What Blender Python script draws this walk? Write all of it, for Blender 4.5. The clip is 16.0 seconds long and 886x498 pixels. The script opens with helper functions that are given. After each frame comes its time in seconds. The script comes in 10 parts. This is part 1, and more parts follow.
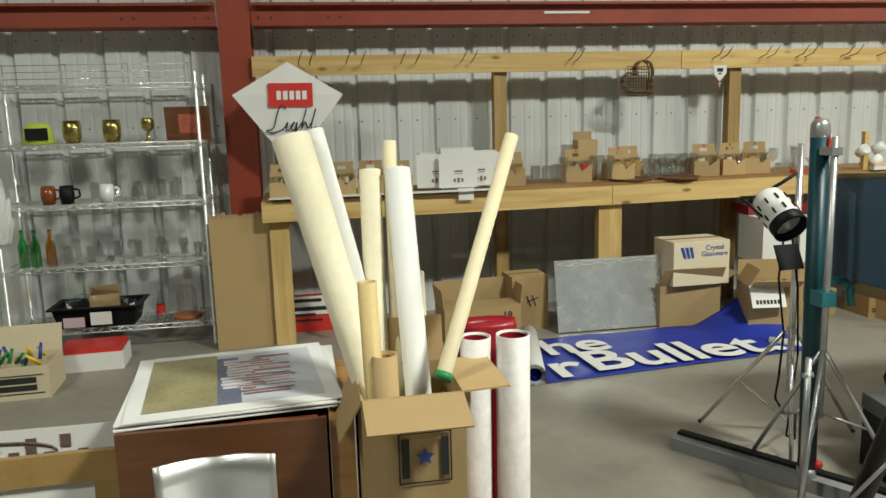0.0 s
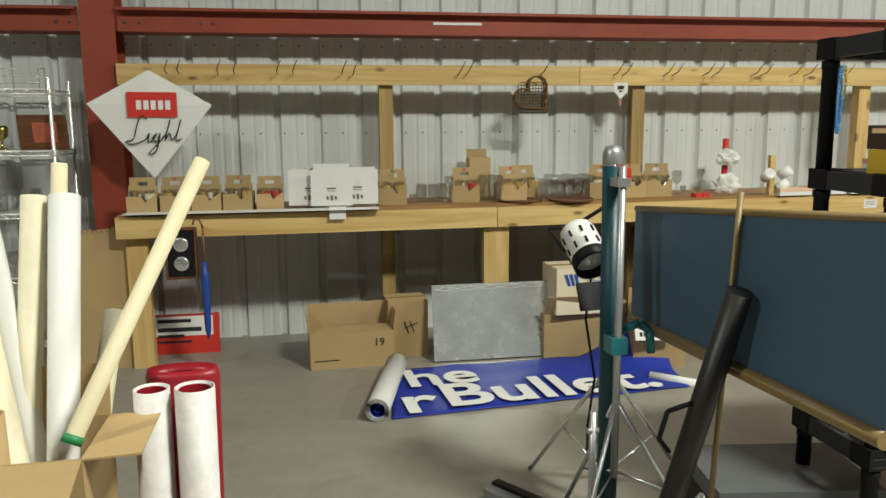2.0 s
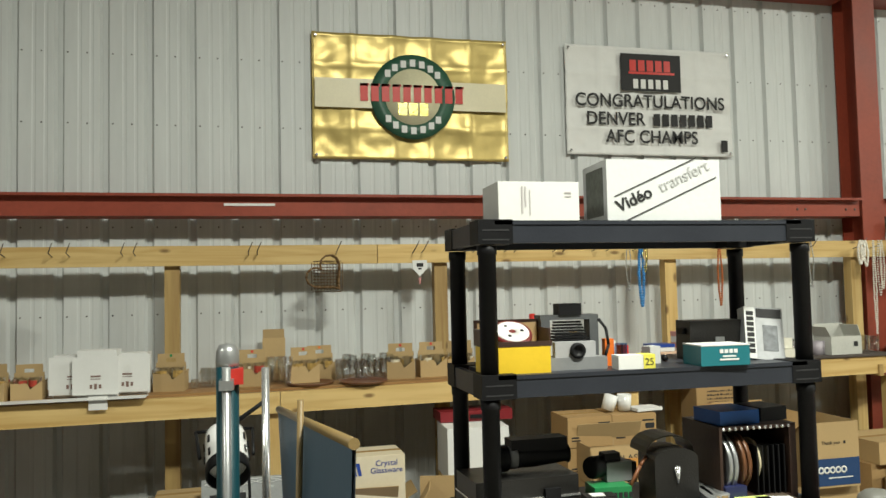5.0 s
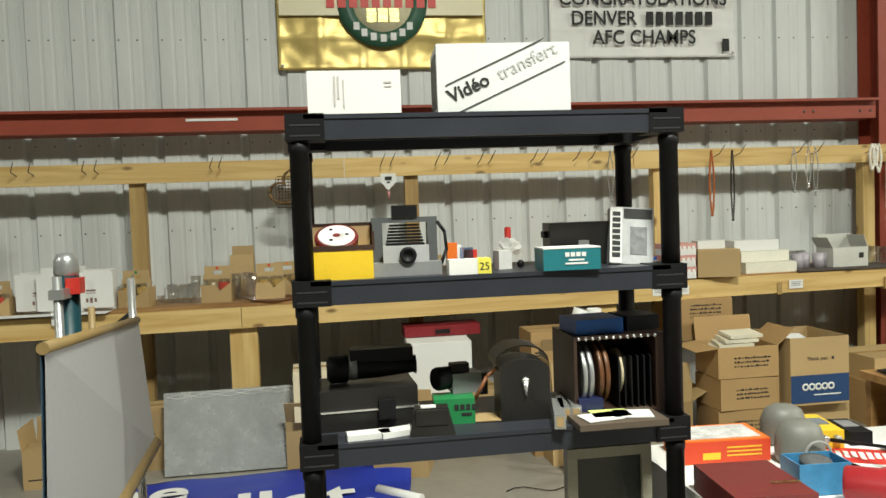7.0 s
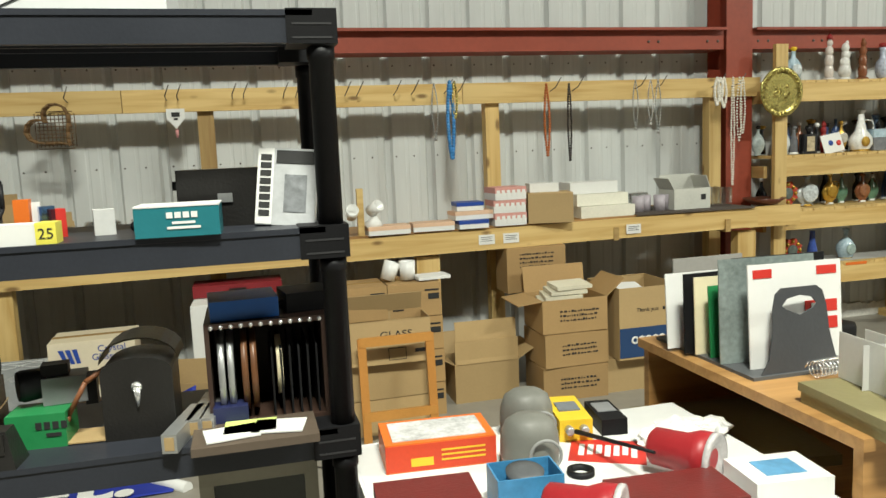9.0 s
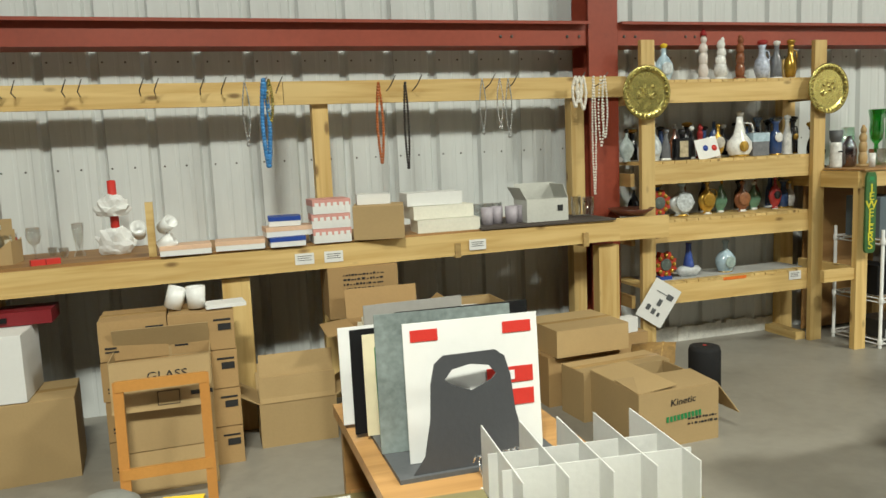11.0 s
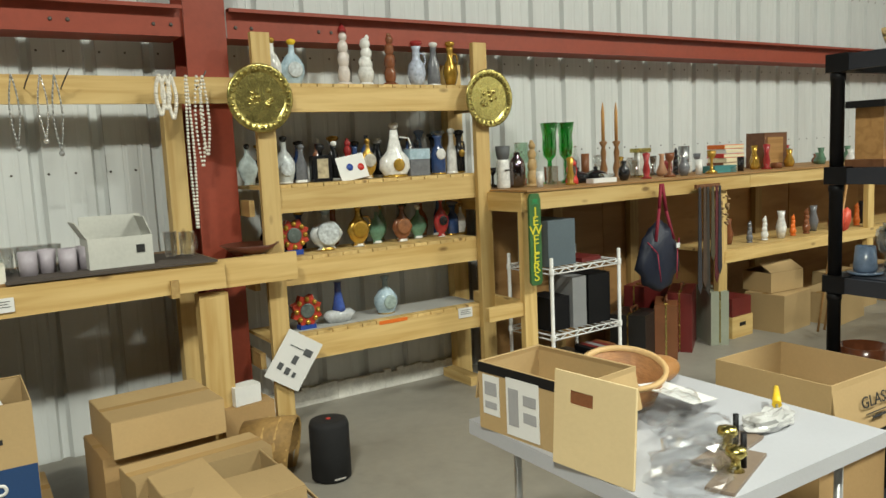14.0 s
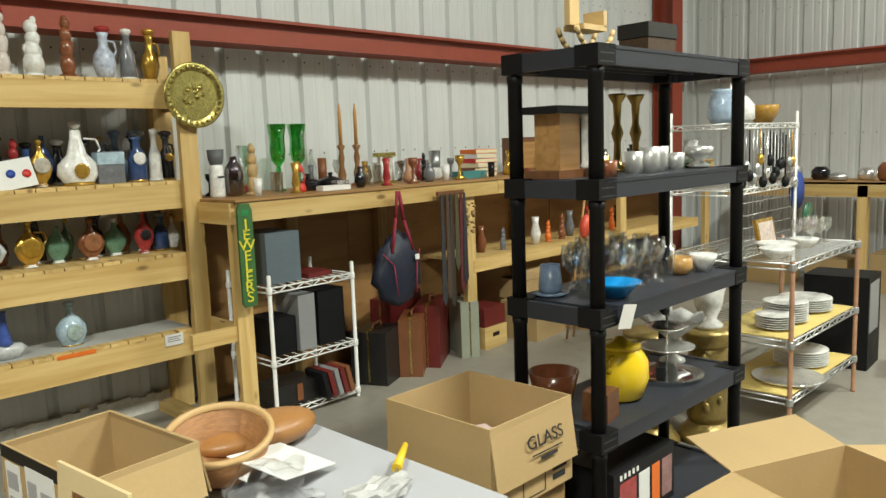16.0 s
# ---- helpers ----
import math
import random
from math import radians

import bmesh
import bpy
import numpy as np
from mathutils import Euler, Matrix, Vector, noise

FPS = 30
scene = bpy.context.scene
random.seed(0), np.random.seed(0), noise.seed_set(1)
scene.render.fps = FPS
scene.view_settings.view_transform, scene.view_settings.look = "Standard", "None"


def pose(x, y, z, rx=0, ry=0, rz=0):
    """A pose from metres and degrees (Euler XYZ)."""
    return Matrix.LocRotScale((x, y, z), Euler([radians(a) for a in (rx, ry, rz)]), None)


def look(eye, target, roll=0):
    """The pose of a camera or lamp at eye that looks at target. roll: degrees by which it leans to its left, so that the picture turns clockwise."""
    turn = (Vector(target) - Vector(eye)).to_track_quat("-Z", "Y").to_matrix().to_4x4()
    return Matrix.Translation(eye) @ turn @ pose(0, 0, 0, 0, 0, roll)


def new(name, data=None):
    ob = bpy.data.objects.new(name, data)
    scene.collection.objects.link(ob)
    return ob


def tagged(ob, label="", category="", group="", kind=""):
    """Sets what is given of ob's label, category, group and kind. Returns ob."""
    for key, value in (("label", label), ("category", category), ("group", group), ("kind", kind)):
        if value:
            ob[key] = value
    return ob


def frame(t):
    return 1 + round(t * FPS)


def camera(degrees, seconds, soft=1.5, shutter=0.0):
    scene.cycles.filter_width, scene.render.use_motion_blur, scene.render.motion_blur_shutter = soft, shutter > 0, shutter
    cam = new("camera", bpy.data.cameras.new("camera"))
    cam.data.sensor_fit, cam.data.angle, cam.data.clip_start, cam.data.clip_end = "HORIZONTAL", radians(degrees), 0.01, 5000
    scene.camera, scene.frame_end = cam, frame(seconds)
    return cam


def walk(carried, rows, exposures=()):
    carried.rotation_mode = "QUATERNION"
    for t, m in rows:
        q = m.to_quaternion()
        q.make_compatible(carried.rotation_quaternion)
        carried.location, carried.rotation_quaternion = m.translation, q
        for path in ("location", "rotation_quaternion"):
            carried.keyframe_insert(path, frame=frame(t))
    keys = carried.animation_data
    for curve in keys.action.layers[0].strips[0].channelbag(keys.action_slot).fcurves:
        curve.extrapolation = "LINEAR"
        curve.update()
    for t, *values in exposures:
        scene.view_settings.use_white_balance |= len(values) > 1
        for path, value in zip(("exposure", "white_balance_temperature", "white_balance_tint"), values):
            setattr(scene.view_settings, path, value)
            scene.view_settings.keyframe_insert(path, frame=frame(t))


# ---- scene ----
cam = camera(59.8, 16.0)
PATH = [
    (0, (0.332, 0.14, 1.579), (0.656, 2.084, 1.238), -1.6),
    (0.5, (0.535, 0.223, 1.528), (0.878, 2.167, 1.202), -1.3),
    (1, (0.783, 0.253, 1.587), (1.094, 2.201, 1.259), -1.2),
    (1.5, (1.043, 0.233, 1.616), (1.317, 2.187, 1.293), -1.0),
    (2, (1.254, 0.295, 1.6), (1.577, 2.243, 1.284), -0.4),
    (2.5, (1.436, 0.352, 1.665), (1.832, 2.311, 1.589), -0.9),
    (3, (1.645, 0.311, 1.706), (1.953, 2.285, 1.785), -0.7),
    (3.5, (1.805, 0.271, 1.705), (2.098, 2.245, 1.835), -0.7),
    (4, (1.99, 0.312, 1.701), (2.495, 2.241, 1.855), -1.3),
    (6.5, (2.966, 0.196, 1.635), (3.279, 2.17, 1.58), -1.8),
    (7, (3.119, 0.307, 1.611), (3.406, 2.284, 1.517), -2.1),
    (7.5, (3.312, 0.424, 1.625), (3.643, 2.392, 1.501), -2.3),
    (8, (3.573, 0.499, 1.599), (3.881, 2.466, 1.411), -2.42),
    (8.5, (3.745, 0.611, 1.591), (4.091, 2.568, 1.367), -2.44),
    (9, (3.92, 0.76, 1.59), (4.412, 2.681, 1.333), -2.43),
    (9.5, (4.159, 0.817, 1.585), (4.702, 2.724, 1.325), -2.36),
    (12, (5.378, 1.379, 1.591), (6.072, 3.238, 1.339), -2.8),
    (12.5, (5.612, 1.501, 1.584), (6.394, 3.326, 1.347), -2.9),
    (13, (5.903, 1.546, 1.593), (6.713, 3.358, 1.347), -2.9),
    (13.5, (6.137, 1.631, 1.569), (7.036, 3.401, 1.325), -2.7),
    (14, (6.357, 1.7, 1.566), (7.431, 3.369, 1.32), -2.6),
    (14.5, (6.606, 1.643, 1.558), (7.823, 3.209, 1.301), -2.0),
    (15, (6.819, 1.624, 1.565), (8.069, 3.163, 1.301), -2.2),
    (15.5, (7.024, 1.692, 1.576), (8.35, 3.165, 1.305), -2.3),
    (16, (7.177, 1.654, 1.572), (8.587, 3.047, 1.306), -2.1),
]
walk(cam, [(t, look(eye, target, roll)) for t, eye, target, roll in PATH])



# world and lamps: a windowless steel building lit by rows of high lamps
world = bpy.data.worlds.new("world")
scene.world = world
world.use_nodes = True
world.node_tree.nodes["Background"].inputs[0].default_value = (0.02, 0.02, 0.02, 1)
world.node_tree.nodes["Background"].inputs[1].default_value = 0.1


def hall_lamp(x, y, z, watts, w=1.2, d=0.5, tilt=14, col=(0.95, 0.97, 0.85)):
    data = bpy.data.lights.new("hall_lamp", "AREA")
    data.shape, data.size, data.size_y, data.energy, data.color = "RECTANGLE", w, d, watts, col
    ob = new("hall_lamp", data)
    ob.matrix_world = pose(x, y, z, tilt, 0, 0)
    return ob


for lx, ly, watts in ((-3.2, 0.2, 250), (4.3, -0.2, 680), (10.6, 0.3, 480), (15.0, -0.8, 490)):
    hall_lamp(lx, ly, 5.9, watts, tilt=-3)


# ---- materials ----
def mat(name, col, rough=0.6, metal=0.0, var=0.15, scale=5.0, fine=60.0, bump=0.15, rand=0.0, spec=0.5, stretch=(1, 1, 1), tint=None, trans=0.0, ior=1.45, coat=0.0):
    """A surface: colour varied by a coarse and a fine noise, relief from the fine one."""
    m = bpy.data.materials.new(name)
    m.use_nodes = True
    nt = m.node_tree
    n, l = nt.nodes, nt.links
    b = n["Principled BSDF"]
    b.inputs["Roughness"].default_value = rough
    b.inputs["Metallic"].default_value = metal
    b.inputs["Specular IOR Level"].default_value = spec
    b.inputs["Transmission Weight"].default_value = trans
    b.inputs["IOR"].default_value = ior
    b.inputs["Coat Weight"].default_value = coat
    tc = n.new("ShaderNodeTexCoord")
    mp = n.new("ShaderNodeMapping")
    mp.inputs["Scale"].default_value = stretch
    l.new(tc.outputs["Object"], mp.inputs["Vector"])
    oi = n.new("ShaderNodeObjectInfo")
    sh = n.new("ShaderNodeVectorMath")
    sh.operation = "MULTIPLY_ADD"
    cv = n.new("ShaderNodeCombineXYZ")
    for i in range(3):
        l.new(oi.outputs["Random"], cv.inputs[i])
    l.new(cv.outputs[0], sh.inputs[0])
    sh.inputs[1].default_value = (17, 31, 23)
    l.new(mp.outputs[0], sh.inputs[2])
    big, small = n.new("ShaderNodeTexNoise"), n.new("ShaderNodeTexNoise")
    big.inputs["Scale"].default_value, big.inputs["Detail"].default_value = scale, 4
    small.inputs["Scale"].default_value, small.inputs["Detail"].default_value = fine, 3
    l.new(sh.outputs[0], big.inputs["Vector"])
    l.new(sh.outputs[0], small.inputs["Vector"])
    mix = n.new("ShaderNodeMix")
    mix.data_type = "RGBA"
    dark = [c * (1 - var * 1.6) for c in col]
    light = [min(1, c * (1 + var)) for c in (tint or col)]
    mix.inputs[6].default_value, mix.inputs[7].default_value = (*dark, 1), (*light, 1)
    add = n.new("ShaderNodeMath")
    add.operation = "MULTIPLY_ADD"
    l.new(small.outputs["Fac"], add.inputs[0])
    add.inputs[1].default_value = 0.45
    sc = n.new("ShaderNodeMath")
    sc.operation = "MULTIPLY"
    l.new(big.outputs["Fac"], sc.inputs[0])
    sc.inputs[1].default_value = 0.75
    l.new(sc.outputs[0], add.inputs[2])
    l.new(add.outputs[0], mix.inputs[0])
    last = mix.outputs[2]
    if rand:
        hs = n.new("ShaderNodeHueSaturation")
        mr = n.new("ShaderNodeMapRange")
        mr.inputs["To Min"].default_value, mr.inputs["To Max"].default_value = 1 - rand, 1 + rand
        l.new(oi.outputs["Random"], mr.inputs["Value"])
        l.new(mr.outputs[0], hs.inputs["Value"])
        l.new(last, hs.inputs["Color"])
        last = hs.outputs[0]
    l.new(last, b.inputs["Base Color"])
    rr = n.new("ShaderNodeMapRange")
    rr.inputs["To Min"].default_value, rr.inputs["To Max"].default_value = max(0.02, rough - 0.1 * min(1, rough * 2)), min(1, rough + 0.12 * min(1, rough * 2))
    l.new(big.outputs["Fac"], rr.inputs["Value"])
    l.new(rr.outputs[0], b.inputs["Roughness"])
    if bump:
        bp = n.new("ShaderNodeBump")
        bp.inputs["Strength"].default_value, bp.inputs["Distance"].default_value = bump, 0.004
        l.new(small.outputs["Fac"], bp.inputs["Height"])
        l.new(bp.outputs[0], b.inputs["Normal"])
    return m


def wood_mat(name, col, late, rough=0.62, rings=9.0, knots=0.5, rand=0.12):
    """Sawn timber whose grain runs along the piece's own x axis, with sparse dark knots."""
    m = bpy.data.materials.new(name)
    m.use_nodes = True
    n, l = m.node_tree.nodes, m.node_tree.links
    b = n["Principled BSDF"]
    b.inputs["Roughness"].default_value = rough
    tc, oi = n.new("ShaderNodeTexCoord"), n.new("ShaderNodeObjectInfo")
    cv = n.new("ShaderNodeCombineXYZ")
    for i in range(3):
        l.new(oi.outputs["Random"], cv.inputs[i])
    off = n.new("ShaderNodeVectorMath")
    off.operation = "MULTIPLY_ADD"
    l.new(cv.outputs[0], off.inputs[0])
    off.inputs[1].default_value = (41, 13, 7)
    l.new(tc.outputs["Object"], off.inputs[2])
    mp = n.new("ShaderNodeMapping")
    mp.inputs["Scale"].default_value = (0.55, rings, rings)
    l.new(off.outputs[0], mp.inputs["Vector"])
    g = n.new("ShaderNodeTexNoise")
    g.inputs["Scale"].default_value, g.inputs["Detail"].default_value, g.inputs["Distortion"].default_value = 2.2, 5, 0.6
    l.new(mp.outputs[0], g.inputs["Vector"])
    ramp = n.new("ShaderNodeValToRGB")
    ramp.color_ramp.elements[0].position, ramp.color_ramp.elements[0].color = 0.32, (*late, 1)
    ramp.color_ramp.elements[1].position, ramp.color_ramp.elements[1].color = 0.6, (*col, 1)
    l.new(g.outputs["Fac"], ramp.inputs["Fac"])
    mp2 = n.new("ShaderNodeMapping")
    mp2.inputs["Scale"].default_value = (3.2, 8.0, 8.0)
    l.new(off.outputs[0], mp2.inputs["Vector"])
    vo = n.new("ShaderNodeTexVoronoi")
    vo.inputs["Scale"].default_value = 1.0
    l.new(mp2.outputs[0], vo.inputs["Vector"])
    kr = n.new("ShaderNodeValToRGB")
    kr.color_ramp.elements[0].position, kr.color_ramp.elements[0].color = 0.07, (knots, knots, knots, 1)
    kr.color_ramp.elements[1].position, kr.color_ramp.elements[1].color = 0.16, (0, 0, 0, 1)
    l.new(vo.outputs["Distance"], kr.inputs["Fac"])
    mix = n.new("ShaderNodeMix")
    mix.data_type = "RGBA"
    l.new(kr.outputs[0], mix.inputs[0])
    l.new(ramp.outputs[0], mix.inputs[6])
    mix.inputs[7].default_value = (late[0] * 0.35, late[1] * 0.3, late[2] * 0.28, 1)
    hs, mr = n.new("ShaderNodeHueSaturation"), n.new("ShaderNodeMapRange")
    mr.inputs["To Min"].default_value, mr.inputs["To Max"].default_value = 1 - rand, 1 + rand
    l.new(oi.outputs["Random"], mr.inputs["Value"])
    l.new(mr.outputs[0], hs.inputs["Value"])
    l.new(mix.outputs[2], hs.inputs["Color"])
    l.new(hs.outputs[0], b.inputs["Base Color"])
    bp = n.new("ShaderNodeBump")
    bp.inputs["Strength"].default_value, bp.inputs["Distance"].default_value = 0.25, 0.003
    l.new(g.outputs["Fac"], bp.inputs["Height"])
    l.new(bp.outputs[0], b.inputs["Normal"])
    return m


def glass_mat(name, col=(0.96, 0.97, 0.965), rough=0.03, gloss=0.16):
    """Thin-walled glass: clear straight through, glossy where it is seen aslant."""
    m = bpy.data.materials.new(name)
    m.use_nodes = True
    n, l = m.node_tree.nodes, m.node_tree.links
    n.remove(n["Principled BSDF"])
    tr, gl, mx = n.new("ShaderNodeBsdfTransparent"), n.new("ShaderNodeBsdfGlossy"), n.new("ShaderNodeMixShader")
    tr.inputs["Color"].default_value = (*col, 1)
    gl.inputs["Roughness"].default_value = rough
    gl.inputs["Color"].default_value = (0.95, 0.95, 0.95, 1)
    fr, pw, ad = n.new("ShaderNodeLayerWeight"), n.new("ShaderNodeMath"), n.new("ShaderNodeMath")
    pw.operation, ad.operation = "POWER", "MULTIPLY_ADD"
    pw.inputs[1].default_value = 2.2
    ad.inputs[1].default_value, ad.inputs[2].default_value = 0.6, gloss
    ad.use_clamp = True
    l.new(fr.outputs["Facing"], pw.inputs[0])
    l.new(pw.outputs[0], ad.inputs[0])
    l.new(ad.outputs[0], mx.inputs[0])
    l.new(tr.outputs[0], mx.inputs[1])
    l.new(gl.outputs[0], mx.inputs[2])
    l.new(mx.outputs[0], n["Material Output"].inputs["Surface"])
    return m


def floor_mat():
    m = mat("concrete", (0.262, 0.245, 0.208), 0.42, var=0.22, scale=0.9, fine=14, bump=0.04)
    n, l = m.node_tree.nodes, m.node_tree.links
    b = n["Principled BSDF"]
    src = b.inputs["Base Color"].links[0].from_socket
    tc = n.new("ShaderNodeTexCoord")
    st = n.new("ShaderNodeTexNoise")
    st.inputs["Scale"].default_value, st.inputs["Detail"].default_value, st.inputs["Distortion"].default_value = 2.3, 6, 1.2
    l.new(tc.outputs["Object"], st.inputs["Vector"])
    rp = n.new("ShaderNodeValToRGB")
    rp.color_ramp.elements[0].position, rp.color_ramp.elements[0].color = 0.56, (1, 1, 1, 1)
    rp.color_ramp.elements[1].position, rp.color_ramp.elements[1].color = 0.80, (0.80, 0.79, 0.77, 1)
    l.new(st.outputs["Fac"], rp.inputs["Fac"])
    mx = n.new("ShaderNodeMix")
    mx.data_type, mx.blend_type = "RGBA", "MULTIPLY"
    mx.inputs[0].default_value = 1.0
    l.new(src, mx.inputs[6])
    l.new(rp.outputs[0], mx.inputs[7])
    l.new(mx.outputs[2], b.inputs["Base Color"])
    return m


CONCRETE = floor_mat()
STEEL_WALL = mat("painted_sheet_steel", (0.60, 0.62, 0.61), 0.42, var=0.11, scale=1.4, fine=9, bump=0.03, stretch=(2.5, 1, 0.35), spec=0.35)
LOW_BOUNCE_WALL = mat("low_bounce_wall", (0.12, 0.12, 0.115), 0.5, var=0.1, scale=1.4, fine=9, bump=0.03)
SCREW = mat("screw", (0.12, 0.11, 0.10), 0.5, metal=0.6)
RED_STEEL = mat("red_oxide_primer", (0.27, 0.050, 0.026), 0.48, var=0.28, scale=2.5, fine=30, bump=0.08)
PINE = wood_mat("pine", (0.64, 0.455, 0.185), (0.50, 0.315, 0.10), knots=0.9)
PINE_OLD = wood_mat("pine_old", (0.40, 0.27, 0.10), (0.28, 0.17, 0.06), knots=0.8)
PLY = wood_mat("plywood", (0.36, 0.20, 0.07), (0.25, 0.125, 0.04), rings=3.0, knots=0.25, rand=0.06)
OAK = wood_mat("oak", (0.44, 0.24, 0.085), (0.33, 0.17, 0.055), rough=0.45, rings=14, knots=0.0)
WALNUT = wood_mat("walnut", (0.15, 0.062, 0.026), (0.10, 0.04, 0.016), rough=0.38, rings=12, knots=0.0)
CARD = mat("cardboard", (0.42, 0.292, 0.138), 0.75, var=0.1, scale=4, fine=90, bump=0.06, rand=0.13)
CARD_IN = mat("cardboard_inside", (0.37, 0.255, 0.13), 0.8, var=0.1, scale=4, fine=90, bump=0.05)
BLACK_PLASTIC = mat("black_plastic", (0.008, 0.008, 0.009), 0.5, var=0.25, scale=6, fine=140, bump=0.08, spec=0.2)
# black plastic of decks and lips, their blue-grey sheen mixed into the base colour
SHELF_TOP = mat("sheen_tinted_shelf_plastic", (0.028, 0.031, 0.040), 0.42, var=0.2, scale=6, fine=140, bump=0.08, spec=0.35)
WHITE_PAPER = mat("white_paper", (0.71, 0.71, 0.69), 0.7, var=0.05, scale=6, fine=40, bump=0.05)
CREAM = mat("cream_paper", (0.70, 0.62, 0.42), 0.65, var=0.1, scale=5, fine=40, bump=0.08)
BLACK = mat("black", (0.009, 0.009, 0.010), 0.5, var=0.2, spec=0.25)
BLACK_INK = mat("black_ink", (0.02, 0.02, 0.02), 0.7, var=0.1)
CHROME = mat("chrome", (0.84, 0.84, 0.83), 0.20, metal=0.8, var=0.08)
GREY_METAL = mat("grey_metal", (0.46, 0.47, 0.47), 0.35, metal=0.7, var=0.12)
BRASS = mat("brass", (0.50, 0.42, 0.14), 0.26, metal=1.0, var=0.2, scale=20, fine=80, bump=0.35)
GOLD = mat("gold_foil", (0.56, 0.43, 0.15), 0.36, metal=0.45, var=0.15, scale=4, fine=20, bump=0.2)
GLASS = glass_mat("clear_glass")


# ---- mesh helpers ----
def bx(bm, x0, x1, y0, y1, z0, z1, m=None, mi=0):
    vs = [bm.verts.new((x, y, z)) for z in (z0, z1) for y in (y0, y1) for x in (x0, x1)]
    for q in ((0, 2, 3, 1), (4, 5, 7, 6), (0, 1, 5, 4), (2, 6, 7, 3), (0, 4, 6, 2), (1, 3, 7, 5)):
        f = bm.faces.new([vs[i] for i in q])
        f.material_index = mi
    if m is not None:
        for v in vs:
            v.co = m @ v.co
    return vs


def lathe(bm, profile, seg=16, m=None, mi=0, close=True):
    """A turned body round z from (radius, height) pairs."""
    rings = []
    for r, z in profile:
        rings.append([bm.verts.new((max(r, 1e-4) * math.cos(2 * math.pi * i / seg), max(r, 1e-4) * math.sin(2 * math.pi * i / seg), z)) for i in range(seg)])
    for a, b in zip(rings, rings[1:]):
        for i in range(seg):
            f = bm.faces.new((a[i], a[(i + 1) % seg], b[(i + 1) % seg], b[i]))
            f.smooth, f.material_index = True, mi
    if close:
        for r, flip in ((rings[0], True), (rings[-1], False)):
            f = bm.faces.new(list(reversed(r)) if flip else r)
            f.material_index = mi
    if m is not None:
        for r in rings:
            for v in r:
                v.co = m @ v.co
    return rings


def rod(bm, a, b, r, r2=None, seg=8, mi=0):
    a, b = Vector(a), Vector(b)
    d = b - a
    m = Matrix.Translation(a) @ d.to_track_quat("Z", "Y").to_matrix().to_4x4()
    return lathe(bm, [(r, 0), (r if r2 is None else r2, d.length)], seg, m, mi)


def path_rod(bm, pts, r, seg=6, mi=0):
    for a, b in zip(pts, pts[1:]):
        rod(bm, a, b, r, seg=seg, mi=mi)


def ball(bm, c, r, seg=8, mi=0, sz=1.0):
    n = max(4, seg // 2)
    prof = [(r * math.sin(math.pi * k / n), -r * sz * math.cos(math.pi * k / n)) for k in range(n + 1)]
    lathe(bm, prof, seg, Matrix.Translation(c), mi, close=False)


def soft(bm, width=0.004, seg=1):
    es = [e for e in bm.edges if len(e.link_faces) == 2 and e.calc_face_angle(0) > 0.6]
    bmesh.ops.bevel(bm, geom=es, offset=width, segments=seg, affect="EDGES", clamp_overlap=True)
    return bm


def thicken(bm, off):
    """Gives a sheet a back, off away from its front, and closes its edge."""
    off = Vector(off)
    fs, es = bm.faces[:], [e for e in bm.edges if len(e.link_faces) == 1]
    twin = {v: bm.verts.new(v.co + off) for v in bm.verts[:]}
    for f in fs:
        g = bm.faces.new([twin[v] for v in reversed(f.verts)])
        g.smooth = f.smooth
    for e in es:
        a, b = e.verts
        bm.faces.new((a, b, twin[b], twin[a]))
    return bm


def mesh_of(name, bm, *mats):
    me = bpy.data.meshes.new(name)
    bmesh.ops.recalc_face_normals(bm, faces=bm.faces[:])
    bm.to_mesh(me)
    bm.free()
    for k in mats:
        me.materials.append(k)
    return me


def part(name, bm, material, parent, label="", m=None):
    """Links a bmesh as one mesh object under a thing or a part."""
    mats = material if isinstance(material, (list, tuple)) else [material]
    ob = new(name, mesh_of(name, bm, *mats))
    ob.parent = parent
    if m is not None:
        ob.matrix_basis = m
    return tagged(ob, label)


def thing(name, m, label, category, group="", kind=""):
    ob = new(name)
    ob.empty_display_size = 0.05
    ob.matrix_basis = m
    return tagged(ob, label, category, group, kind)


def solid(name, bm, material, m, label, category, group="", kind=""):
    mats = material if isinstance(material, (list, tuple)) else [material]
    ob = new(name, mesh_of(name, bm, *mats))
    ob.matrix_basis = m
    return tagged(ob, label, category, group, kind)


def bm_new():
    return bmesh.new()


def block(x0, x1, y0, y1, z0, z1, bevel=0.004, seg=1):
    bm = bmesh.new()
    bx(bm, x0, x1, y0, y1, z0, z1)
    if bevel:
        soft(bm, bevel, seg)
    return bm


def lettering(text, size, parent, m, material, label="", name="lettering", depth=0.0008, sx=1.0, shear=0.0, bold=0.0):
    """Raised letters in the built-in font, centred at m, reading along its x, standing off along its z."""
    cu = bpy.data.curves.new("lettering", "FONT")
    cu.offset = bold * size
    cu.body, cu.size, cu.extrude, cu.align_x, cu.align_y, cu.shear = text, size, depth, "CENTER", "CENTER", shear
    tmp = bpy.data.objects.new("lettering", cu)
    me = bpy.data.meshes.new_from_object(tmp)
    bpy.data.objects.remove(tmp)
    bpy.data.curves.remove(cu)
    me.materials.clear()
    me.materials.append(material)
    ob = new(name, me)
    ob.parent = parent
    ob.matrix_basis = m @ Matrix.Diagonal((sx, 1, 1, 1))
    return tagged(ob, label)


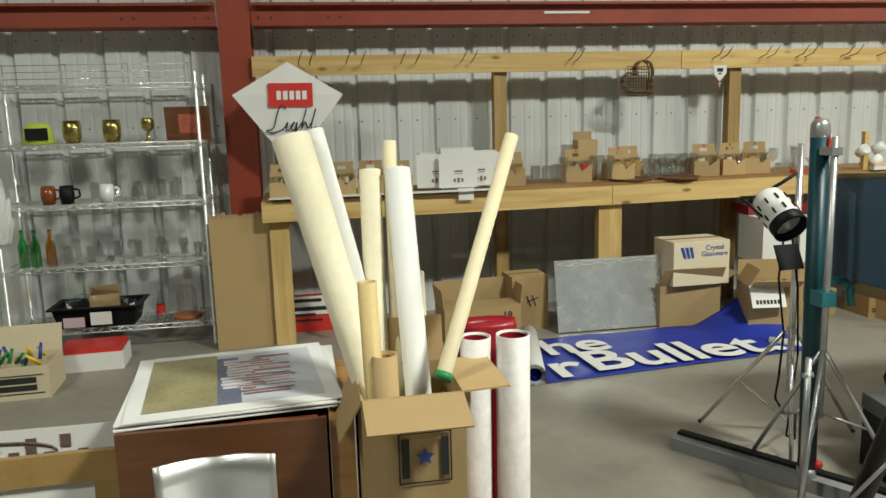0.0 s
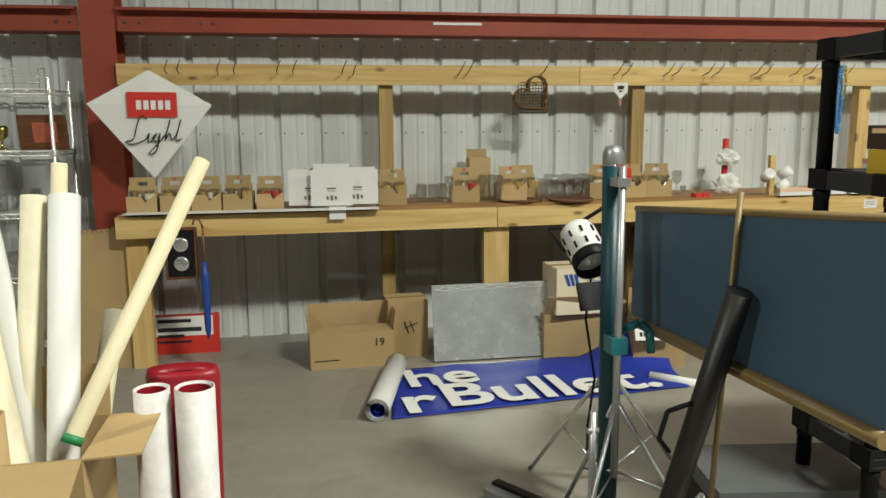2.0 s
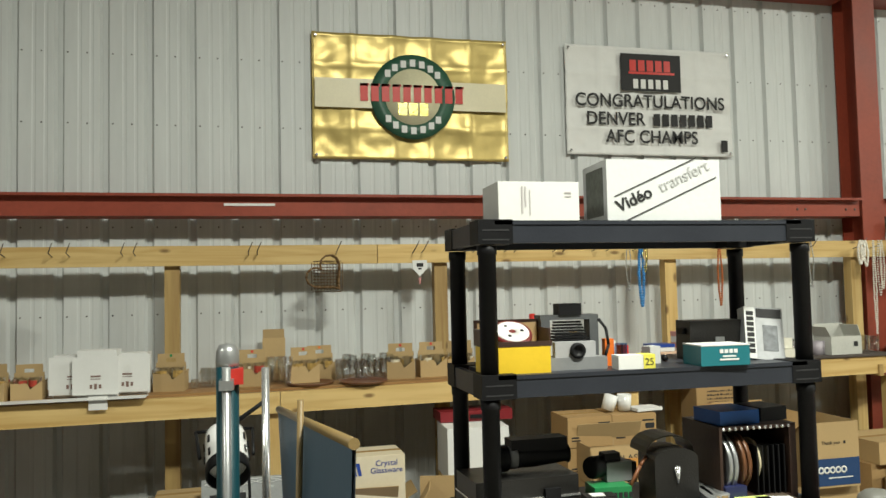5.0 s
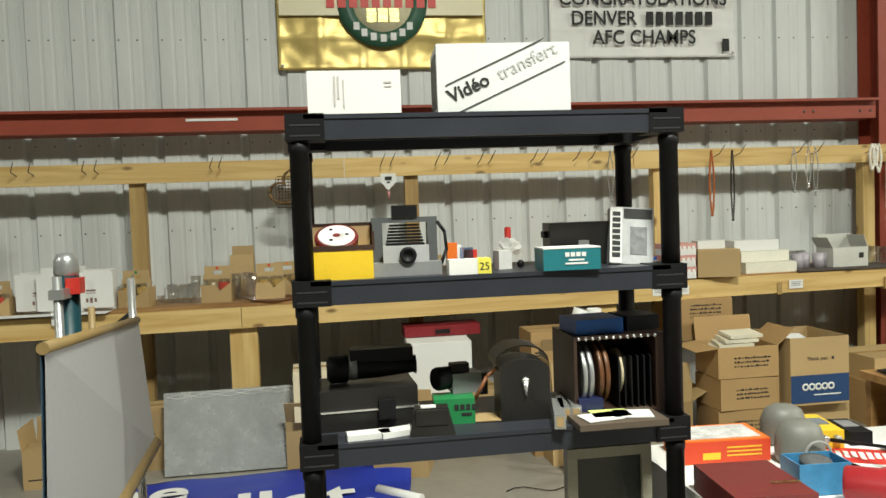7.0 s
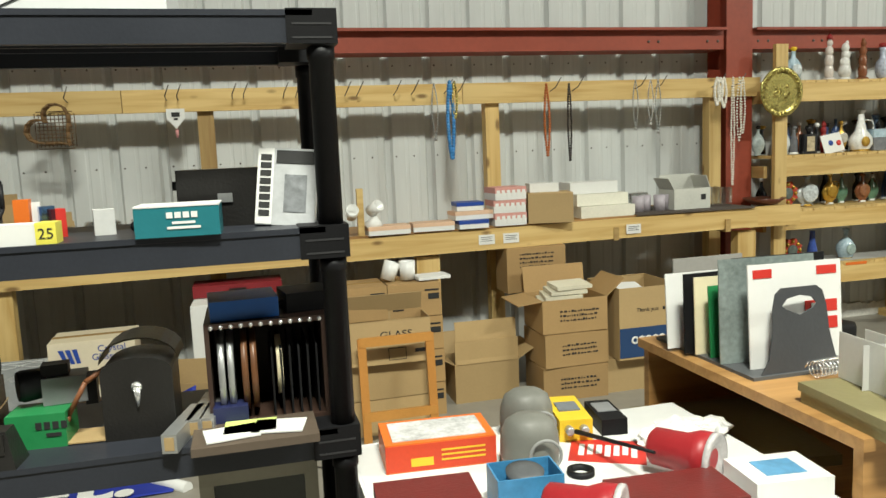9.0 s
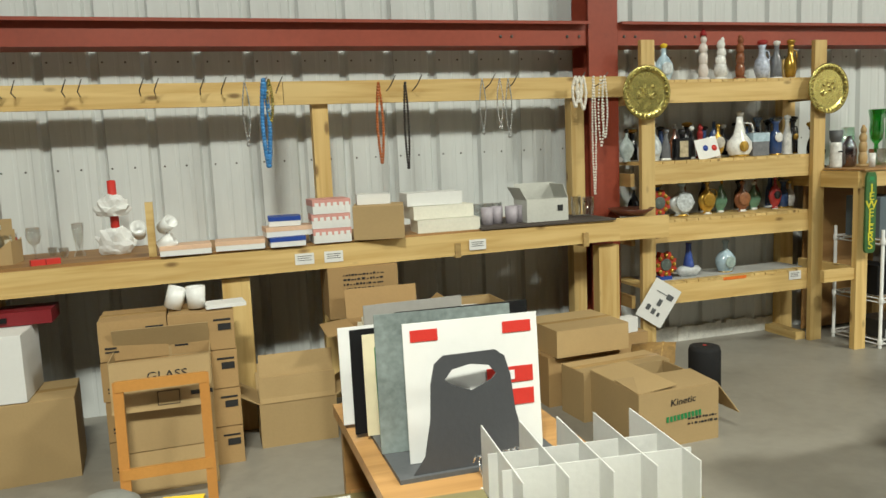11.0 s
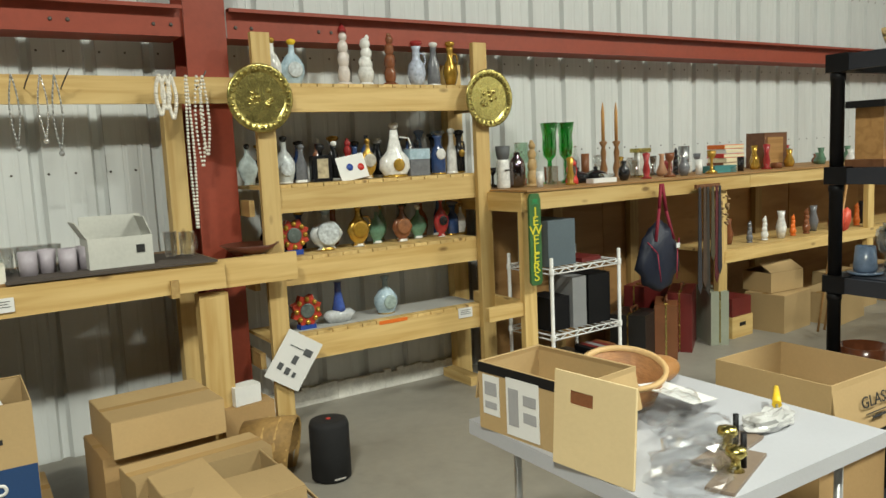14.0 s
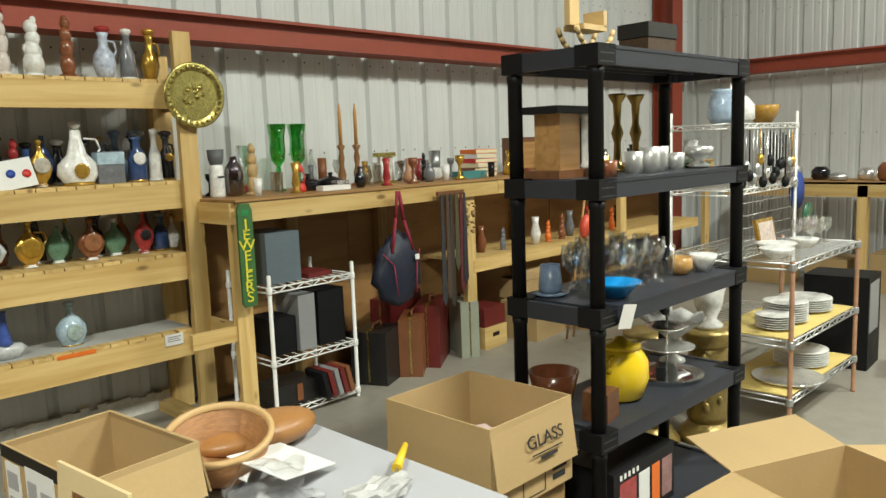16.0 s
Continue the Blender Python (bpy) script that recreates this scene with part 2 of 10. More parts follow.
def bars(parent, m, rows, material, name="print", label=""):
    """Unreadable print as bars: rows of (x0, x1, y0, y1) on the plane m."""
    bm = bmesh.new()
    for x0, x1, y0, y1 in rows:
        bx(bm, x0, x1, y0, y1, -0.0004, 0.0012)
    return part(name, bm, material, parent, label, m)


FRONT = pose(0, 0, 0, 90, 0, 0)


def face(x, y, z, ry=0.0, tilt=0.0):
    """A plane that faces -y at (x, y, z), for print on a thing's front; ry turns it in its own plane."""
    return pose(x, y, z) @ pose(0, 0, 0, 90 + tilt, 0, 0) @ pose(0, 0, 0, 0, 0, ry)


def board(parent, p0, p1, h, t, material=None, name="board", label=""):
    """A sawn board from p0 to p1 (its lower front edge's ends), h high across its run, t thick to the back."""
    a, b = Vector(p0), Vector(p1)
    d = (b - a)
    x = d.normalized()
    up = Vector((0, 0, 1)) if abs(x.z) < 0.9 else Vector((1, 0, 0))
    y = up.cross(x).normalized()
    z = x.cross(y)
    m = Matrix.Translation(a) @ Matrix((x, y, z)).transposed().to_4x4()
    return part(name, block(0, d.length, 0, t, 0, h, 0.004), material or PINE, parent, label, m)


def stud(parent, x0, x1, y0, y1, z0, z1, material=None, name="post", label=""):
    """An upright sawn post, its grain along its height."""
    m = pose(x0, y0, z0, 0, -90, 0)
    return part(name, block(0, z1 - z0, 0, y1 - y0, -(x1 - x0), 0, 0.004), material or PINE, parent, label, m)


# ---- the building ----
WALL_Y, EAST_X = 6.25, 16.2
fl = bm_new()
bx(fl, -7, EAST_X + 0.2, -15, WALL_Y + 0.2, -0.2, 0)
solid("floor", fl, CONCRETE, pose(0, 0, 0), "stained grey polished concrete slab floor", "floor", kind="structure")
# unseen ceiling, its colour darkened so that less light bounces into the shadows
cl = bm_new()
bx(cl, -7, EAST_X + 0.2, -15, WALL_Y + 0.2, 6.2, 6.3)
solid("ceiling", cl, mat("low_bounce_ceiling", (0.14, 0.14, 0.13), 0.7, var=0.08), pose(0, 0, 0), "unseen liner ceiling, coloured dark to cut bounce light", "ceiling", kind="structure")


def sheet_mesh(w=0.915, h=6.2):
    """One wall sheet: three wide pans, each with a rib folded away from the room and two low stiffeners."""
    prof, pitch = [], w / 3
    for k in range(3):
        o = k * pitch
        prof += [(o, 0), (o + 0.085, 0), (o + 0.092, 0.0025), (o + 0.107, 0.0025), (o + 0.114, 0), (o + 0.165, 0), (o + 0.172, 0.0025), (o + 0.187, 0.0025), (o + 0.194, 0),
                 (o + 0.235, 0), (o + 0.252, 0.032), (o + 0.286, 0.032), (o + pitch - 0.002, 0)]
    bm = bm_new()
    lo = [bm.verts.new((x, y, 0)) for x, y in prof]
    hi = [bm.verts.new((x, y, h)) for x, y in prof]
    for i in range(len(prof) - 1):
        bm.faces.new((lo[i], lo[i + 1], hi[i + 1], hi[i]))
    for x in (0.02, 0.15, 0.325, 0.455, 0.63, 0.76):
        for z in (2.33, 4.25):
            for dz in (-0.14, 0.62, -0.78):
                lathe(bm, [(0.007, 0), (0.005, 0.004)], 6, pose(x, 0, z + dz, 90, 0, 0), 1)
    return mesh_of("sheet", bm, STEEL_WALL, SCREW)


SHEET = sheet_mesh()


def clad(name, label, x0, n, m):
    bm = bm_new()
    bx(bm, x0 - 0.1, x0 + n * 0.915 + 0.1, 0.05, 0.15, 0, 6.2)
    w = solid(name, bm, mat("wall_backing", (0.3, 0.3, 0.29), 0.8), m, label, "wall", kind="structure")
    for k in range(n):
        s = new("panel", SHEET)
        s.parent = w
        s.location = (x0 + k * 0.915, 0, 0)
    return w


clad("wall_north", "pale grey ribbed sheet-steel wall with rows of screws", -6.6, 25, pose(0, WALL_Y, 0))
clad("wall_east", "pale grey ribbed sheet-steel end wall", -6.4, 23, pose(EAST_X, 0, 0, 0, 0, -90))
# unseen closing walls, coloured dark to keep bounced light out of the shadows
for nm, x0, x1, y0, y1 in (("wall_west", -7.1, -7.0, -15, 6.4), ("wall_south", -7.1, 16.4, -15.1, -15.0)):
    b = bm_new()
    bx(b, x0, x1, y0, y1, 0, 6.2)
    solid(nm, b, LOW_BOUNCE_WALL, pose(0, 0, 0), "unseen plain wall behind the walk, coloured dark to cut bounce light", "wall", kind="structure")


def column(x, y=5.98, depth=0.25, w=0.225, turn=0):
    t = thing("steel_column", pose(x, y, 0, 0, 0, turn), "rust-red primed steel column bolted to the wall girts", "column", "steel columns", "structure")
    b = block(-w / 2, w / 2, 0, 0.012, 0, 6.0, 0.002)
    part("flange", b, RED_STEEL, t)
    part("web", block(-0.006, 0.006, 0.012, depth - 0.012, 0, 6.0, 0), RED_STEEL, t)
    part("flange", block(-w / 2, w / 2, depth - 0.012, depth, 0, 6.0, 0.002), RED_STEEL, t)
    part("base_plate", block(-0.15, 0.15, -0.03, depth, 0, 0.015, 0.002), RED_STEEL, t)
    return t


for cx in (-0.16, 7.645, 15.45):
    column(cx)
column(EAST_X - 0.27, 0.2, turn=-90)


def girt(x0, x1, z, y=6.0, m=None):
    """A Z-shaped steel girt: web, an upper lip towards the room and a lower flange to the wall."""
    L = x1 - x0
    bm = bm_new()
    prof = [(-0.06, 0.135), (-0.06, 0.155), (0.004, 0.155), (0.004, 0.004), (0.24, 0.004), (0.24, 0.0), (0.0, 0.0), (0.0, 0.151), (-0.056, 0.151), (-0.056, 0.135)]
    p0, p1 = [bm.verts.new((0, y_, z_)) for y_, z_ in prof], [bm.verts.new((L, y_, z_)) for y_, z_ in prof]
    bm.faces.new(p0)
    bm.faces.new(p1[::-1])
    for i in range(len(prof)):
        bm.faces.new((p0[i], p0[(i + 1) % len(prof)], p1[(i + 1) % len(prof)], p1[i]))
    g = solid("wall_girt", bm, RED_STEEL, m or pose(x0, y, z), "rust-red primed steel girt running along the wall", "girt", "wall girts", "structure")
    for s in (0.05, 0.14, 0.55, 0.63, L - 0.05, L - 0.14, L - 0.55, L - 0.63):
        b = bm_new()
        lathe(b, [(0.011, 0), (0.011, 0.004), (0.006, 0.009)], 6, pose(s, 0, 0.06, 90, 0, 0))
        part("bolt", b, SCREW, g)
    return g


for gx0, gx1 in ((-6.6, -0.285), (-0.035, 7.52), (7.77, 15.33), (15.57, 16.1)):
    girt(gx0, gx1, 2.25)
    girt(gx0, gx1, 4.22)
for gz in (2.25, 4.22):
    girt(-5.9, -0.1, gz, m=pose(EAST_X - 0.25, 5.95, gz, 0, 0, -90))

# ---- benches, rails and racks of sawn pine ----
b1 = thing("workbench", pose(0, 5.5, 0), "long rough pine workbench along the steel wall", "workbench")
board(b1, (-0.02, -0.01, 0.89), (2.51, 0.03, 0.895), 0.138, 0.038, name="fascia")
board(b1, (2.515, 0.03, 0.895), (7.53, 0.09, 0.935), 0.138, 0.038, name="fascia")
part("top", block(-0.02, 7.5, 0.05, 0.70, 0, 0.018, 0.003), PLY, b1, "thin stained plywood top", pose(0, 0, 1.02, 0, -0.35, 0.4))
for lx0, lx1, yy in ((0.02, 0.155, 0.06), (2.425, 2.605, 0.075), (4.98, 5.135, 0.1), (7.40, 7.55, 0.14)):
    stud(b1, lx0, lx1, yy, yy + 0.085, 0, 0.90, name="leg")
board(b1, (7.50, 0.16, 0.92), (7.95, 0.16, 0.92), 0.15, 0.04, name="end_board")
for k in range(9):
    part("crosspiece", block(0, 0.6, 0, 0.038, 0, 0.09, 0.003), PINE_OLD, b1, m=pose(0.25 + k * 0.88, 0.07, 0.915, 0, 0, 90))

rail = thing("peg_rail", pose(0, 5.94, 0), "pale pine rail with bent nails above the workbench", "rail")
for r0, r1 in ((-0.05, 3.235), (3.24, 5.43), (5.434, 7.80)):
    board(rail, (r0, 0, 1.892), (r1, 0, 1.892), 0.14, 0.038, name="rail_board")
for px in (1.79, 3.73, 5.66, 7.44):
    stud(rail, px - 0.055, px + 0.045, 0.04, 0.13, 0.0, 1.93, PINE_OLD if px < 5 else PINE)


def hook_nail(x, z, dx=0.03, ln=0.13):
    bm = bm_new()
    path_rod(bm, [(x, 0.0, z), (x, -0.10, z + 0.02), (x + dx, -0.13, z + 0.085)], 0.0035, 6)
    part("bent_nail", bm, SCREW, rail)


for nx in (0.28, 0.36, 0.62, 0.73, 1.02, 1.13, 1.47, 1.55, 2.31, 2.37, 2.93, 3.5, 3.57, 3.9, 3.97, 4.22, 4.3, 4.62, 4.7, 4.95, 5.07, 5.30, 5.39, 6.08, 6.25, 6.74, 6.9, 7.38, 7.55):
    hook_nail(nx, 1.965)

rk = thing("decanter_rack", pose(0, 0, 0), "tall rough pine shelf rack for decanters against the wall", "shelf rack")
for px0, px1, py0, py1 in ((7.83, 7.935, 5.80, 5.838), (9.29, 9.395, 5.80, 5.838), (7.70, 7.79, 6.12, 6.2), (9.30, 9.42, 6.14, 6.22)):
    stud(rk, px0, px1, py0, py1, 0.0, 2.26 if py0 < 6 else 2.16)
for sz in (1.99, 1.425, 1.008, 0.557):
    board(rk, (7.86, 5.84, sz - 0.155), (9.36, 5.84, sz - 0.155), 0.14, 0.038, name="fascia")
    for k in range(15):
        part("slat", block(0, 0.36, 0, 0.092, 0, 0.019, 0.003), PINE, rk, m=pose(7.92 + k * 0.0985, 5.842, sz - 0.014, 0, 0, 90))
    for ex in (7.80, 9.385):
        board(rk, (ex, 5.85, sz - 0.16), (ex, 6.2, sz - 0.16), 0.09, 0.03, PINE_OLD, name="bearer")
board(rk, (9.3, 5.86, 0.0), (9.3, 6.2, 0.0), 0.06, 0.09, name="sole")

b2 = thing("workbench", pose(0, 0, 0), "pine workbench with plywood back standing on the concrete", "workbench")
board(b2, (9.40, 5.42, 1.19), (11.6, 5.42, 1.20), 0.11, 0.038, name="fascia")
board(b2, (11.605, 5.42, 1.20), (15.2, 5.42, 1.215), 0.11, 0.038, name="fascia")
board(b2, (9.40, 5.45, 1.18), (9.40, 6.2, 1.18), 0.12, 0.038, name="end_board")
part("top", block(0, 5.8, 0, 0.8, 0, 0.012, 0.003), PLY, b2, m=pose(9.38, 5.41, 1.304))
for px in (9.40, 11.30, 13.4, 15.1):
    stud(b2, px - 0.03, px + 0.07, 5.455, 5.50, 0, 1.20)
for k, px in enumerate((9.45, 10.66, 11.88, 13.1, 14.3)):
    part("back_panel", block(0, 1.205, 0, 0.012, 0, 1.16, 0.002), PLY, b2, m=pose(px, 6.06, 0.02))
for px in (10.1, 10.9, 12.5):
    stud(b2, px, px + 0.09, 6.0, 6.055, 0, 1.19, PINE_OLD)
board(b2, (9.43, 5.46, 0.52), (9.43, 6.05, 0.52), 0.085, 0.038, name="brace")
board(b2, (9.1, 5.47, 0.52), (9.42, 5.47, 0.52), 0.085, 0.038, name="brace")
board(b2, (11.34, 5.45, 0.63), (14.9, 5.45, 0.63), 0.09, 0.038, name="low_fascia")
part("low_shelf", block(0, 3.5, 0, 0.5, 0, 0.02, 0.003), PINE, b2, m=pose(11.34, 5.49, 0.705))

b3 = thing("workbench", pose(0, 0, 0), "pine workbench along the end wall", "workbench")
part("top", block(15.2, 15.95, 0.0, 5.3, 1.06, 1.08, 0.003), PLY, b3)
board(b3, (15.2, 0, 0.94), (15.2, 5.3, 0.94), 0.14, -0.038, name="fascia")
for py in (0.3, 2.2, 3.9, 5.15):
    stud(b3, 15.2, 15.29, py, py + 0.09, 0, 1.05, name="leg")


DARKGREY_SEAM = mat("moulded_seam", (0.03, 0.03, 0.032), 0.5, var=0.1)


def plastic_shelf(x, y, turn, label, w=1.125, d=0.42, tiers=(0.09, 0.54, 0.99, 1.437, 1.886)):
    """A snap-together plastic shelf unit: round posts with collars and deep-lipped trays."""
    t = thing("plastic_shelf_unit", pose(x, y, 0, 0, 0, turn), label, "shelf unit", "black plastic shelf units")
    for i, z in enumerate(tiers):
        deck = part("deck", block(0.05, w - 0.05, 0.0, d, z - 0.012, z, 0.003), SHELF_TOP, t)
        for a in (0.003, d - 0.023):
            part("lip", block(0.10, w - 0.10, a, a + 0.02, z - 0.066, z - 0.0125, 0.005, 2), SHELF_TOP, t)
        for a in (0.003, w - 0.023):
            part("end_lip", block(a, a + 0.02, 0.09, d - 0.09, z - 0.066, z - 0.002, 0.005, 2), SHELF_TOP, t)
        for k in range(1, 5):
            part("rib", block(0.031, w - 0.031, k * d / 5 - 0.006, k * d / 5 + 0.006, z - 0.04, z - 0.0125, 0), SHELF_TOP, deck)
        for px, x0, x1 in ((0.034, 0.0, 0.105), (w - 0.034, w - 0.105, w)):
            for py, y0, y1 in ((0.034, 0.0, 0.095), (d - 0.034, d - 0.095, d)):
                c = block(x0, x1, y0, y1, z - 0.068, z + 0.003, 0.012, 3)
                block_part = part("corner_block", c, BLACK_PLASTIC, t, "moulded corner socket")
                for zz in (z - 0.058, z - 0.030):
                    part("seam", block(x0 + 0.012, x1 - 0.012, -0.0012 if y0 == 0.0 else d - 0.001, 0.001 if y0 == 0.0 else d + 0.0012, zz, zz + 0.004, 0), DARKGREY_SEAM, block_part)
                if i + 1 < len(tiers):
                    p = bm_new()
                    lathe(p, [(0.027, z), (0.0265, tiers[i + 1] - 0.10), (0.0295, tiers[i + 1] - 0.098), (0.0295, tiers[i + 1] - 0.072)], 16, pose(px, py, 0))
                    part("post", p, BLACK_PLASTIC, t)
                if i == 0:
                    p = bm_new()
                    lathe(p, [(0.032, 0), (0.030, z - 0.07)], 16, pose(px, py, 0))
                    part("foot", p, BLACK_PLASTIC, t)
    return t


plastic_shelf(3.01, 2.405, 0, "black plastic shelf unit loaded with old cameras and film gear")
plastic_shelf(9.385, 3.09, -1, "black plastic shelf unit loaded with glassware and crockery", w=1.14)


def folding_table(x, y, turn, w, d, label, top=0.74):
    t = thing("folding_table", pose(x, y, 0, 0, 0, turn), label, "table")
    part("tabletop", block(0, w, 0, d, top - 0.045, top, 0.02, 3), mat("grey_table_plastic", (0.42, 0.43, 0.46), 0.5, var=0.06, fine=120, bump=0.1), t)
    for px in (0.14, w - 0.14):
        for py in (0.06, d - 0.06):
            b = bm_new()
            rod(b, (px, py, 0), (px, py, top - 0.045), 0.0125, seg=10)
            part("leg", b, GREY_METAL, t)
        b = bm_new()
        rod(b, (px, 0.06, top - 0.07), (px, d - 0.06, top - 0.07), 0.0125, seg=10)
        part("crossbar", b, GREY_METAL, t)
    return t


folding_table(7.66, 2.78, 0, 0.845, 0.84, "light grey folding table with white tubular legs")


# ---- makers of common things ----
def mesh_thing(name, me, m, label, category, group=""):
    ob = new(name, me)
    ob.matrix_basis = m
    return tagged(ob, label, category, group)


def flap(parent, side, w, d, h, L, ang, material, t=0.005):
    if side == "f":
        m, b = pose(0, -d / 2, h, ang, 0, 0), (-w / 2, w / 2, 0, L, 0, t)
    elif side == "b":
        m, b = pose(0, d / 2, h, -ang, 0, 0), (-w / 2, w / 2, -L, 0, 0, t)
    elif side == "l":
        m, b = pose(-w / 2, 0, h, 0, -ang, 0), (0, L, -d / 2, d / 2, 0, t)
    else:
        m, b = pose(w / 2, 0, h, 0, ang, 0), (-L, 0, -d / 2, d / 2, 0, t)
    return part("flap", block(*b, 0.0015), material, parent, m=m)


def carton(x, y, z, w, d, h, rz, label, flaps=None, material=None, name="cardboard_box", group="cardboard boxes", tape=True):
    """A corrugated box, its base's middle at (x, y, z). flaps: side and angle (0 shut, 90 upright, 200 hanging outside); none: shut and taped."""
    material = material or CARD
    t = thing(name, pose(x, y, z, 0, 0, rz), label, "box", group)
    if flaps is None:
        part("body", block(-w / 2, w / 2, -d / 2, d / 2, 0, h - 0.004, 0.006, 2), material, t)
        for s in (-1, 1):
            part("flap", block(-w / 2 + 0.002, w / 2 - 0.002, 0.0015 if s > 0 else -d / 2 + 0.002, d / 2 - 0.002 if s > 0 else -0.0015, h - 0.004, h, 0.001), material, t)
        if tape:
            part("tape", block(-w / 2 - 0.001, w / 2 + 0.001, -0.025, 0.025, h, h + 0.001, 0), TAPE, t, "shiny brown parcel tape")
    else:
        bm, k = bm_new(), 0.005
        ring = lambda q, z_: [bm.verts.new((sx * (w / 2 - q), sy * (d / 2 - q), z_)) for sx, sy in ((-1, -1), (1, -1), (1, 1), (-1, 1))]
        o0, o1, i1, i0 = ring(0, 0), ring(0, h), ring(k, h), ring(k, k)
        bm.faces.new(o0)
        bm.faces.new(i0)
        for p, q in ((o0, o1), (o1, i1), (i1, i0)):
            for i in range(4):
                bm.faces.new((p[i], p[(i + 1) % 4], q[(i + 1) % 4], q[i]))
        part("body", bm, material, t)
        for side, ang in flaps:
            L = (min(w, d) / 2) * (0.98 if side in "fb" else 0.94)
            flap(t, side, w - 0.006, d - 0.006, h, L, ang, material)
    return t


TAPE = mat("parcel_tape", (0.42, 0.27, 0.11), 0.25, var=0.05)
RED = mat("red_paint", (0.55, 0.035, 0.025), 0.42, var=0.12)
BLUE = mat("blue_paint", (0.02, 0.06, 0.30), 0.42, var=0.12)
GREEN = mat("green_paint", (0.02, 0.22, 0.07), 0.45, var=0.12)
YELLOW = mat("yellow_paint", (0.78, 0.52, 0.03), 0.42, var=0.08)
ORANGE = mat("orange_paint", (0.72, 0.16, 0.02), 0.45, var=0.1)
TEAL = mat("teal_paint", (0.02, 0.16, 0.19), 0.32, var=0.1)
GREY = mat("grey_plastic", (0.24, 0.245, 0.25), 0.45, var=0.1)
DARKGREY = mat("dark_grey", (0.09, 0.095, 0.10), 0.5, var=0.15)
WHITE = mat("white_glaze", (0.78, 0.78, 0.76), 0.18, var=0.05, coat=0.4)
PLASTIC_FILM = glass_mat("thin_plastic", (0.94, 0.945, 0.95), 0.2, 0.05)
AMBER = glass_mat("amber_glass", (0.80, 0.48, 0.10))
BROWN_GLASS = glass_mat("brown_glass", (0.22, 0.08, 0.03))
GREEN_GLASS = glass_mat("green_glass", (0.16, 0.72, 0.26))
BLUE_GLASS = glass_mat("blue_glass", (0.40, 0.58, 0.82))
MAROON = mat("maroon_leather", (0.14, 0.018, 0.016), 0.38, var=0.3, scale=8, fine=120, bump=0.25)
TAN = mat("tan_leather", (0.20, 0.075, 0.03), 0.4, var=0.3, scale=8, fine=120, bump=0.25)
BLACK_LEATHER = mat("black_leather", (0.016, 0.015, 0.014), 0.36, var=0.3, scale=8, fine=160, bump=0.25)


def glass_mesh(kind):
    bm = bm_new()
    if kind == "tumbler":
        lathe(bm, [(0.030, 0), (0.036, 0.135), (0.034, 0.135), (0.028, 0.012), (0.0, 0.012)], 14, close=False)
    elif kind == "pint":
        lathe(bm, [(0.031, 0), (0.044, 0.15), (0.042, 0.15), (0.028, 0.015), (0.0, 0.015)], 14, close=False)
    elif kind == "pilsner":
        lathe(bm, [(0.032, 0), (0.030, 0.012), (0.018, 0.03), (0.030, 0.12), (0.035, 0.19), (0.033, 0.19), (0.027, 0.11), (0.0, 0.035)], 14, close=False)
    elif kind == "goblet":
        lathe(bm, [(0.034, 0), (0.032, 0.006), (0.006, 0.014), (0.005, 0.075), (0.03, 0.10), (0.042, 0.14), (0.036, 0.185), (0.034, 0.185), (0.039, 0.14), (0.027, 0.103), (0.0, 0.085)], 14, close=False)
    elif kind == "shot":
        lathe(bm, [(0.020, 0), (0.027, 0.062), (0.025, 0.062), (0.018, 0.012), (0.0, 0.012)], 12, close=False)
    elif kind == "mug":
        lathe(bm, [(0.040, 0), (0.040, 0.13), (0.036, 0.13), (0.034, 0.015), (0.0, 0.015)], 14, close=False)
        path_rod(bm, [(0.038, 0, 0.11), (0.068, 0, 0.105), (0.075, 0, 0.065), (0.066, 0, 0.03), (0.038, 0, 0.025)], 0.006, 6)
    elif kind == "bottle":
        lathe(bm, [(0.032, 0), (0.034, 0.01), (0.034, 0.14), (0.028, 0.17), (0.013, 0.20), (0.013, 0.245), (0.015, 0.248), (0.015, 0.262), (0.010, 0.262), (0.0, 0.24)], 14, close=False)
    elif kind == "dome":
        lathe(bm, [(0.075, 0), (0.075, 0.17), (0.06, 0.215), (0.0, 0.235)], 18, close=False)
    return bm


GLASSES = {k: mesh_of(k, glass_mesh(k), GLASS) for k in ("tumbler", "pint", "pilsner", "goblet", "shot", "mug", "bottle", "dome")}
GLASS_NAMES = {"tumbler": "clear drinking glass standing upright", "pint": "clear flared beer glass", "pilsner": "tall footed clear beer glass", "goblet": "clear stemmed wine goblet",
               "shot": "small clear shot glass", "mug": "clear glass beer mug with handle", "bottle": "clear glass bottle", "dome": "clear glass display dome"}
rng = random.Random(7)


def glassware(kind, x, y, z, where, s=1.0):
    return mesh_thing("glass_" + kind, GLASSES[kind], pose(x, y, z, 0, 0, rng.uniform(0, 360)) @ Matrix.Scale(s, 4), GLASS_NAMES[kind] + " " + where, "glass", "glassware " + where)


def turned(name, prof, material, m, label, category, group="", squash=1.0, seg=20):
    bm = bm_new()
    lathe(bm, prof, seg, Matrix.Diagonal((1, squash, 1, 1)))
    return solid(name, bm, material, m, label, category, group)


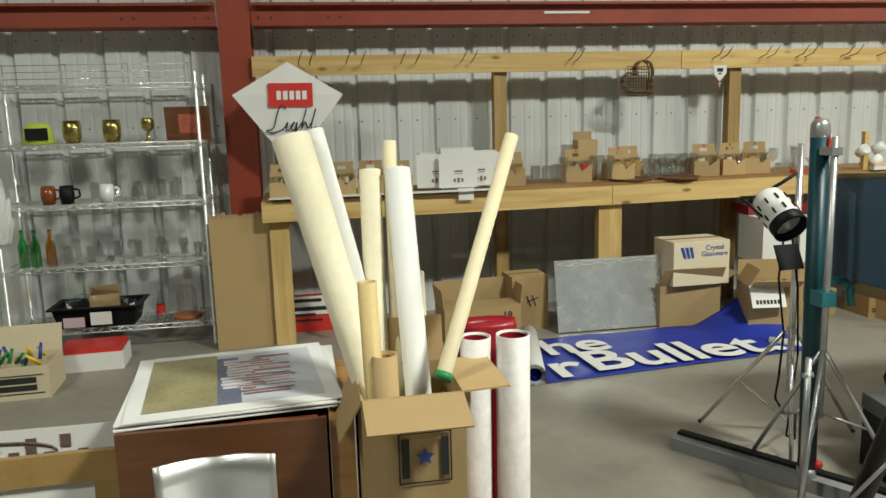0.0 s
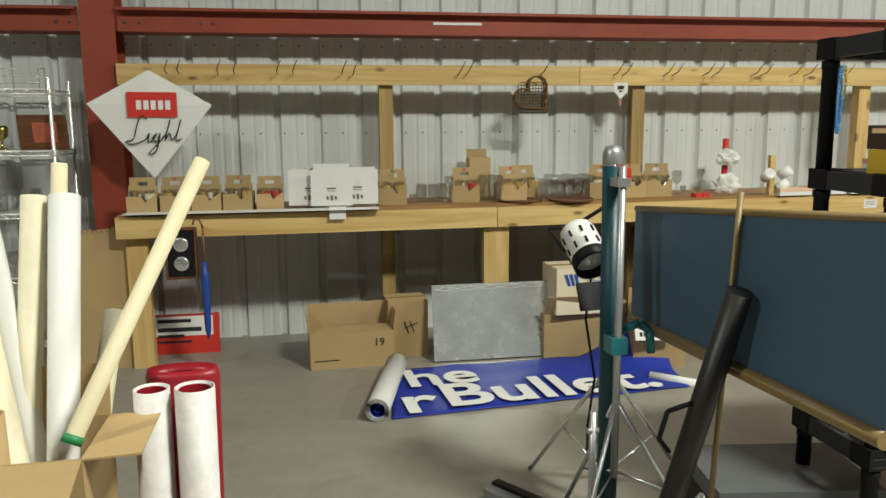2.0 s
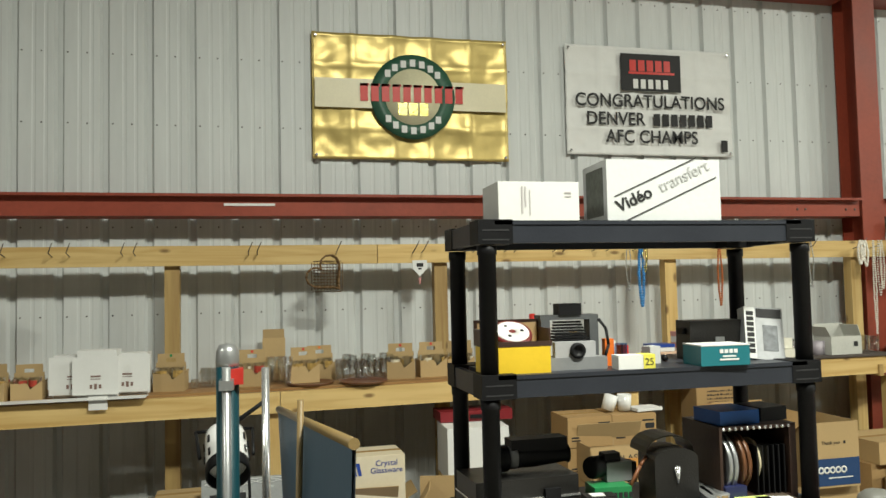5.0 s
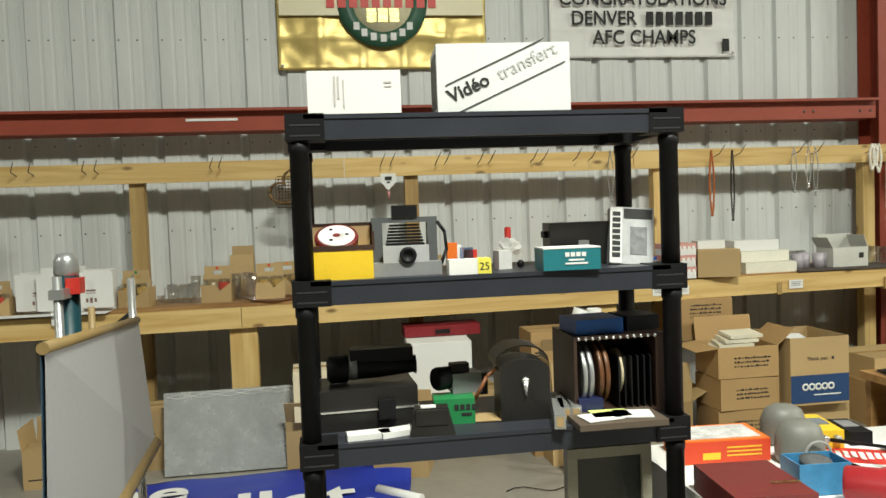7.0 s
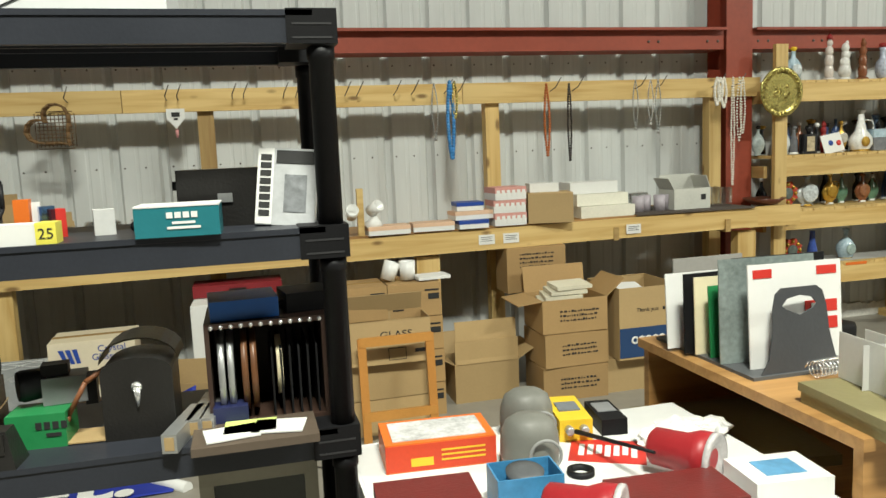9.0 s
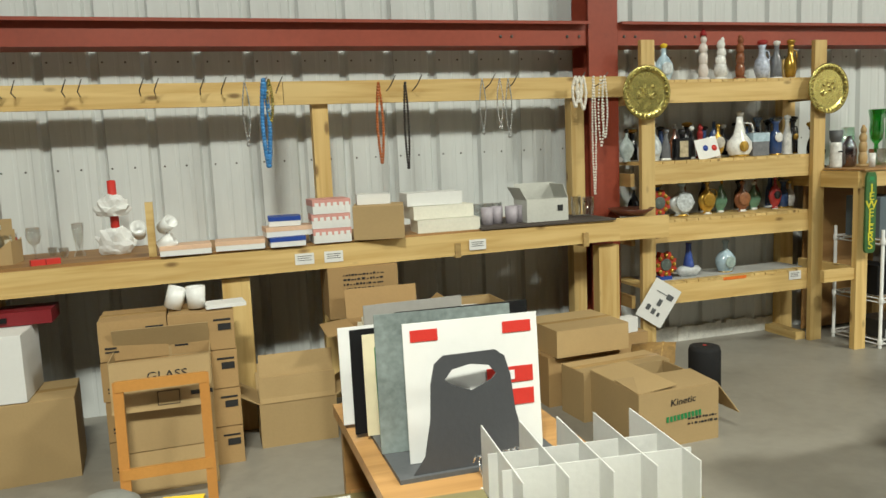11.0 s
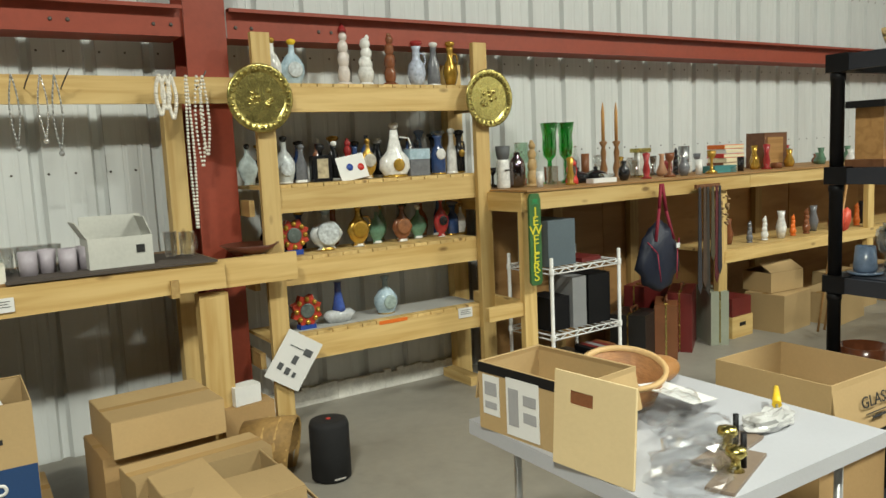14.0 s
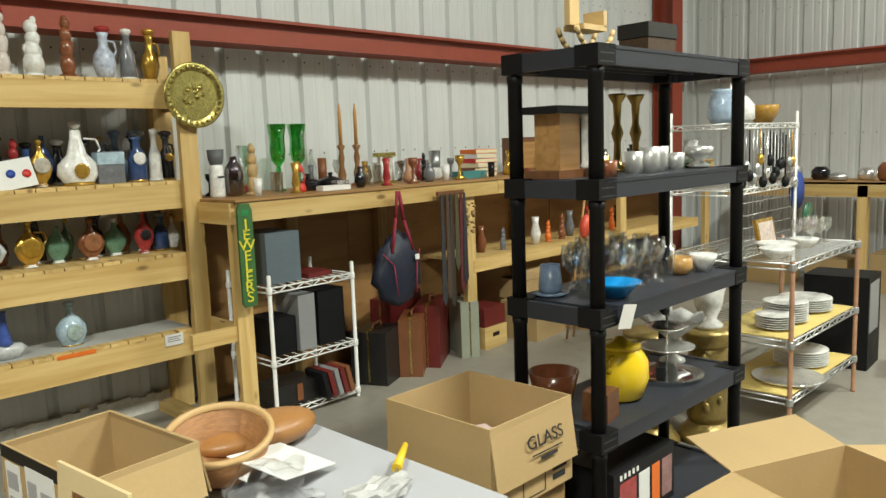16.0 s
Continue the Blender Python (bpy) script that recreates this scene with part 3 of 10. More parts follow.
# ---- the first bay: kite, wire rack, posters, banner ----
def sheet_bm(w, h, nx, ny, fold):
    """A hanging sheet in its own xz plane, facing -y, with shallow folds; a back face 2 mm behind."""
    bm = bm_new()
    vs = [[bm.verts.new((w * i / nx, fold(i / nx, j / ny), h * j / ny)) for i in range(nx + 1)] for j in range(ny + 1)]
    for j in range(ny):
        for i in range(nx):
            f = bm.faces.new((vs[j][i], vs[j][i + 1], vs[j + 1][i + 1], vs[j + 1][i]))
            f.smooth = True
    thicken(bm, (0, 0.002, 0))
    return bm


def wall_flag(x, z, w, h, label, material, seed):
    t = thing("wall_banner", pose(x, 6.215, z), label, "banner", "wall banners")
    fold = lambda u, v: 0.012 * noise.noise((u * 7 + seed, v * 4, 0.3)) + 0.006 * noise.noise((u * 19, v * 13 + seed, 1.7)) + 0.013 * abs(math.sin(u * math.pi * 5)) ** 0.5 + 0.010 * abs(math.sin(v * math.pi * 4)) ** 0.5 - 0.008
    part("cloth", sheet_bm(w, h, 60, 40, fold), material, t)
    for gx in (0.03, w - 0.03):
        for gz in (0.03, h - 0.03):
            b = bm_new()
            lathe(b, [(0.012, 0), (0.012, 0.004), (0.006, 0.005)], 10, pose(gx, -0.014, gz, 90, 0, 0))
            part("grommet", b, CHROME, t)
    return t


gold_flag = wall_flag(2.79, 2.715, 1.58, 0.995, "creased gold foil beer banner hung on the steel wall", GOLD, 2.0)
for z0, z1, mm in ((0.40, 0.63, mat("cream_band", (0.72, 0.66, 0.46), 0.4, var=0.1)),):
    part("band", block(0.02, 1.56, -0.021, -0.019, z0, z1, 0), mm, gold_flag, "pale cream band")
emb = bm_new()
lathe(emb, [(0.34, 0), (0.34, 0.001), (0.20, 0.001), (0.20, 0.0)], 40, pose(0.79, -0.023, 0.5, 90, 0, 0), close=False)
part("emblem", emb, mat("dark_green_print", (0.03, 0.10, 0.06), 0.45, var=0.4, scale=14), gold_flag, "dark green printed ring")
emb = bm_new()
lathe(emb, [(0.225, 0), (0.225, 0.001), (0.001, 0.001)], 40, pose(0.79, -0.0245, 0.5, 90, 0, 0), close=False)
part("emblem", emb, mat("emblem_cream", (0.66, 0.62, 0.42), 0.4, var=0.2), gold_flag)
bars(gold_flag, face(0.79, -0.028, 0.525), [(-0.42 + i * 0.085, -0.36 + i * 0.085, -0.07, 0.07) for i in range(10)] + [(-0.42 + i * 0.085, -0.35 + i * 0.085, 0.05, 0.07) for i in range(10)], RED, "print", "red block print")
bars(gold_flag, face(0.79, -0.028, 0.40), [(-0.12 + i * 0.085, -0.05 + i * 0.085, -0.05, 0.05) for i in range(3)], BRASS, "print")
for a0, zz in ((1, 0.775), (-1, 0.225)):
    bars(gold_flag, face(0.79, -0.028, 0.5), [(0.27 * math.sin(k * 0.28) - 0.022, 0.27 * math.sin(k * 0.28) + 0.022, a0 * 0.27 * math.cos(k * 0.28) - 0.028, a0 * 0.27 * math.cos(k * 0.28) + 0.028) for k in range(-3, 4)], WHITE_PAPER, "print")

white_flag = wall_flag(4.88, 2.79, 1.55, 0.93, "white cloth congratulation banner with black lettering", WHITE_PAPER, 9.0)
part("emblem", block(0.5, 1.06, -0.021, -0.019, 0.55, 0.87, 0), BLACK_INK, white_flag, "black printed square")
bars(white_flag, face(0.78, -0.023, 0.77), [(-0.2 + i * 0.08, -0.14 + i * 0.08, -0.05, 0.045) for i in range(5)] + [(-0.21, 0.22, -0.075, -0.055)], RED)
bars(white_flag, face(0.78, -0.023, 0.61), [(-0.17 + i * 0.07, -0.125 + i * 0.07, -0.04, 0.04) for i in range(5)], WHITE_PAPER)
for row, zz, sz in (("CONGRATULATIONS", 0.455, 0.155), ("DENVER", 0.30, 0.155), ("AFC CHAMPS", 0.15, 0.155)):
    lettering(row, sz, white_flag, face(0.775 if row != "DENVER" else 0.44, -0.022, zz), BLACK_INK, depth=0.001, sx=0.93, bold=0.014)
bars(white_flag, face(1.05, -0.022, 0.30), [(-0.26 + i * 0.083, -0.20 + i * 0.083, -0.05, 0.055) for i in range(7)], BLACK_INK)
bars(white_flag, face(1.46, -0.022, 0.09), [(-0.03, 0.03, -0.05, 0.05)], BLACK_INK)

kite = thing("paper_kite", pose(0.2, 5.72, 1.75, 4, 0, 14), "white paper kite with red square and black script print", "kite")
kb = bm_new()
ring = [(0.0, 0.225), (0.395, 0.0), (0.0, -0.49), (-0.385, 0.005)]
for s in (0, 0.003):
    c = kb.verts.new((0, s - 0.02, 0))
    o = [kb.verts.new((x, s, z)) for x, z in ring]
    for i in range(4):
        kb.faces.new((c, o[i], o[(i + 1) % 4]))
part("sail", kb, WHITE_PAPER, kite)
part("emblem", block(-0.145, 0.165, -0.026, -0.023, -0.08, 0.083, 0), RED, kite, "red printed square")
bars(kite, face(0.01, -0.029, 0.0), [(-0.10 + i * 0.045, -0.068 + i * 0.045, -0.03, 0.03) for i in range(5)], WHITE_PAPER)
sc = bm_new()
SCRIPT = [(-0.03, 0.10), (-0.06, 0.13), (-0.09, 0.07), (-0.12, -0.04), (-0.17, -0.06), (-0.13, -0.08), (-0.05, -0.05), (-0.02, 0.0), (-0.03, -0.06), (0.0, -0.05), (0.03, 0.0), (0.0, -0.04), (0.03, -0.06), (0.05, 0.0), (0.02, -0.13), (-0.03, -0.15), (0.03, -0.08), (0.09, 0.0), (0.12, 0.10), (0.08, -0.05), (0.11, 0.0), (0.125, -0.05), (0.16, 0.0), (0.19, 0.10), (0.15, -0.05), (0.19, -0.04)]


def smooth_line(pts, n=5):
    """A curve through the points."""
    out = []
    for k in range(len(pts) - 1):
        p = [Vector(pts[max(0, min(len(pts) - 1, k + q))]) for q in (-1, 0, 1, 2)]
        for i in range(n):
            u = i / n
            out.append(0.5 * (2 * p[1] + (p[2] - p[0]) * u + (2 * p[0] - 5 * p[1] + 4 * p[2] - p[3]) * u * u + (3 * p[1] - p[0] - 3 * p[2] + p[3]) * u ** 3))
    return out + [Vector(pts[-1])]


path_rod(sc, [(v.x * 0.98, -0.022 + 0.03 * (abs(v.x) * 1.2 + 0.3 * max(0, -(v.y - 0.17) / 0.5)) - 0.006, v.y * 0.9 - 0.185) for v in smooth_line([(x, z) for x, z in SCRIPT])], 0.0042, 5)
part("script_print", sc, BLACK_INK, kite, "black script stroke")
sp = bm_new()
rod(sp, (0, 0.006, -0.48), (0, 0.006, 0.22), 0.004)
part("spar", sp, PINE, kite)
sp = bm_new()
rod(sp, (-0.38, 0.010, 0), (0.39, 0.010, 0), 0.004)
part("spar", sp, PINE, kite)


RACK_CHROME = mat("rack_chrome", (0.80, 0.80, 0.78), 0.32, metal=0.55, var=0.08)


def wire_rack(x, y, rz, w, d, tiers, h, label, material=None, post_mat=None, gap=0.05, name="wire_shelf_rack"):
    """A wire shelf rack: fluted posts, and shelves with a truss edge and wire decks."""
    material = material or RACK_CHROME
    t = thing(name, pose(x, y, 0, 0, 0, rz), label, "shelf rack", "wire shelf racks")
    for px in (0, w):
        for py in (0, d):
            b = bm_new()
            lathe(b, [(0.014, 0), (0.014, 0.01), (0.0125, 0.012), (0.0125, h), (0.009, h + 0.006)], 12, pose(px, py, 0))
            part("post", b, post_mat or material, t)
    for z in tiers:
        sh = bm_new()
        for zz in (z, z - 0.03):
            for yy in (0, d):
                rod(sh, (0, yy, zz), (w, yy, zz), 0.005, seg=6)
            for xx in (0, w):
                rod(sh, (xx, 0, zz), (xx, d, zz), 0.005, seg=6)
        n = int(w / 0.06)
        for yy in (0, d):
            for i in range(n):
                rod(sh, (w * i / n, yy, z - (0.03 if i % 2 else 0)), (w * (i + 1) / n, yy, z - (0 if i % 2 else 0.03)), 0.004, seg=5)
        part("shelf_frame", sh, material, t)
        dk = bm_new()
        m = int(w / gap)
        for i in range(1, m):
            rod(dk, (w * i / m, 0, z + 0.003), (w * i / m, d, z + 0.003), 0.002, seg=4)
        tagged(part("wire_deck", dk, material, t), kind="stuff")
        for px in (0, w):
            for py in (0, d):
                b = bm_new()
                lathe(b, [(0.017, z - 0.035), (0.018, z - 0.03), (0.018, z), (0.016, z + 0.004)], 10, pose(px, py, 0))
                part("collar", b, material, t)
    return t


TIERS_A = (1.85, 1.455, 1.045, 0.615, 0.175)
wire_rack(-1.78, 5.72, 0, 1.36, 0.42, TIERS_A, 1.92, "chrome wire shelf rack full of beer glasses and mugs", gap=0.028)
guard = thing("wire_guard", pose(-1.7, 5.80, 1.853), "chrome wire guard rail lying on the top shelf", "wire rail")
gb = bm_new()
for zz in (0.04, 0.085, 0.13):
    rod(gb, (0, 0, zz), (1.2, 0, zz), 0.003, seg=6)
for i in range(4):
    path_rod(gb, [(0.4 * i, 0, 0), (0.4 * i, 0, 0.13), (0.4 * i + 0.02, 0.06, 0.14), (0.4 * i + 0.02, 0.06, 0.0)], 0.003)
part("wire_frame", gb, CHROME, guard)
for gx in (-1.28, -1.02):
    turned("gold_barrel_mug", [(0.045, 0), (0.06, 0.05), (0.062, 0.1), (0.055, 0.155), (0.05, 0.155), (0.05, 0.02), (0.001, 0.02)], BRASS, pose(gx, 5.86, 1.46), "polished gold barrel-shaped mug on the wire rack", "mug", "gold mugs")
tr = thing("toaster", pose(-1.50, 5.86, 1.46, 0, 0, 10), "lime green rounded bread box with dark window", "appliance")
tb = bm_new()
lathe(tb, [(0.10, 0), (0.10, 0.02), (0.085, 0.11), (0.06, 0.14), (0.001, 0.148)], 20, Matrix.Diagonal((1.05, 0.75, 1, 1)))
part("body", tb, mat("lime_plastic", (0.50, 0.60, 0.08), 0.35), tr)
part("window", block(-0.07, 0.07, -0.088, -0.074, 0.03, 0.11, 0.012, 2), BLACK, tr, "dark window")
turned("brass_goblet", [(0.035, 0), (0.03, 0.01), (0.008, 0.02), (0.008, 0.06), (0.04, 0.09), (0.045, 0.14), (0.035, 0.16), (0.03, 0.16)], BRASS, pose(-0.78, 5.86, 1.46), "shiny brass stemmed goblet on crumpled plastic", "goblet")
pic = thing("framed_picture", pose(-0.50, 5.80, 1.46, 8, 0, 0), "dark framed red car picture leaning on the rack", "picture")
part("frame", block(-0.15, 0.15, 0, 0.02, 0, 0.23, 0.004), WALNUT, pic)
part("picture", block(-0.06, 0.09, -0.003, 0.0, 0.05, 0.18, 0), mat("car_print", (0.45, 0.12, 0.07), 0.5, var=0.5, scale=14), pic, "red car print")
shelf_kinds = {1.05: ["mug", "tumbler", "mug", "pint", "shot", "mug", "tumbler", "goblet"], 0.62: ["tumbler", "goblet", "pint", "tumbler", "shot", "mug", "goblet", "tumbler", "pilsner"]}
for z, ks in shelf_kinds.items():
    for row in range(2):
        for i in range(9):
            if z > 1 and i < 5 and row == 0:
                continue
            glassware(rng.choice(ks), -1.66 + i * 0.148 + rng.uniform(-0.03, 0.03), 5.80 + row * 0.2 + rng.uniform(-0.03, 0.03), z, "on the wire rack", rng.uniform(0.8, 1.1))
for mx, mm, lb in ((-1.46, mat("amber_glaze", (0.22, 0.06, 0.015), 0.2), "brown glazed barrel mug"), (-1.34, BLACK, "black glazed barrel mug"), (-1.08, WHITE, "white stein with printed badge")):
    mg = thing("stein", pose(mx, 5.80, 1.05), lb + " on the wire rack", "mug", "steins")
    b = bm_new()
    lathe(b, [(0.04, 0), (0.05, 0.06), (0.043, 0.125), (0.038, 0.125), (0.042, 0.06), (0.03, 0.012), (0.001, 0.012)], 18)
    part("body", b, mm, mg)
    b = bm_new()
    path_rod(b, [(0.045, 0, 0.10), (0.08, 0, 0.095), (0.085, 0, 0.05), (0.046, 0, 0.035)], 0.007, 8)
    part("handle", b, mm, mg)
for bx_, mm in ((-1.48, AMBER), (-1.58, GREEN_GLASS), (-1.66, GREEN_GLASS)):
    mesh_thing("glass_bottle", mesh_of("bottle", glass_mesh("bottle"), mm), pose(bx_, 5.79, 0.62), "coloured glass beer bottle on the wire rack", "bottle", "coloured bottles")
bin_ = thing("plastic_bin", pose(-1.22, 5.86, 0.18), "black plastic bin of bagged parts with white tag", "bin")
bb = bm_new()
rim = [[bb.verts.new((sx * hx, sy * hy, zz)) for sx, sy in ((-1, -1), (1, -1), (1, 1), (-1, 1))] for hx, hy, zz in ((0.25, 0.12, 0), (0.28, 0.15, 0.135), (0.31, 0.18, 0.14), (0.31, 0.18, 0.15), (0.275, 0.145, 0.15), (0.245, 0.115, 0.01))]
bb.faces.new(rim[0])
bb.faces.new(rim[-1])
for p, q in zip(rim, rim[1:]):
    for i in range(4):
        bb.faces.new((p[i], p[(i + 1) % 4], q[(i + 1) % 4], q[i]))
part("tub", bb, BLACK_PLASTIC, bin_)
part("tag", block(-0.02, 0.12, -0.186, -0.183, 0.03, 0.12, 0), WHITE_PAPER, bin_, "white paper tag")
part("tag", block(-0.2, -0.06, -0.186, -0.183, 0.02, 0.09, 0), mat("pink_tag", (0.6, 0.45, 0.5), 0.7), bin_)


def crumple(name, m, sx, sy, sz, material, label, category, seed=1, group=""):
    bm = bm_new()
    bmesh.ops.create_icosphere(bm, subdivisions=3, radius=1)
    for v in bm.verts:
        k = 1 + 0.35 * noise.noise(v.co * 2.3 + Vector((seed, 0, 0))) + 0.18 * noise.noise(v.co * 6 + Vector((0, seed, 0)))
        v.co = Vector((v.co.x * sx * k, v.co.y * sy * k, max(0.0, (v.co.z + 0.75) * sz * k * 0.6)))
    for f in bm.faces:
        f.smooth = False
    return solid(name, bm, material, m, label, category, group)


crumple("plastic_bag", pose(-1.33, 5.86, 0.22), 0.13, 0.10, 0.16, PLASTIC_FILM, "crumpled clear plastic bag in the black bin", "bag", 3, "plastic bags")
crumple("plastic_bag", pose(-1.07, 5.85, 0.22), 0.13, 0.09, 0.12, PLASTIC_FILM, "crumpled clear plastic bag in the black bin", "bag", 5, "plastic bags")
carton(-1.2, 5.93, 0.20, 0.2, 0.1, 0.18, 12, "small torn cardboard carton inside the black bin", [("b", 80), ("l", 60)])
glassware("dome", -0.62, 5.86, 0.20, "on the wire rack")
turned("turned_base", [(0.10, 0), (0.10, 0.02), (0.085, 0.03), (0.0, 0.03)], mat("orange_wood", (0.35, 0.10, 0.03), 0.35), pose(-0.62, 5.86, 0.178), "orange wooden base under a glass dome", "base")
cola = thing("glass_bottle", pose(-0.80, 5.84, 0.18), "clear soda bottle with red label on the wire rack", "bottle")
cb = bm_new()
lathe(cb, [(0.03, 0), (0.034, 0.06), (0.03, 0.12), (0.013, 0.19), (0.013, 0.22)], 14)
part("body", cb, GLASS, cola)
cb = bm_new()
lathe(cb, [(0.035, 0.05), (0.032, 0.11)], 14, close=False)
part("label", cb, RED, cola, "red wrap label")
lw = thing("gift_box", pose(-1.16, 5.42, 0, 0, 0, 3), "low white box with red lid on the floor", "box")
part("body", block(-0.2, 0.2, -0.14, 0.14, 0, 0.115, 0.004), WHITE_PAPER, lw)
part("lid", block(-0.19, 0.19, -0.12, 0.13, 0.116, 0.15, 0.004), RED, lw)
hb = carton(-1.55, 4.98, 0, 0.56, 0.34, 0.20, 3, "white printed carton full of blue and yellow toys", [("b", 110)], mat("pale_tan_card", (0.58, 0.50, 0.34), 0.7, var=0.1))
bars(hb, face(0.05, -0.173, 0.10), [(-0.2, 0.2, 0.045, 0.05), (-0.2, 0.2, -0.065, -0.06), (-0.16, 0.16, 0.0, 0.035), (-0.16, 0.16, -0.045, -0.012)], BLACK_INK)
for i in range(26):
    col = (BLUE, YELLOW, GREEN)[i % 3]
    a = Vector((-1.78 + rng.uniform(0, 0.46), 4.86 + rng.uniform(0, 0.24), 0.16 + rng.uniform(0, 0.03)))
    b = bm_new()
    rod(b, (0, 0, 0), (rng.uniform(-0.07, 0.07), rng.uniform(-0.06, 0.06), rng.uniform(0.03, 0.10)), 0.012, 0.009, 8)
    solid("toy", b, col, Matrix.Translation(a), "small bright plastic toy in a white carton", "toy", "toys in the carton")
# hanging cap at the rack's end
crumple("white_shirt", pose(-1.745, 5.70, 0.80), 0.07, 0.06, 0.42, WHITE_PAPER, "white shirt with red print hanging from the rack", "shirt", 8)

tall = carton(-0.19, 5.62, 0.0, 0.40, 0.10, 0.93, 8, "tall flat torn cardboard carton leaning by the bench", None, tape=False)
tr_ = bm_new()
for i in range(14):
    bx(tr_, -0.2 + i * 0.0285, -0.175 + i * 0.0285, -0.052, -0.02, 0.92, 0.93 + rng.uniform(0.005, 0.035))
part("torn_edge", tr_, CARD_IN, tall, "ragged torn top edge")

# posters in a carton
pb = carton(0.5625, 2.23, 0, 0.28, 0.292, 0.846, 1, "tall brown carton holding rolled posters", [("f", 200), ("r", 178), ("l", 240), ("b", 100)])
bars(pb, face(0.026, -0.1505, 0.675) @ Matrix.Scale(0.86, 4), [(-0.085, 0.085, 0.075, 0.08), (-0.085, 0.085, -0.09, -0.085), (-0.085, -0.08, -0.09, 0.08), (0.08, 0.085, -0.09, 0.08), (-0.075, -0.05, -0.07, 0.06), (0.052, 0.075, -0.07, 0.06)], BLACK_INK, "stamp_print", "printed square stamp")
st = bm_new()
vs = [st.verts.new(((0.032 if i % 2 == 0 else 0.014) * math.sin(math.pi * i / 5), (0.032 if i % 2 == 0 else 0.014) * math.cos(math.pi * i / 5), 0.0015)) for i in range(10)]
st.faces.new(vs)
part("star_print", st, BLUE, pb, "blue printed star", face(0.026, -0.1505, 0.672) @ Matrix.Scale(0.86, 4))


def paper_roll(name, a, b, r, material, label, r2=None, inner=None, cap=None, wall=0.004):
    t = thing(name, Matrix.Translation(a), label, "roll", "rolled posters")
    d = Vector(b) - Vector(a)
    m = d.to_track_quat("Z", "Y").to_matrix().to_4x4()
    bm = bm_new()
    r2 = r if r2 is None else r2
    lathe(bm, [(r, 0), (r2, d.length), (r2 - wall, d.length), (r - wall, 0.0)], 22, m, close=False)
    part("sheet", bm, material, t)
    bm = bm_new()
    lathe(bm, [(r - wall * 2.5, 0.004), (r2 - wall * 2.5, d.length - 0.006)], 20, m, close=False)
    part("inner_turn", bm, inner or material, t)
    if cap:
        bm = bm_new()
        lathe(bm, [(r + 0.003, -0.01), (r + 0.003, 0.012)], 22, m)
        part("cap", bm, cap, t, "round green end cap")
    return t


AGED = mat("aged_poster_paper", (0.67, 0.60, 0.42), 0.55, var=0.12, scale=3.5, fine=30, bump=0.08, tint=(0.73, 0.68, 0.52))
paper_roll("poster_roll", (0.55, 2.187, 0.479), (0.276, 2.50, 1.525), 0.043, AGED, "wide cream rolled poster standing in a carton", 0.058)
paper_roll("poster_roll", (0.584, 2.256, 0.479), (0.345, 2.56, 1.545), 0.029, WHITE_PAPER, "white rolled poster standing in a carton")
paper_roll("poster_roll", (0.489, 2.273, 0.479), (0.507, 2.52, 1.42), 0.033, AGED, "cream rolled poster standing in a carton")
paper_roll("poster_roll", (0.55, 2.307, 0.479), (0.572, 2.54, 1.505), 0.021, CREAM, "slim cream rolled poster standing in a carton")
paper_roll("poster_roll", (0.61, 2.17, 0.479), (0.590, 2.50, 1.42), 0.038, WHITE_PAPER, "wide white rolled poster standing in a carton", 0.040)
paper_roll("poster_roll", (0.618, 2.273, 0.479), (0.655, 2.66, 1.06), 0.029, AGED, "cream rolled poster standing in a carton", 0.03)
paper_roll("poster_tube", (0.661, 2.17, 0.862), (0.952, 2.50, 1.51), 0.022, CREAM, "long cream mailing tube with green cap", cap=GREEN)
paper_roll("mailing_tube", (0.476, 2.14, 0.479), (0.459, 2.15, 1.15), 0.026, mat("buff_tube", (0.60, 0.45, 0.20), 0.55, var=0.15), "tan mailing tube with dark bands")
paper_roll("kraft_roll", (0.502, 2.13, 0.436), (0.496, 2.13, 0.952), 0.035, CARD, "short roll of kraft paper in a carton", wall=0.006)
RED_VINYL = mat("red_vinyl", (0.28, 0.012, 0.02), 0.35)
SPECK = mat("speckled_white", (0.70, 0.67, 0.66), 0.55, var=0.22, scale=16, fine=60)
for vx, vy, vr, vh in ((0.796, 2.393, 0.048, 0.905), (0.911, 2.376, 0.053, 0.909)):
    paper_roll("vinyl_roll", (vx, vy, 0.0), (vx + 0.005, vy, vh), vr, SPECK, "standing roll of red vinyl with white backing", inner=RED_VINYL)
rv = bm_new()
lathe(rv, [(0.10, 0.0), (0.12, 0.79), (0.112, 0.81), (0.095, 0.79)], 18, Matrix.Diagonal((1.0, 0.45, 1, 1)), close=False)
solid("red_vinyl_sheet", rv, RED_VINYL, pose(0.8635, 2.514, 0) @ Matrix.Diagonal((0.86, 0.86, 1.14, 1)), "loose red vinyl sheet curled behind the rolls", "roll")

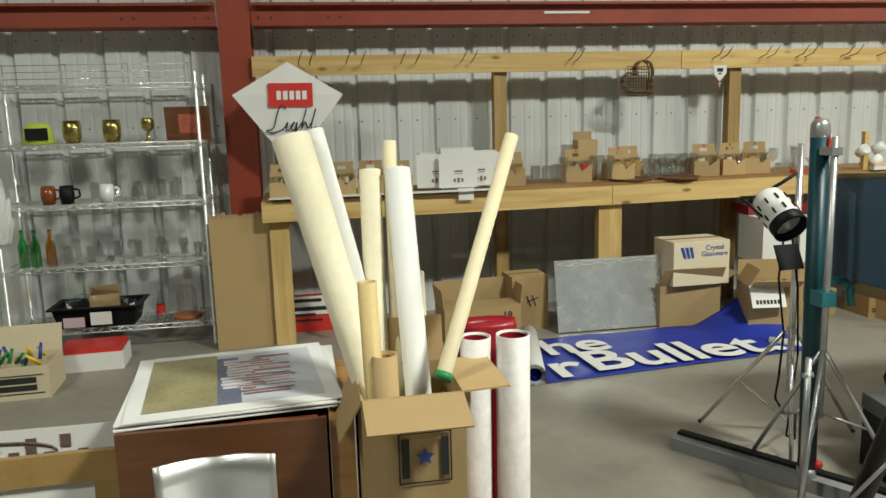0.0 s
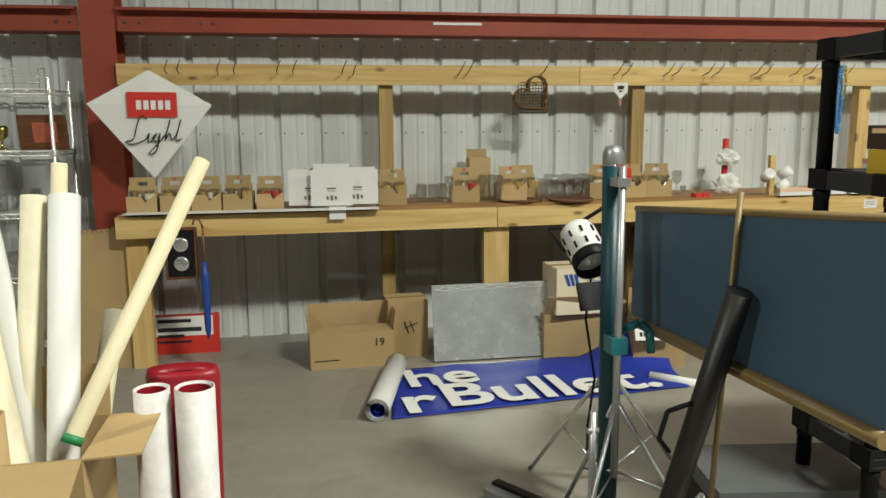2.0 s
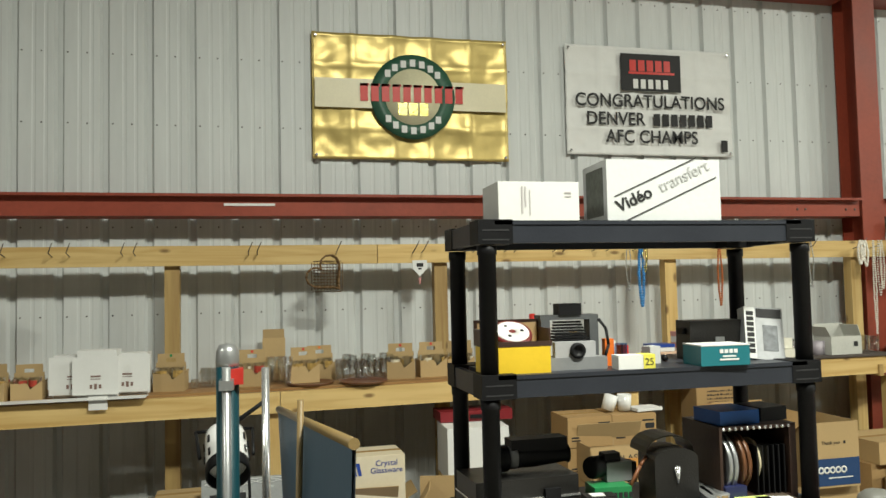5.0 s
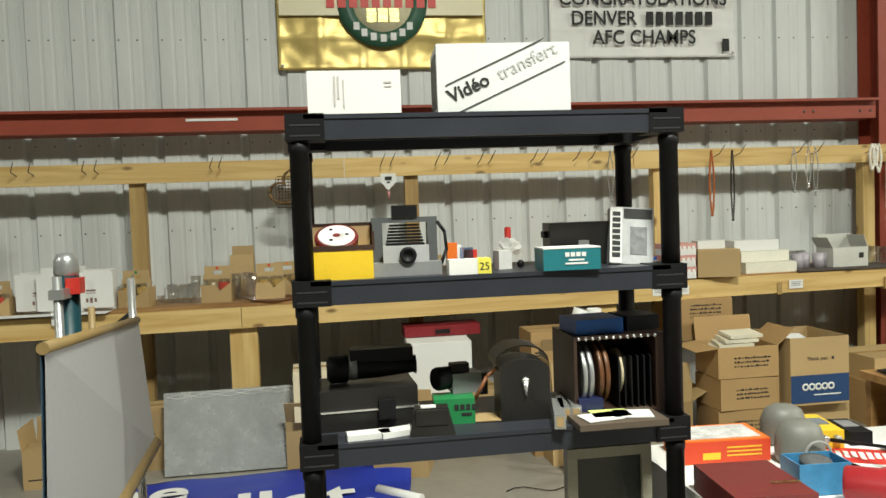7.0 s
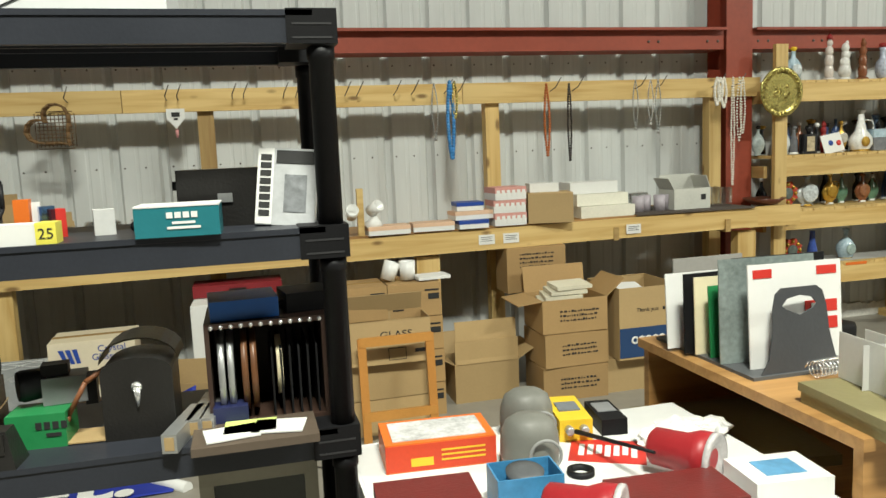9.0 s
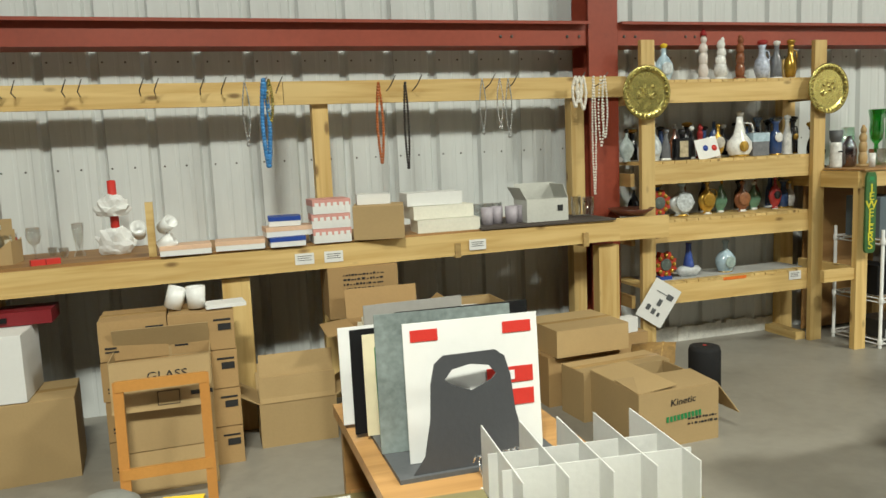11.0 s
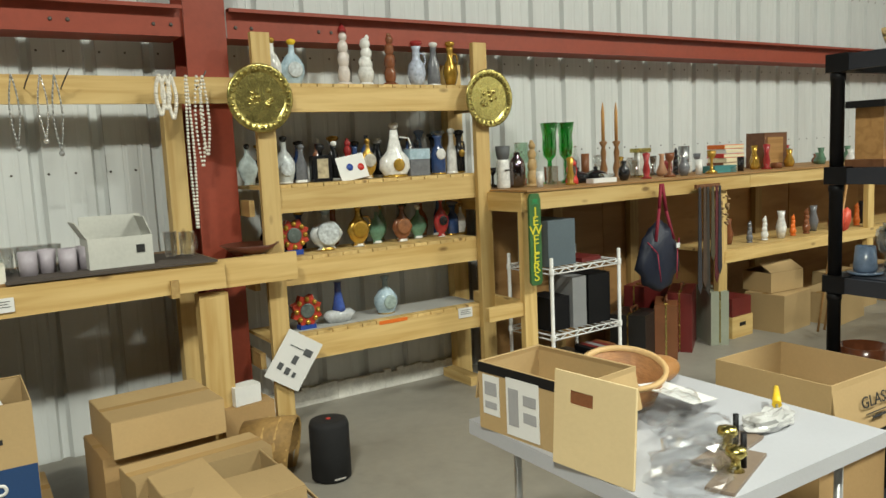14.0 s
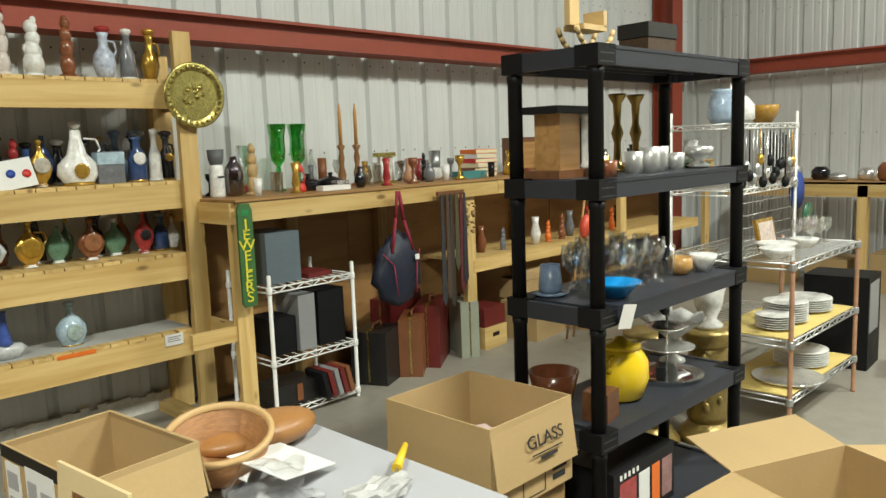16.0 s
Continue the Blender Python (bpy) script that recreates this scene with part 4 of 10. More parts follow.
# print stack on a dark wooden chest
chest = thing("wooden_chest", pose(0.055, 2.548, 0, 0, 0, -1) @ Matrix.Diagonal((0.86, 0.86, 1.232, 1)), "dark walnut open-topped chest holding frames", "chest")
for a in ((-0.33, 0.33, -0.38, -0.36, 0, 0.612), (-0.33, 0.33, 0.36, 0.38, 0, 0.53), (-0.33, -0.31, -0.36, 0.36, 0, 0.59), (0.31, 0.33, -0.36, 0.36, 0, 0.59)):
    part("panel", block(*a, 0.003), WALNUT, chest)
part("bottom", block(-0.31, 0.31, -0.36, 0.36, 0.02, 0.04, 0.002), WALNUT, chest)
part("inner_board", block(-0.02, 0.30, -0.33, -0.30, 0.04, 0.60, 0.003), mat("redwood", (0.30, 0.075, 0.025), 0.4), chest, "reddish inner board")
part("side_rail", block(0.34, 0.42, -0.36, 0.30, 0.0, 0.60, 0.004), OAK, chest)
stack = [(-0.012, 0.622, 5), (0.016, 0.628, 1), (-0.008, 0.634, 4), (0.0, 0.640, 6.5)]
for i, (dx, z, rz) in enumerate(stack):
    sh = thing("art_print", pose(0.051 + dx, 2.574 + dx, 0.2211 + 0.86 * z, 0, 0, rz) @ Matrix.Scale(0.86, 4), "white-bordered art print of a castle on a stack", "print", "stack of prints")
    part("sheet", block(-0.355, 0.355, -0.345, 0.345, 0, 0.004, 0), WHITE_PAPER, sh)
    if i == 3:
        part("image", block(-0.30, 0.30, -0.28, 0.29, 0.0045, 0.0055, 0), mat("print_sky", (0.52, 0.55, 0.60), 0.35, var=0.12, scale=3), sh, "pale sky of the printed picture")
        part("image", block(-0.30, -0.06, -0.28, 0.29, 0.006, 0.007, 0), mat("print_meadow", (0.30, 0.27, 0.14), 0.35, var=0.6, scale=5), sh, "olive meadow of the printed picture")
        part("image", block(-0.06, 0.02, -0.28, 0.24, 0.006, 0.007, 0), mat("print_water", (0.13, 0.15, 0.22), 0.35, var=0.6, scale=7), sh)
        castle = mat("print_castle", (0.62, 0.58, 0.60), 0.35, var=0.35, scale=20)
        for k in range(10):
            y0 = -0.13 + k * 0.034
            part("image", block(-0.05 + rng.uniform(0, 0.03), 0.10 + rng.uniform(0, 0.12), y0, y0 + 0.026, 0.0072, 0.0082, 0), castle, sh, "pale castle tower")
        autumn = mat("print_autumn", (0.28, 0.15, 0.14), 0.35, var=0.6, scale=20)
        for k in range(16):
            y0 = -0.21 + k * 0.028
            part("image", block(0.0 + rng.uniform(0, 0.1), 0.05 + rng.uniform(0.02, 0.17), y0, y0 + 0.012, 0.0084, 0.0092, 0), autumn, sh)
fr = thing("picture_frame", pose(-0.60, 2.26, 0.0, -8, 0, 2), "gilt-edged wooden picture frame leaning on the chest", "frame")
for a in ((-0.40, 0.36, 0, 0.035, 0.58, 0.665), (0.27, 0.36, 0, 0.035, 0.0, 0.58), (-0.40, -0.31, 0, 0.035, 0, 0.58)):
    part("moulding", block(*a, 0.012, 2), mat("gilt_wood", (0.33, 0.21, 0.075), 0.35, var=0.2, scale=12), fr)
part("mat_board", block(-0.31, 0.27, 0.012, 0.016, 0, 0.58, 0), WHITE_PAPER, fr)
part("picture", block(-0.25, 0.21, 0.009, 0.0115, 0, 0.53, 0), mat("dark_picture", (0.07, 0.09, 0.09), 0.2, var=0.5), fr)
pr_ = thing("ink_drawing", pose(-0.66, 2.47, 0.0, -8, 0, 0), "white sheet with an ink drawing of a car", "print")
part("sheet", block(-0.42, 0.35, 0, 0.004, 0.0, 0.672, 0), WHITE_PAPER, pr_)
dr = bm_new()
for k in range(16):
    a = 2 * math.pi * k / 16
    b = 2 * math.pi * (k + 1) / 16
    rod(dr, (0.17 * math.cos(a), -0.003, 0.60 + 0.035 * math.sin(a)), (0.17 * math.cos(b), -0.003, 0.60 + 0.035 * math.sin(b)), 0.004, seg=4)
for k in range(12):
    bx(dr, -0.32 + k * 0.05, -0.29 + k * 0.05, -0.003, 0, 0.55 + rng.uniform(0, 0.06), 0.59 + rng.uniform(0, 0.06))
part("drawing", dr, mat("sepia_ink", (0.12, 0.08, 0.07), 0.7), pr_, "sepia ink strokes")
ch = thing("metal_chair", pose(0.045, 2.10, 0, 0, 0, 3), "brushed aluminium chair with curved back", "chair")
cb = bm_new()
N = 14
grid = [[cb.verts.new((-0.15 + 0.30 * i / N, -0.03 + 0.06 * math.sin(math.pi * i / N) - (0.02 * j / 6), 0.40 + 0.315 * (j / 6) + (0.016 * abs(i - N / 2) / (N / 2) if j == 6 else 0))) for i in range(N + 1)] for j in range(7)]
for j in range(6):
    for i in range(N):
        f = cb.faces.new((grid[j][i], grid[j][i + 1], grid[j + 1][i + 1], grid[j + 1][i]))
        f.smooth = True
thicken(cb, (0, 0.006, 0))
part("backrest", cb, mat("brushed_aluminium", (0.60, 0.60, 0.60), 0.38, metal=0.9, var=0.06, stretch=(1, 1, 6)), ch)
part("seat", block(-0.2, 0.2, -0.42, -0.02, 0.42, 0.45, 0.012, 2), GREY_METAL, ch)
for px in (-0.17, 0.17):
    for py in (-0.38, -0.04):
        b = bm_new()
        rod(b, (px, py, 0), (px, py, 0.42), 0.014, 0.018, 10)
        part("leg", b, GREY_METAL, ch)

# under and on the first bench
lp = thing("light_panel", pose(0.39, 5.405, 0.63), "black framed panel with two round chrome dials hung on the bench", "panel")
part("panel", block(-0.1, 0.1, 0, 0.03, 0, 0.335, 0.004), BLACK, lp)
for a in ((-0.1, -0.085, -0.008, 0, 0, 0.335), (0.085, 0.1, -0.008, 0, 0, 0.335), (-0.085, 0.085, -0.008, 0, 0.32, 0.335), (-0.085, 0.085, -0.008, 0, 0, 0.015)):
    part("frame", block(*a, 0.002), WALNUT, lp)
for zz in (0.1, 0.225):
    b = bm_new()
    lathe(b, [(0.048, 0), (0.048, 0.006), (0.04, 0.010), (0.015, 0.006), (0.0, 0.012)], 24, pose(0, 0, zz, 90, 0, 0))
    part("dial", b, CHROME, lp, "round spun chrome dial")
um = thing("umbrella", pose(0.53, 5.42, 0.22), "folded blue umbrella with crook handle hung on the bench", "umbrella")
b = bm_new()
lathe(b, [(0.004, 0), (0.02, 0.06), (0.028, 0.4), (0.012, 0.52)], 10)
part("canopy", b, BLUE, um)
b = bm_new()
path_rod(b, [(0, 0, 0.5), (0, 0, 0.74), (-0.015, 0, 0.79), (-0.05, 0, 0.80), (-0.06, 0, 0.76)], 0.007, 8)
part("handle", b, TAN, um)
bk = thing("product_box", pose(0.30, 5.86, 0, -6, 0, 0), "red and white printed box leaning against the wall", "box")
part("body", block(-0.24, 0.24, 0, 0.06, 0, 0.28, 0.003), RED, bk)
part("label", block(-0.2, 0.2, -0.002, 0, 0.13, 0.27, 0), WHITE_PAPER, bk)
bars(bk, face(0.0, -0.002, 0.14), [(-0.18, 0.05, 0.085, 0.11), (-0.18, 0.12, 0.02, 0.05), (-0.18, 0.0, -0.02, 0.0), (-0.18, 0.05, -0.06, -0.045)], BLACK_INK)
c19 = carton(1.46, 5.46, 0, 0.56, 0.30, 0.235, 3.5, "open brown carton stamped 19 on the floor", [("l", 97), ("r", 97), ("f", 6), ("b", 100)])
lettering("19", 0.075, c19, face(0.18, -0.153, 0.165), BLACK_INK, depth=0.001)
bars(c19, face(-0.17, -0.152, 0.06), [(-0.08, 0.08, -0.003, 0.003)], BLACK_INK)
ck = carton(1.86, 5.62, 0, 0.28, 0.26, 0.40, 3, "brown carton with dark scribble under the bench", None)
bars(ck, face(0.02, -0.131, 0.22, 20), [(-0.04, -0.03, -0.04, 0.05), (0.0, 0.008, -0.05, 0.04), (-0.05, 0.05, 0.0, 0.008)], BLACK_INK)
mir = thing("mirror_panel", pose(2.02, 5.30, 0.012, -11, 0, 0.5), "frameless mirror panel with etched border leaning under the bench", "mirror")
part("glass", block(0, 0.965, 0, 0.006, 0, 0.52, 0.002), mat("mirror_silver", (0.62, 0.64, 0.62), 0.26, metal=0.55, var=0.25, scale=9, bump=0), mir)
eb = bm_new()
for s in (0, math.pi):
    pts = [(0.02 + 0.925 * k / 48, -0.002, 0.49 + 0.012 * math.sin(k / 48 * 6 * math.pi + s)) for k in range(49)]
    path_rod(eb, pts, 0.002, 4)
rod(eb, (0.02, -0.002, 0.508), (0.945, -0.002, 0.508), 0.002, seg=4)
part("etched_border", eb, WHITE_PAPER, mir, "etched wavy border")

BLUE_VINYL = mat("blue_vinyl", (0.012, 0.03, 0.30), 0.55, var=0.18, scale=3, fine=30, bump=0.1)
ban = thing("floor_banner", pose(1.58, 4.33, 0), "blue vinyl banner with white letters lying partly unrolled on concrete", "banner")


def banner_z(u, v):
    rise = max(0, (u - 0.70) / 0.30) ** 1.3 * max(0, (v - 0.45) / 0.55) ** 1.2 * 0.34
    return 0.008 + 0.012 * max(0, noise.noise((u * 6, v * 4, 2.2))) + rise + 0.008 * max(0, math.sin(u * 17 + v * 4)) * v


bb = bm_new()
NX, NY = 56, 24
vs = [[bb.verts.new((0.05 + (1.86 + 0.10 * v) * u + 0.10 * v * (1 - u), 0.0 + 0.20 * u * (1 - 0.6 * v) + 0.86 * v, banner_z(u, v))) for u in [i / NX for i in range(NX + 1)]] for v in [j / NY for j in range(NY + 1)]]
for j in range(NY):
    for i in range(NX):
        f = bb.faces.new((vs[j][i], vs[j][i + 1], vs[j + 1][i + 1], vs[j + 1][i]))
        f.smooth = True
thicken(bb, (0, 0, -0.002))
part("sheet", bb, BLUE_VINYL, ban)
for txt, sz, cx, cy in (("he", 0.46, 0.42, 0.60), ("Bullet.", 0.52, 1.05, 0.29), ("r", 0.52, 0.22, 0.18)):
    lt = lettering(txt, sz, ban, pose(cx, cy, 0.030, 0, 0, 4.5), WHITE_PAPER, "bold white letters", depth=0.0012, sx=1.05, bold=0.02)
b = bm_new()
for r_, a in ((0.066, 0), (0.058, 0), (0.048, 0)):
    lathe(b, [(r_, 0), (r_, 0.86), (r_ - 0.004, 0.86), (r_ - 0.004, 0)], 20, pose(-0.03, -0.02, 0.068, -90, 0, -13), close=False)
part("rolled_end", b, WHITE_PAPER, ban, "white-backed rolled end of the banner")
b = bm_new()
lathe(b, [(0.043, 0.01), (0.043, 0.84), (0.02, 0.84), (0.02, 0.01)], 18, pose(-0.03, -0.02, 0.068, -90, 0, -13), close=False)
part("rolled_core", b, BLUE_VINYL, ban)
fl_ = bm_new()
for a, c in (((1.75, 0.42, 0.012), (1.98, 0.20, 0.012)),):
    rod(fl_, a, c, 0.03, 0.03, 12)
part("curled_corner", fl_, WHITE_PAPER, ban, "white backing of a curled corner")

cw = carton(3.06, 5.36, 0.32, 0.44, 0.30, 0.32, 2, "pale crystal glassware carton with blue emblem", None, mat("pale_card", (0.66, 0.58, 0.42), 0.7, var=0.08))
lettering("Crystal", 0.05, cw, face(0.10, -0.152, 0.27), BLUE, depth=0.0008)
lettering("Glassware", 0.05, cw, face(0.10, -0.152, 0.225), BLUE, depth=0.0008)
wv = bm_new()
for k in range(3):
    vq = [wv.verts.new((x, y, 0.001)) for x, y in ((-0.05 + k * 0.035, 0.04), (-0.025 + k * 0.035, 0.04), (0.0 + k * 0.03, -0.04), (-0.02 + k * 0.03, -0.04))]
    wv.faces.new(vq)
part("emblem", wv, BLUE, cw, "blue angular emblem", face(-0.12, -0.1515, 0.24))
carton(3.02, 5.42, 0, 0.46, 0.32, 0.315, -3, "worn dark brown carton under the bench", [("f", 120), ("r", 150)])
cb2 = carton(3.52, 5.10, 0.0, 0.34, 0.30, 0.33, -14, "open carton with dark inside behind the banner", [("f", 150), ("r", 160), ("l", 60), ("b", 85)])
wp = thing("white_card", pose(3.42, 4.96, 0.345, 62, 0, -8), "white folded card with printed number on a carton", "card")
part("card", block(-0.12, 0.12, -0.16, 0.0, 0, 0.003, 0), WHITE_PAPER, wp)
bars(wp, pose(0, -0.12, 0.003), [(-0.09 + i * 0.025, -0.072 + i * 0.025, -0.015, 0.015) for i in range(7)], BLACK_INK)
carton(3.95, 5.45, 0, 0.5, 0.38, 0.42, 4, "brown carton stacked under the bench", None)
wb_ = carton(3.80, 5.45, 0.425, 0.42, 0.36, 0.34, -2, "plain white carton under the bench", None, WHITE_PAPER, tape=False)
rc = thing("red_case", pose(3.85, 5.62, 0.77), "flat dark red case on a white carton", "case")
part("body", block(-0.26, 0.26, -0.12, 0.12, 0, 0.07, 0.01, 2), mat("dark_red_case", (0.20, 0.015, 0.02), 0.4), rc)
part("handle", block(-0.05, 0.05, -0.135, -0.12, 0.02, 0.045, 0.005), BLACK, rc)
rb = thing("rope", pose(4.05, 4.55, 0.004), "thin dark wire lying on the concrete", "wire")
b = bm_new()
path_rod(b, [(0.5 * k / 9, 0.05 * math.sin(k), 0.004) for k in range(10)], 0.003, 5)
part("wire", b, BLACK, rb)


# carriers and glasses along the first bench
def glass_print(material):
    """A printed badge that wraps part of a beer glass."""
    bm = bm_new()
    n = 14
    lo = [bm.verts.new((0.0392 * math.cos(a), 0.0392 * math.sin(a), 0.085)) for a in [2 * math.pi * k / n for k in range(n)]]
    hi = [bm.verts.new((0.0424 * math.cos(a), 0.0424 * math.sin(a), 0.128)) for a in [2 * math.pi * k / n for k in range(n)]]
    for k in range(n):
        if k % 7 < 4:
            bm.faces.new((lo[k], lo[(k + 1) % n], hi[(k + 1) % n], hi[k]))
    return mesh_of("print", bm, material)


GLASS_PRINTS = [glass_print(m) for m in (mat("glass_print_red", (0.40, 0.05, 0.03), 0.4, var=0.5, scale=60), mat("glass_print_cream", (0.62, 0.56, 0.42), 0.4, var=0.4, scale=60), mat("glass_print_gold", (0.42, 0.27, 0.08), 0.35, var=0.5, scale=60))]


def carrier(x, y, z, rz, label, s=1.0, dots=None, tumblers=True):
    """A four-glass cardboard carrier: sloped sides, a tall middle panel with a hand hole."""
    t = thing("glass_carrier", pose(x, y, z, 0, 0, rz) @ Matrix.Scale(s, 4), label, "carrier", "cardboard glass carriers")
    w, d = 0.19, 0.16
    bm = bm_new()
    bx(bm, -w / 2, w / 2, -d / 2, d / 2, 0, 0.003)
    for yy in (-d / 2, d / 2 - 0.003):
        a = [bm.verts.new((px, py, pz)) for py in (yy, yy + 0.003) for px, pz in ((-w / 2, 0.003), (w / 2, 0.003), (w / 2, 0.13), (w * 0.12, 0.075), (0.0, 0.115), (-w / 2, 0.115))]
        bm.faces.new(a[:6])
        bm.faces.new(a[6:][::-1])
        for i in range(6):
            bm.faces.new((a[i], a[(i + 1) % 6], a[6 + (i + 1) % 6], a[6 + i]))
    part("tray", bm, CARD, t)
    for xx in (-w / 2, w / 2 - 0.003):
        part("side", block(xx, xx + 0.003, -d / 2 + 0.003, d / 2 - 0.003, 0.003, 0.12, 0), CARD, t)
    bm = bm_new()
    for a in ((-w / 2 + 0.003, w / 2 - 0.003, 0.003, 0.18), (-w / 2 + 0.012, -0.03, 0.18, 0.205), (0.03, w / 2 - 0.012, 0.18, 0.205), (-w / 2 + 0.012, w / 2 - 0.012, 0.205, 0.235)):
        bx(bm, a[0], a[1], -0.002, 0.002, a[2], a[3])
    part("handle_panel", bm, CARD, t)
    if dots:
        bm = bm_new()
        lathe(bm, [(0.009, 0), (0.009, 0.0008)], 10, pose(0, -0.0035, 0.222, 90, 0, 0))
        part("price_dot", bm, dots, t)
    if tumblers:
        for gx in (-0.045, 0.045):
            for gy in (-0.04, 0.04):
                p = pose(x, y, z, 0, 0, rz) @ Vector((gx * s, gy * s, 0.004))
                g = glassware("pint", p.x, p.y, p.z, "in a cardboard carrier", s)
                pr = new("print", GLASS_PRINTS[rng.randrange(len(GLASS_PRINTS))])
                pr.parent = g
    return t


def zb(x):
    return 1.040 + 0.0055 * x


lab_c = "brown cardboard carrier with four glasses on the workbench"
for i, (cx, cy) in enumerate(((0.13, 5.66), (0.335, 5.67), (0.54, 5.67), (0.745, 5.68))):
    carrier(cx, cy, zb(cx), rng.uniform(-4, 4), lab_c, 1.0, (None, RED)[i % 2])
carrier(0.95, 5.70, zb(0.95), 2, lab_c, 0.95)
for cx, cy, dt in ((1.80, 5.78, GREEN), (2.33, 5.82, RED), (2.68, 5.84, RED), (2.80, 5.95, ORANGE), (3.37, 5.80, RED), (3.60, 5.82, RED), (3.82, 5.83, GREEN)):
    carrier(cx, cy, zb(cx), rng.uniform(-8, 8), lab_c, 1.05, dt)
for cx in (1.22, 1.37, 1.55):
    wbx = thing("gift_carton", pose(cx, 5.70 - (0.06 if cx == 1.37 else 0), zb(cx), 0, 0, -4), "white printed glass gift carton on the workbench", "box", "white glass cartons")
    part("body", block(-0.12, 0.12, -0.03, 0.09, 0, 0.27 if cx != 1.37 else 0.30, 0.003), WHITE_PAPER, wbx)
    part("front_panel", block(-0.14, 0.14, -0.06, -0.057, 0.02, 0.26, 0.001), WHITE_PAPER, wbx)
    bars(wbx, face(0.0, -0.061, 0.12), [(-0.03, 0.03, 0.012, 0.022), (-0.035, -0.02, -0.06, -0.035), (-0.008, 0.008, -0.065, -0.03), (0.02, 0.035, -0.06, -0.035), (-0.03, 0.03, -0.002, 0.002)], mat("sepia_print", (0.20, 0.12, 0.10), 0.6) if cx == 1.22 else bpy.data.materials["sepia_print"])
tg = thing("price_card", pose(1.40, 5.478, 0.985), "white price card hanging over the bench edge", "card", "price cards")
part("card", block(-0.055, 0.055, 0, 0.002, 0, 0.085, 0), WHITE_PAPER, tg)
ctn = carton(2.48, 6.03, 1.06, 0.16, 0.13, 0.30, 0, "tall brown open carton behind the glasses", [("b", 95)])
for gx, gy, k in ((1.95, 5.80, "shot"), (2.02, 5.86, "mug"), (2.10, 5.82, "mug"), (2.17, 5.84, "tumbler"), (2.2, 5.72, "pilsner"), (2.46, 5.80, "pilsner"), (2.53, 5.82, "pilsner"), (2.57, 5.72, "pilsner"), (2.62, 5.92, "tumbler"), (2.44, 5.93, "pint"), (1.66, 5.84, "tumbler"), (1.72, 5.93, "pint"), (4.0, 5.85, "goblet"), (4.08, 5.9, "shot"), (4.15, 5.82, "shot"), (4.22, 5.9, "pilsner")):
    glassware(k, gx, gy, zb(gx) + 0.002, "on the workbench")
for i in range(9):
    for row in range(2):
        glassware(("tumbler", "pint", "goblet")[(i + row) % 3], 2.93 + i * 0.045 + row * 0.02, 5.80 + row * 0.11, zb(3.1) + 0.002, "in a row on the workbench", 0.95)
for tx, ty in ((2.72, 5.70), (3.08, 5.64)):
    turned("serving_tray", [(0.15, 0), (0.17, 0.018), (0.165, 0.018), (0.147, 0.004), (0.001, 0.004)], WALNUT, pose(tx, ty, zb(tx)), "round brown serving tray on the workbench", "tray", "trays")
mat_ = thing("paper_sheet", pose(0, 0, 0), "white paper laid along the bench top", "paper")
part("sheet", block(0.03, 1.68, 5.45, 5.60, 1.049, 1.051, 0), WHITE_PAPER, mat_)

# heart basket, pan flag, spot lamp, screen tube
hk = thing("heart_basket", pose(2.86, 5.84, 1.80), "heart-shaped brown wicker basket hung on a nail", "basket")
b = bm_new()
heart = []
for k in range(25):
    a = 2 * math.pi * k / 24
    heart.append((0.0085 * 16 * math.sin(a) ** 3, 0.0085 * (13 * math.cos(a) - 5 * math.cos(2 * a) - 2 * math.cos(3 * a) - math.cos(4 * a)) + 0.02))
rot = math.radians(42)
heart = [(x * math.cos(rot) - z * math.sin(rot), x * math.sin(rot) + z * math.cos(rot)) for x, z in heart]
for yy in (-0.03, 0.0, 0.04):
    path_rod(b, [(x * (1 - 0.8 * max(0, yy)), yy, z) for x, z in heart], 0.007, 6)
part("rim", b, mat("wicker", (0.16, 0.09, 0.035), 0.7, var=0.4, scale=40), hk)
b = bm_new()
for k in range(-5, 6):
    rod(b, (-0.10, 0.045, k * 0.022), (0.10, 0.045, k * 0.022), 0.003, seg=5)
    rod(b, (k * 0.022, 0.048, -0.10), (k * 0.022, 0.048, 0.10), 0.003, seg=5)
part("weave", b, mat("wicker_dark", (0.12, 0.07, 0.03), 0.7), hk)
sg = thing("shield_tag", pose(3.55, 5.918, 1.80), "small white shield-shaped tag hung on a nail", "tag")
b = bm_new()
shp_ = ((-0.055, 0.11), (0.055, 0.11), (0.055, 0.05), (0.0, -0.015), (-0.055, 0.05))
v0, v1 = [b.verts.new((x, -0.008, z)) for x, z in shp_], [b.verts.new((x, 0, z)) for x, z in shp_]
b.faces.new(v0)
b.faces.new(v1[::-1])
for i in range(5):
    b.faces.new((v0[i], v0[(i + 1) % 5], v1[(i + 1) % 5], v1[i]))
part("plate", b, WHITE_PAPER, sg)
bars(sg, face(0, -0.009, 0.07), [(-0.025, 0.025, -0.01, 0.018), (-0.012, 0.012, -0.03, -0.018)], BLACK_INK)
b = bm_new()
lathe(b, [(0.006, -0.07), (0.012, -0.02)], 8)
part("tassel", b, mat("pink_tassel", (0.55, 0.25, 0.25), 0.7), sg)

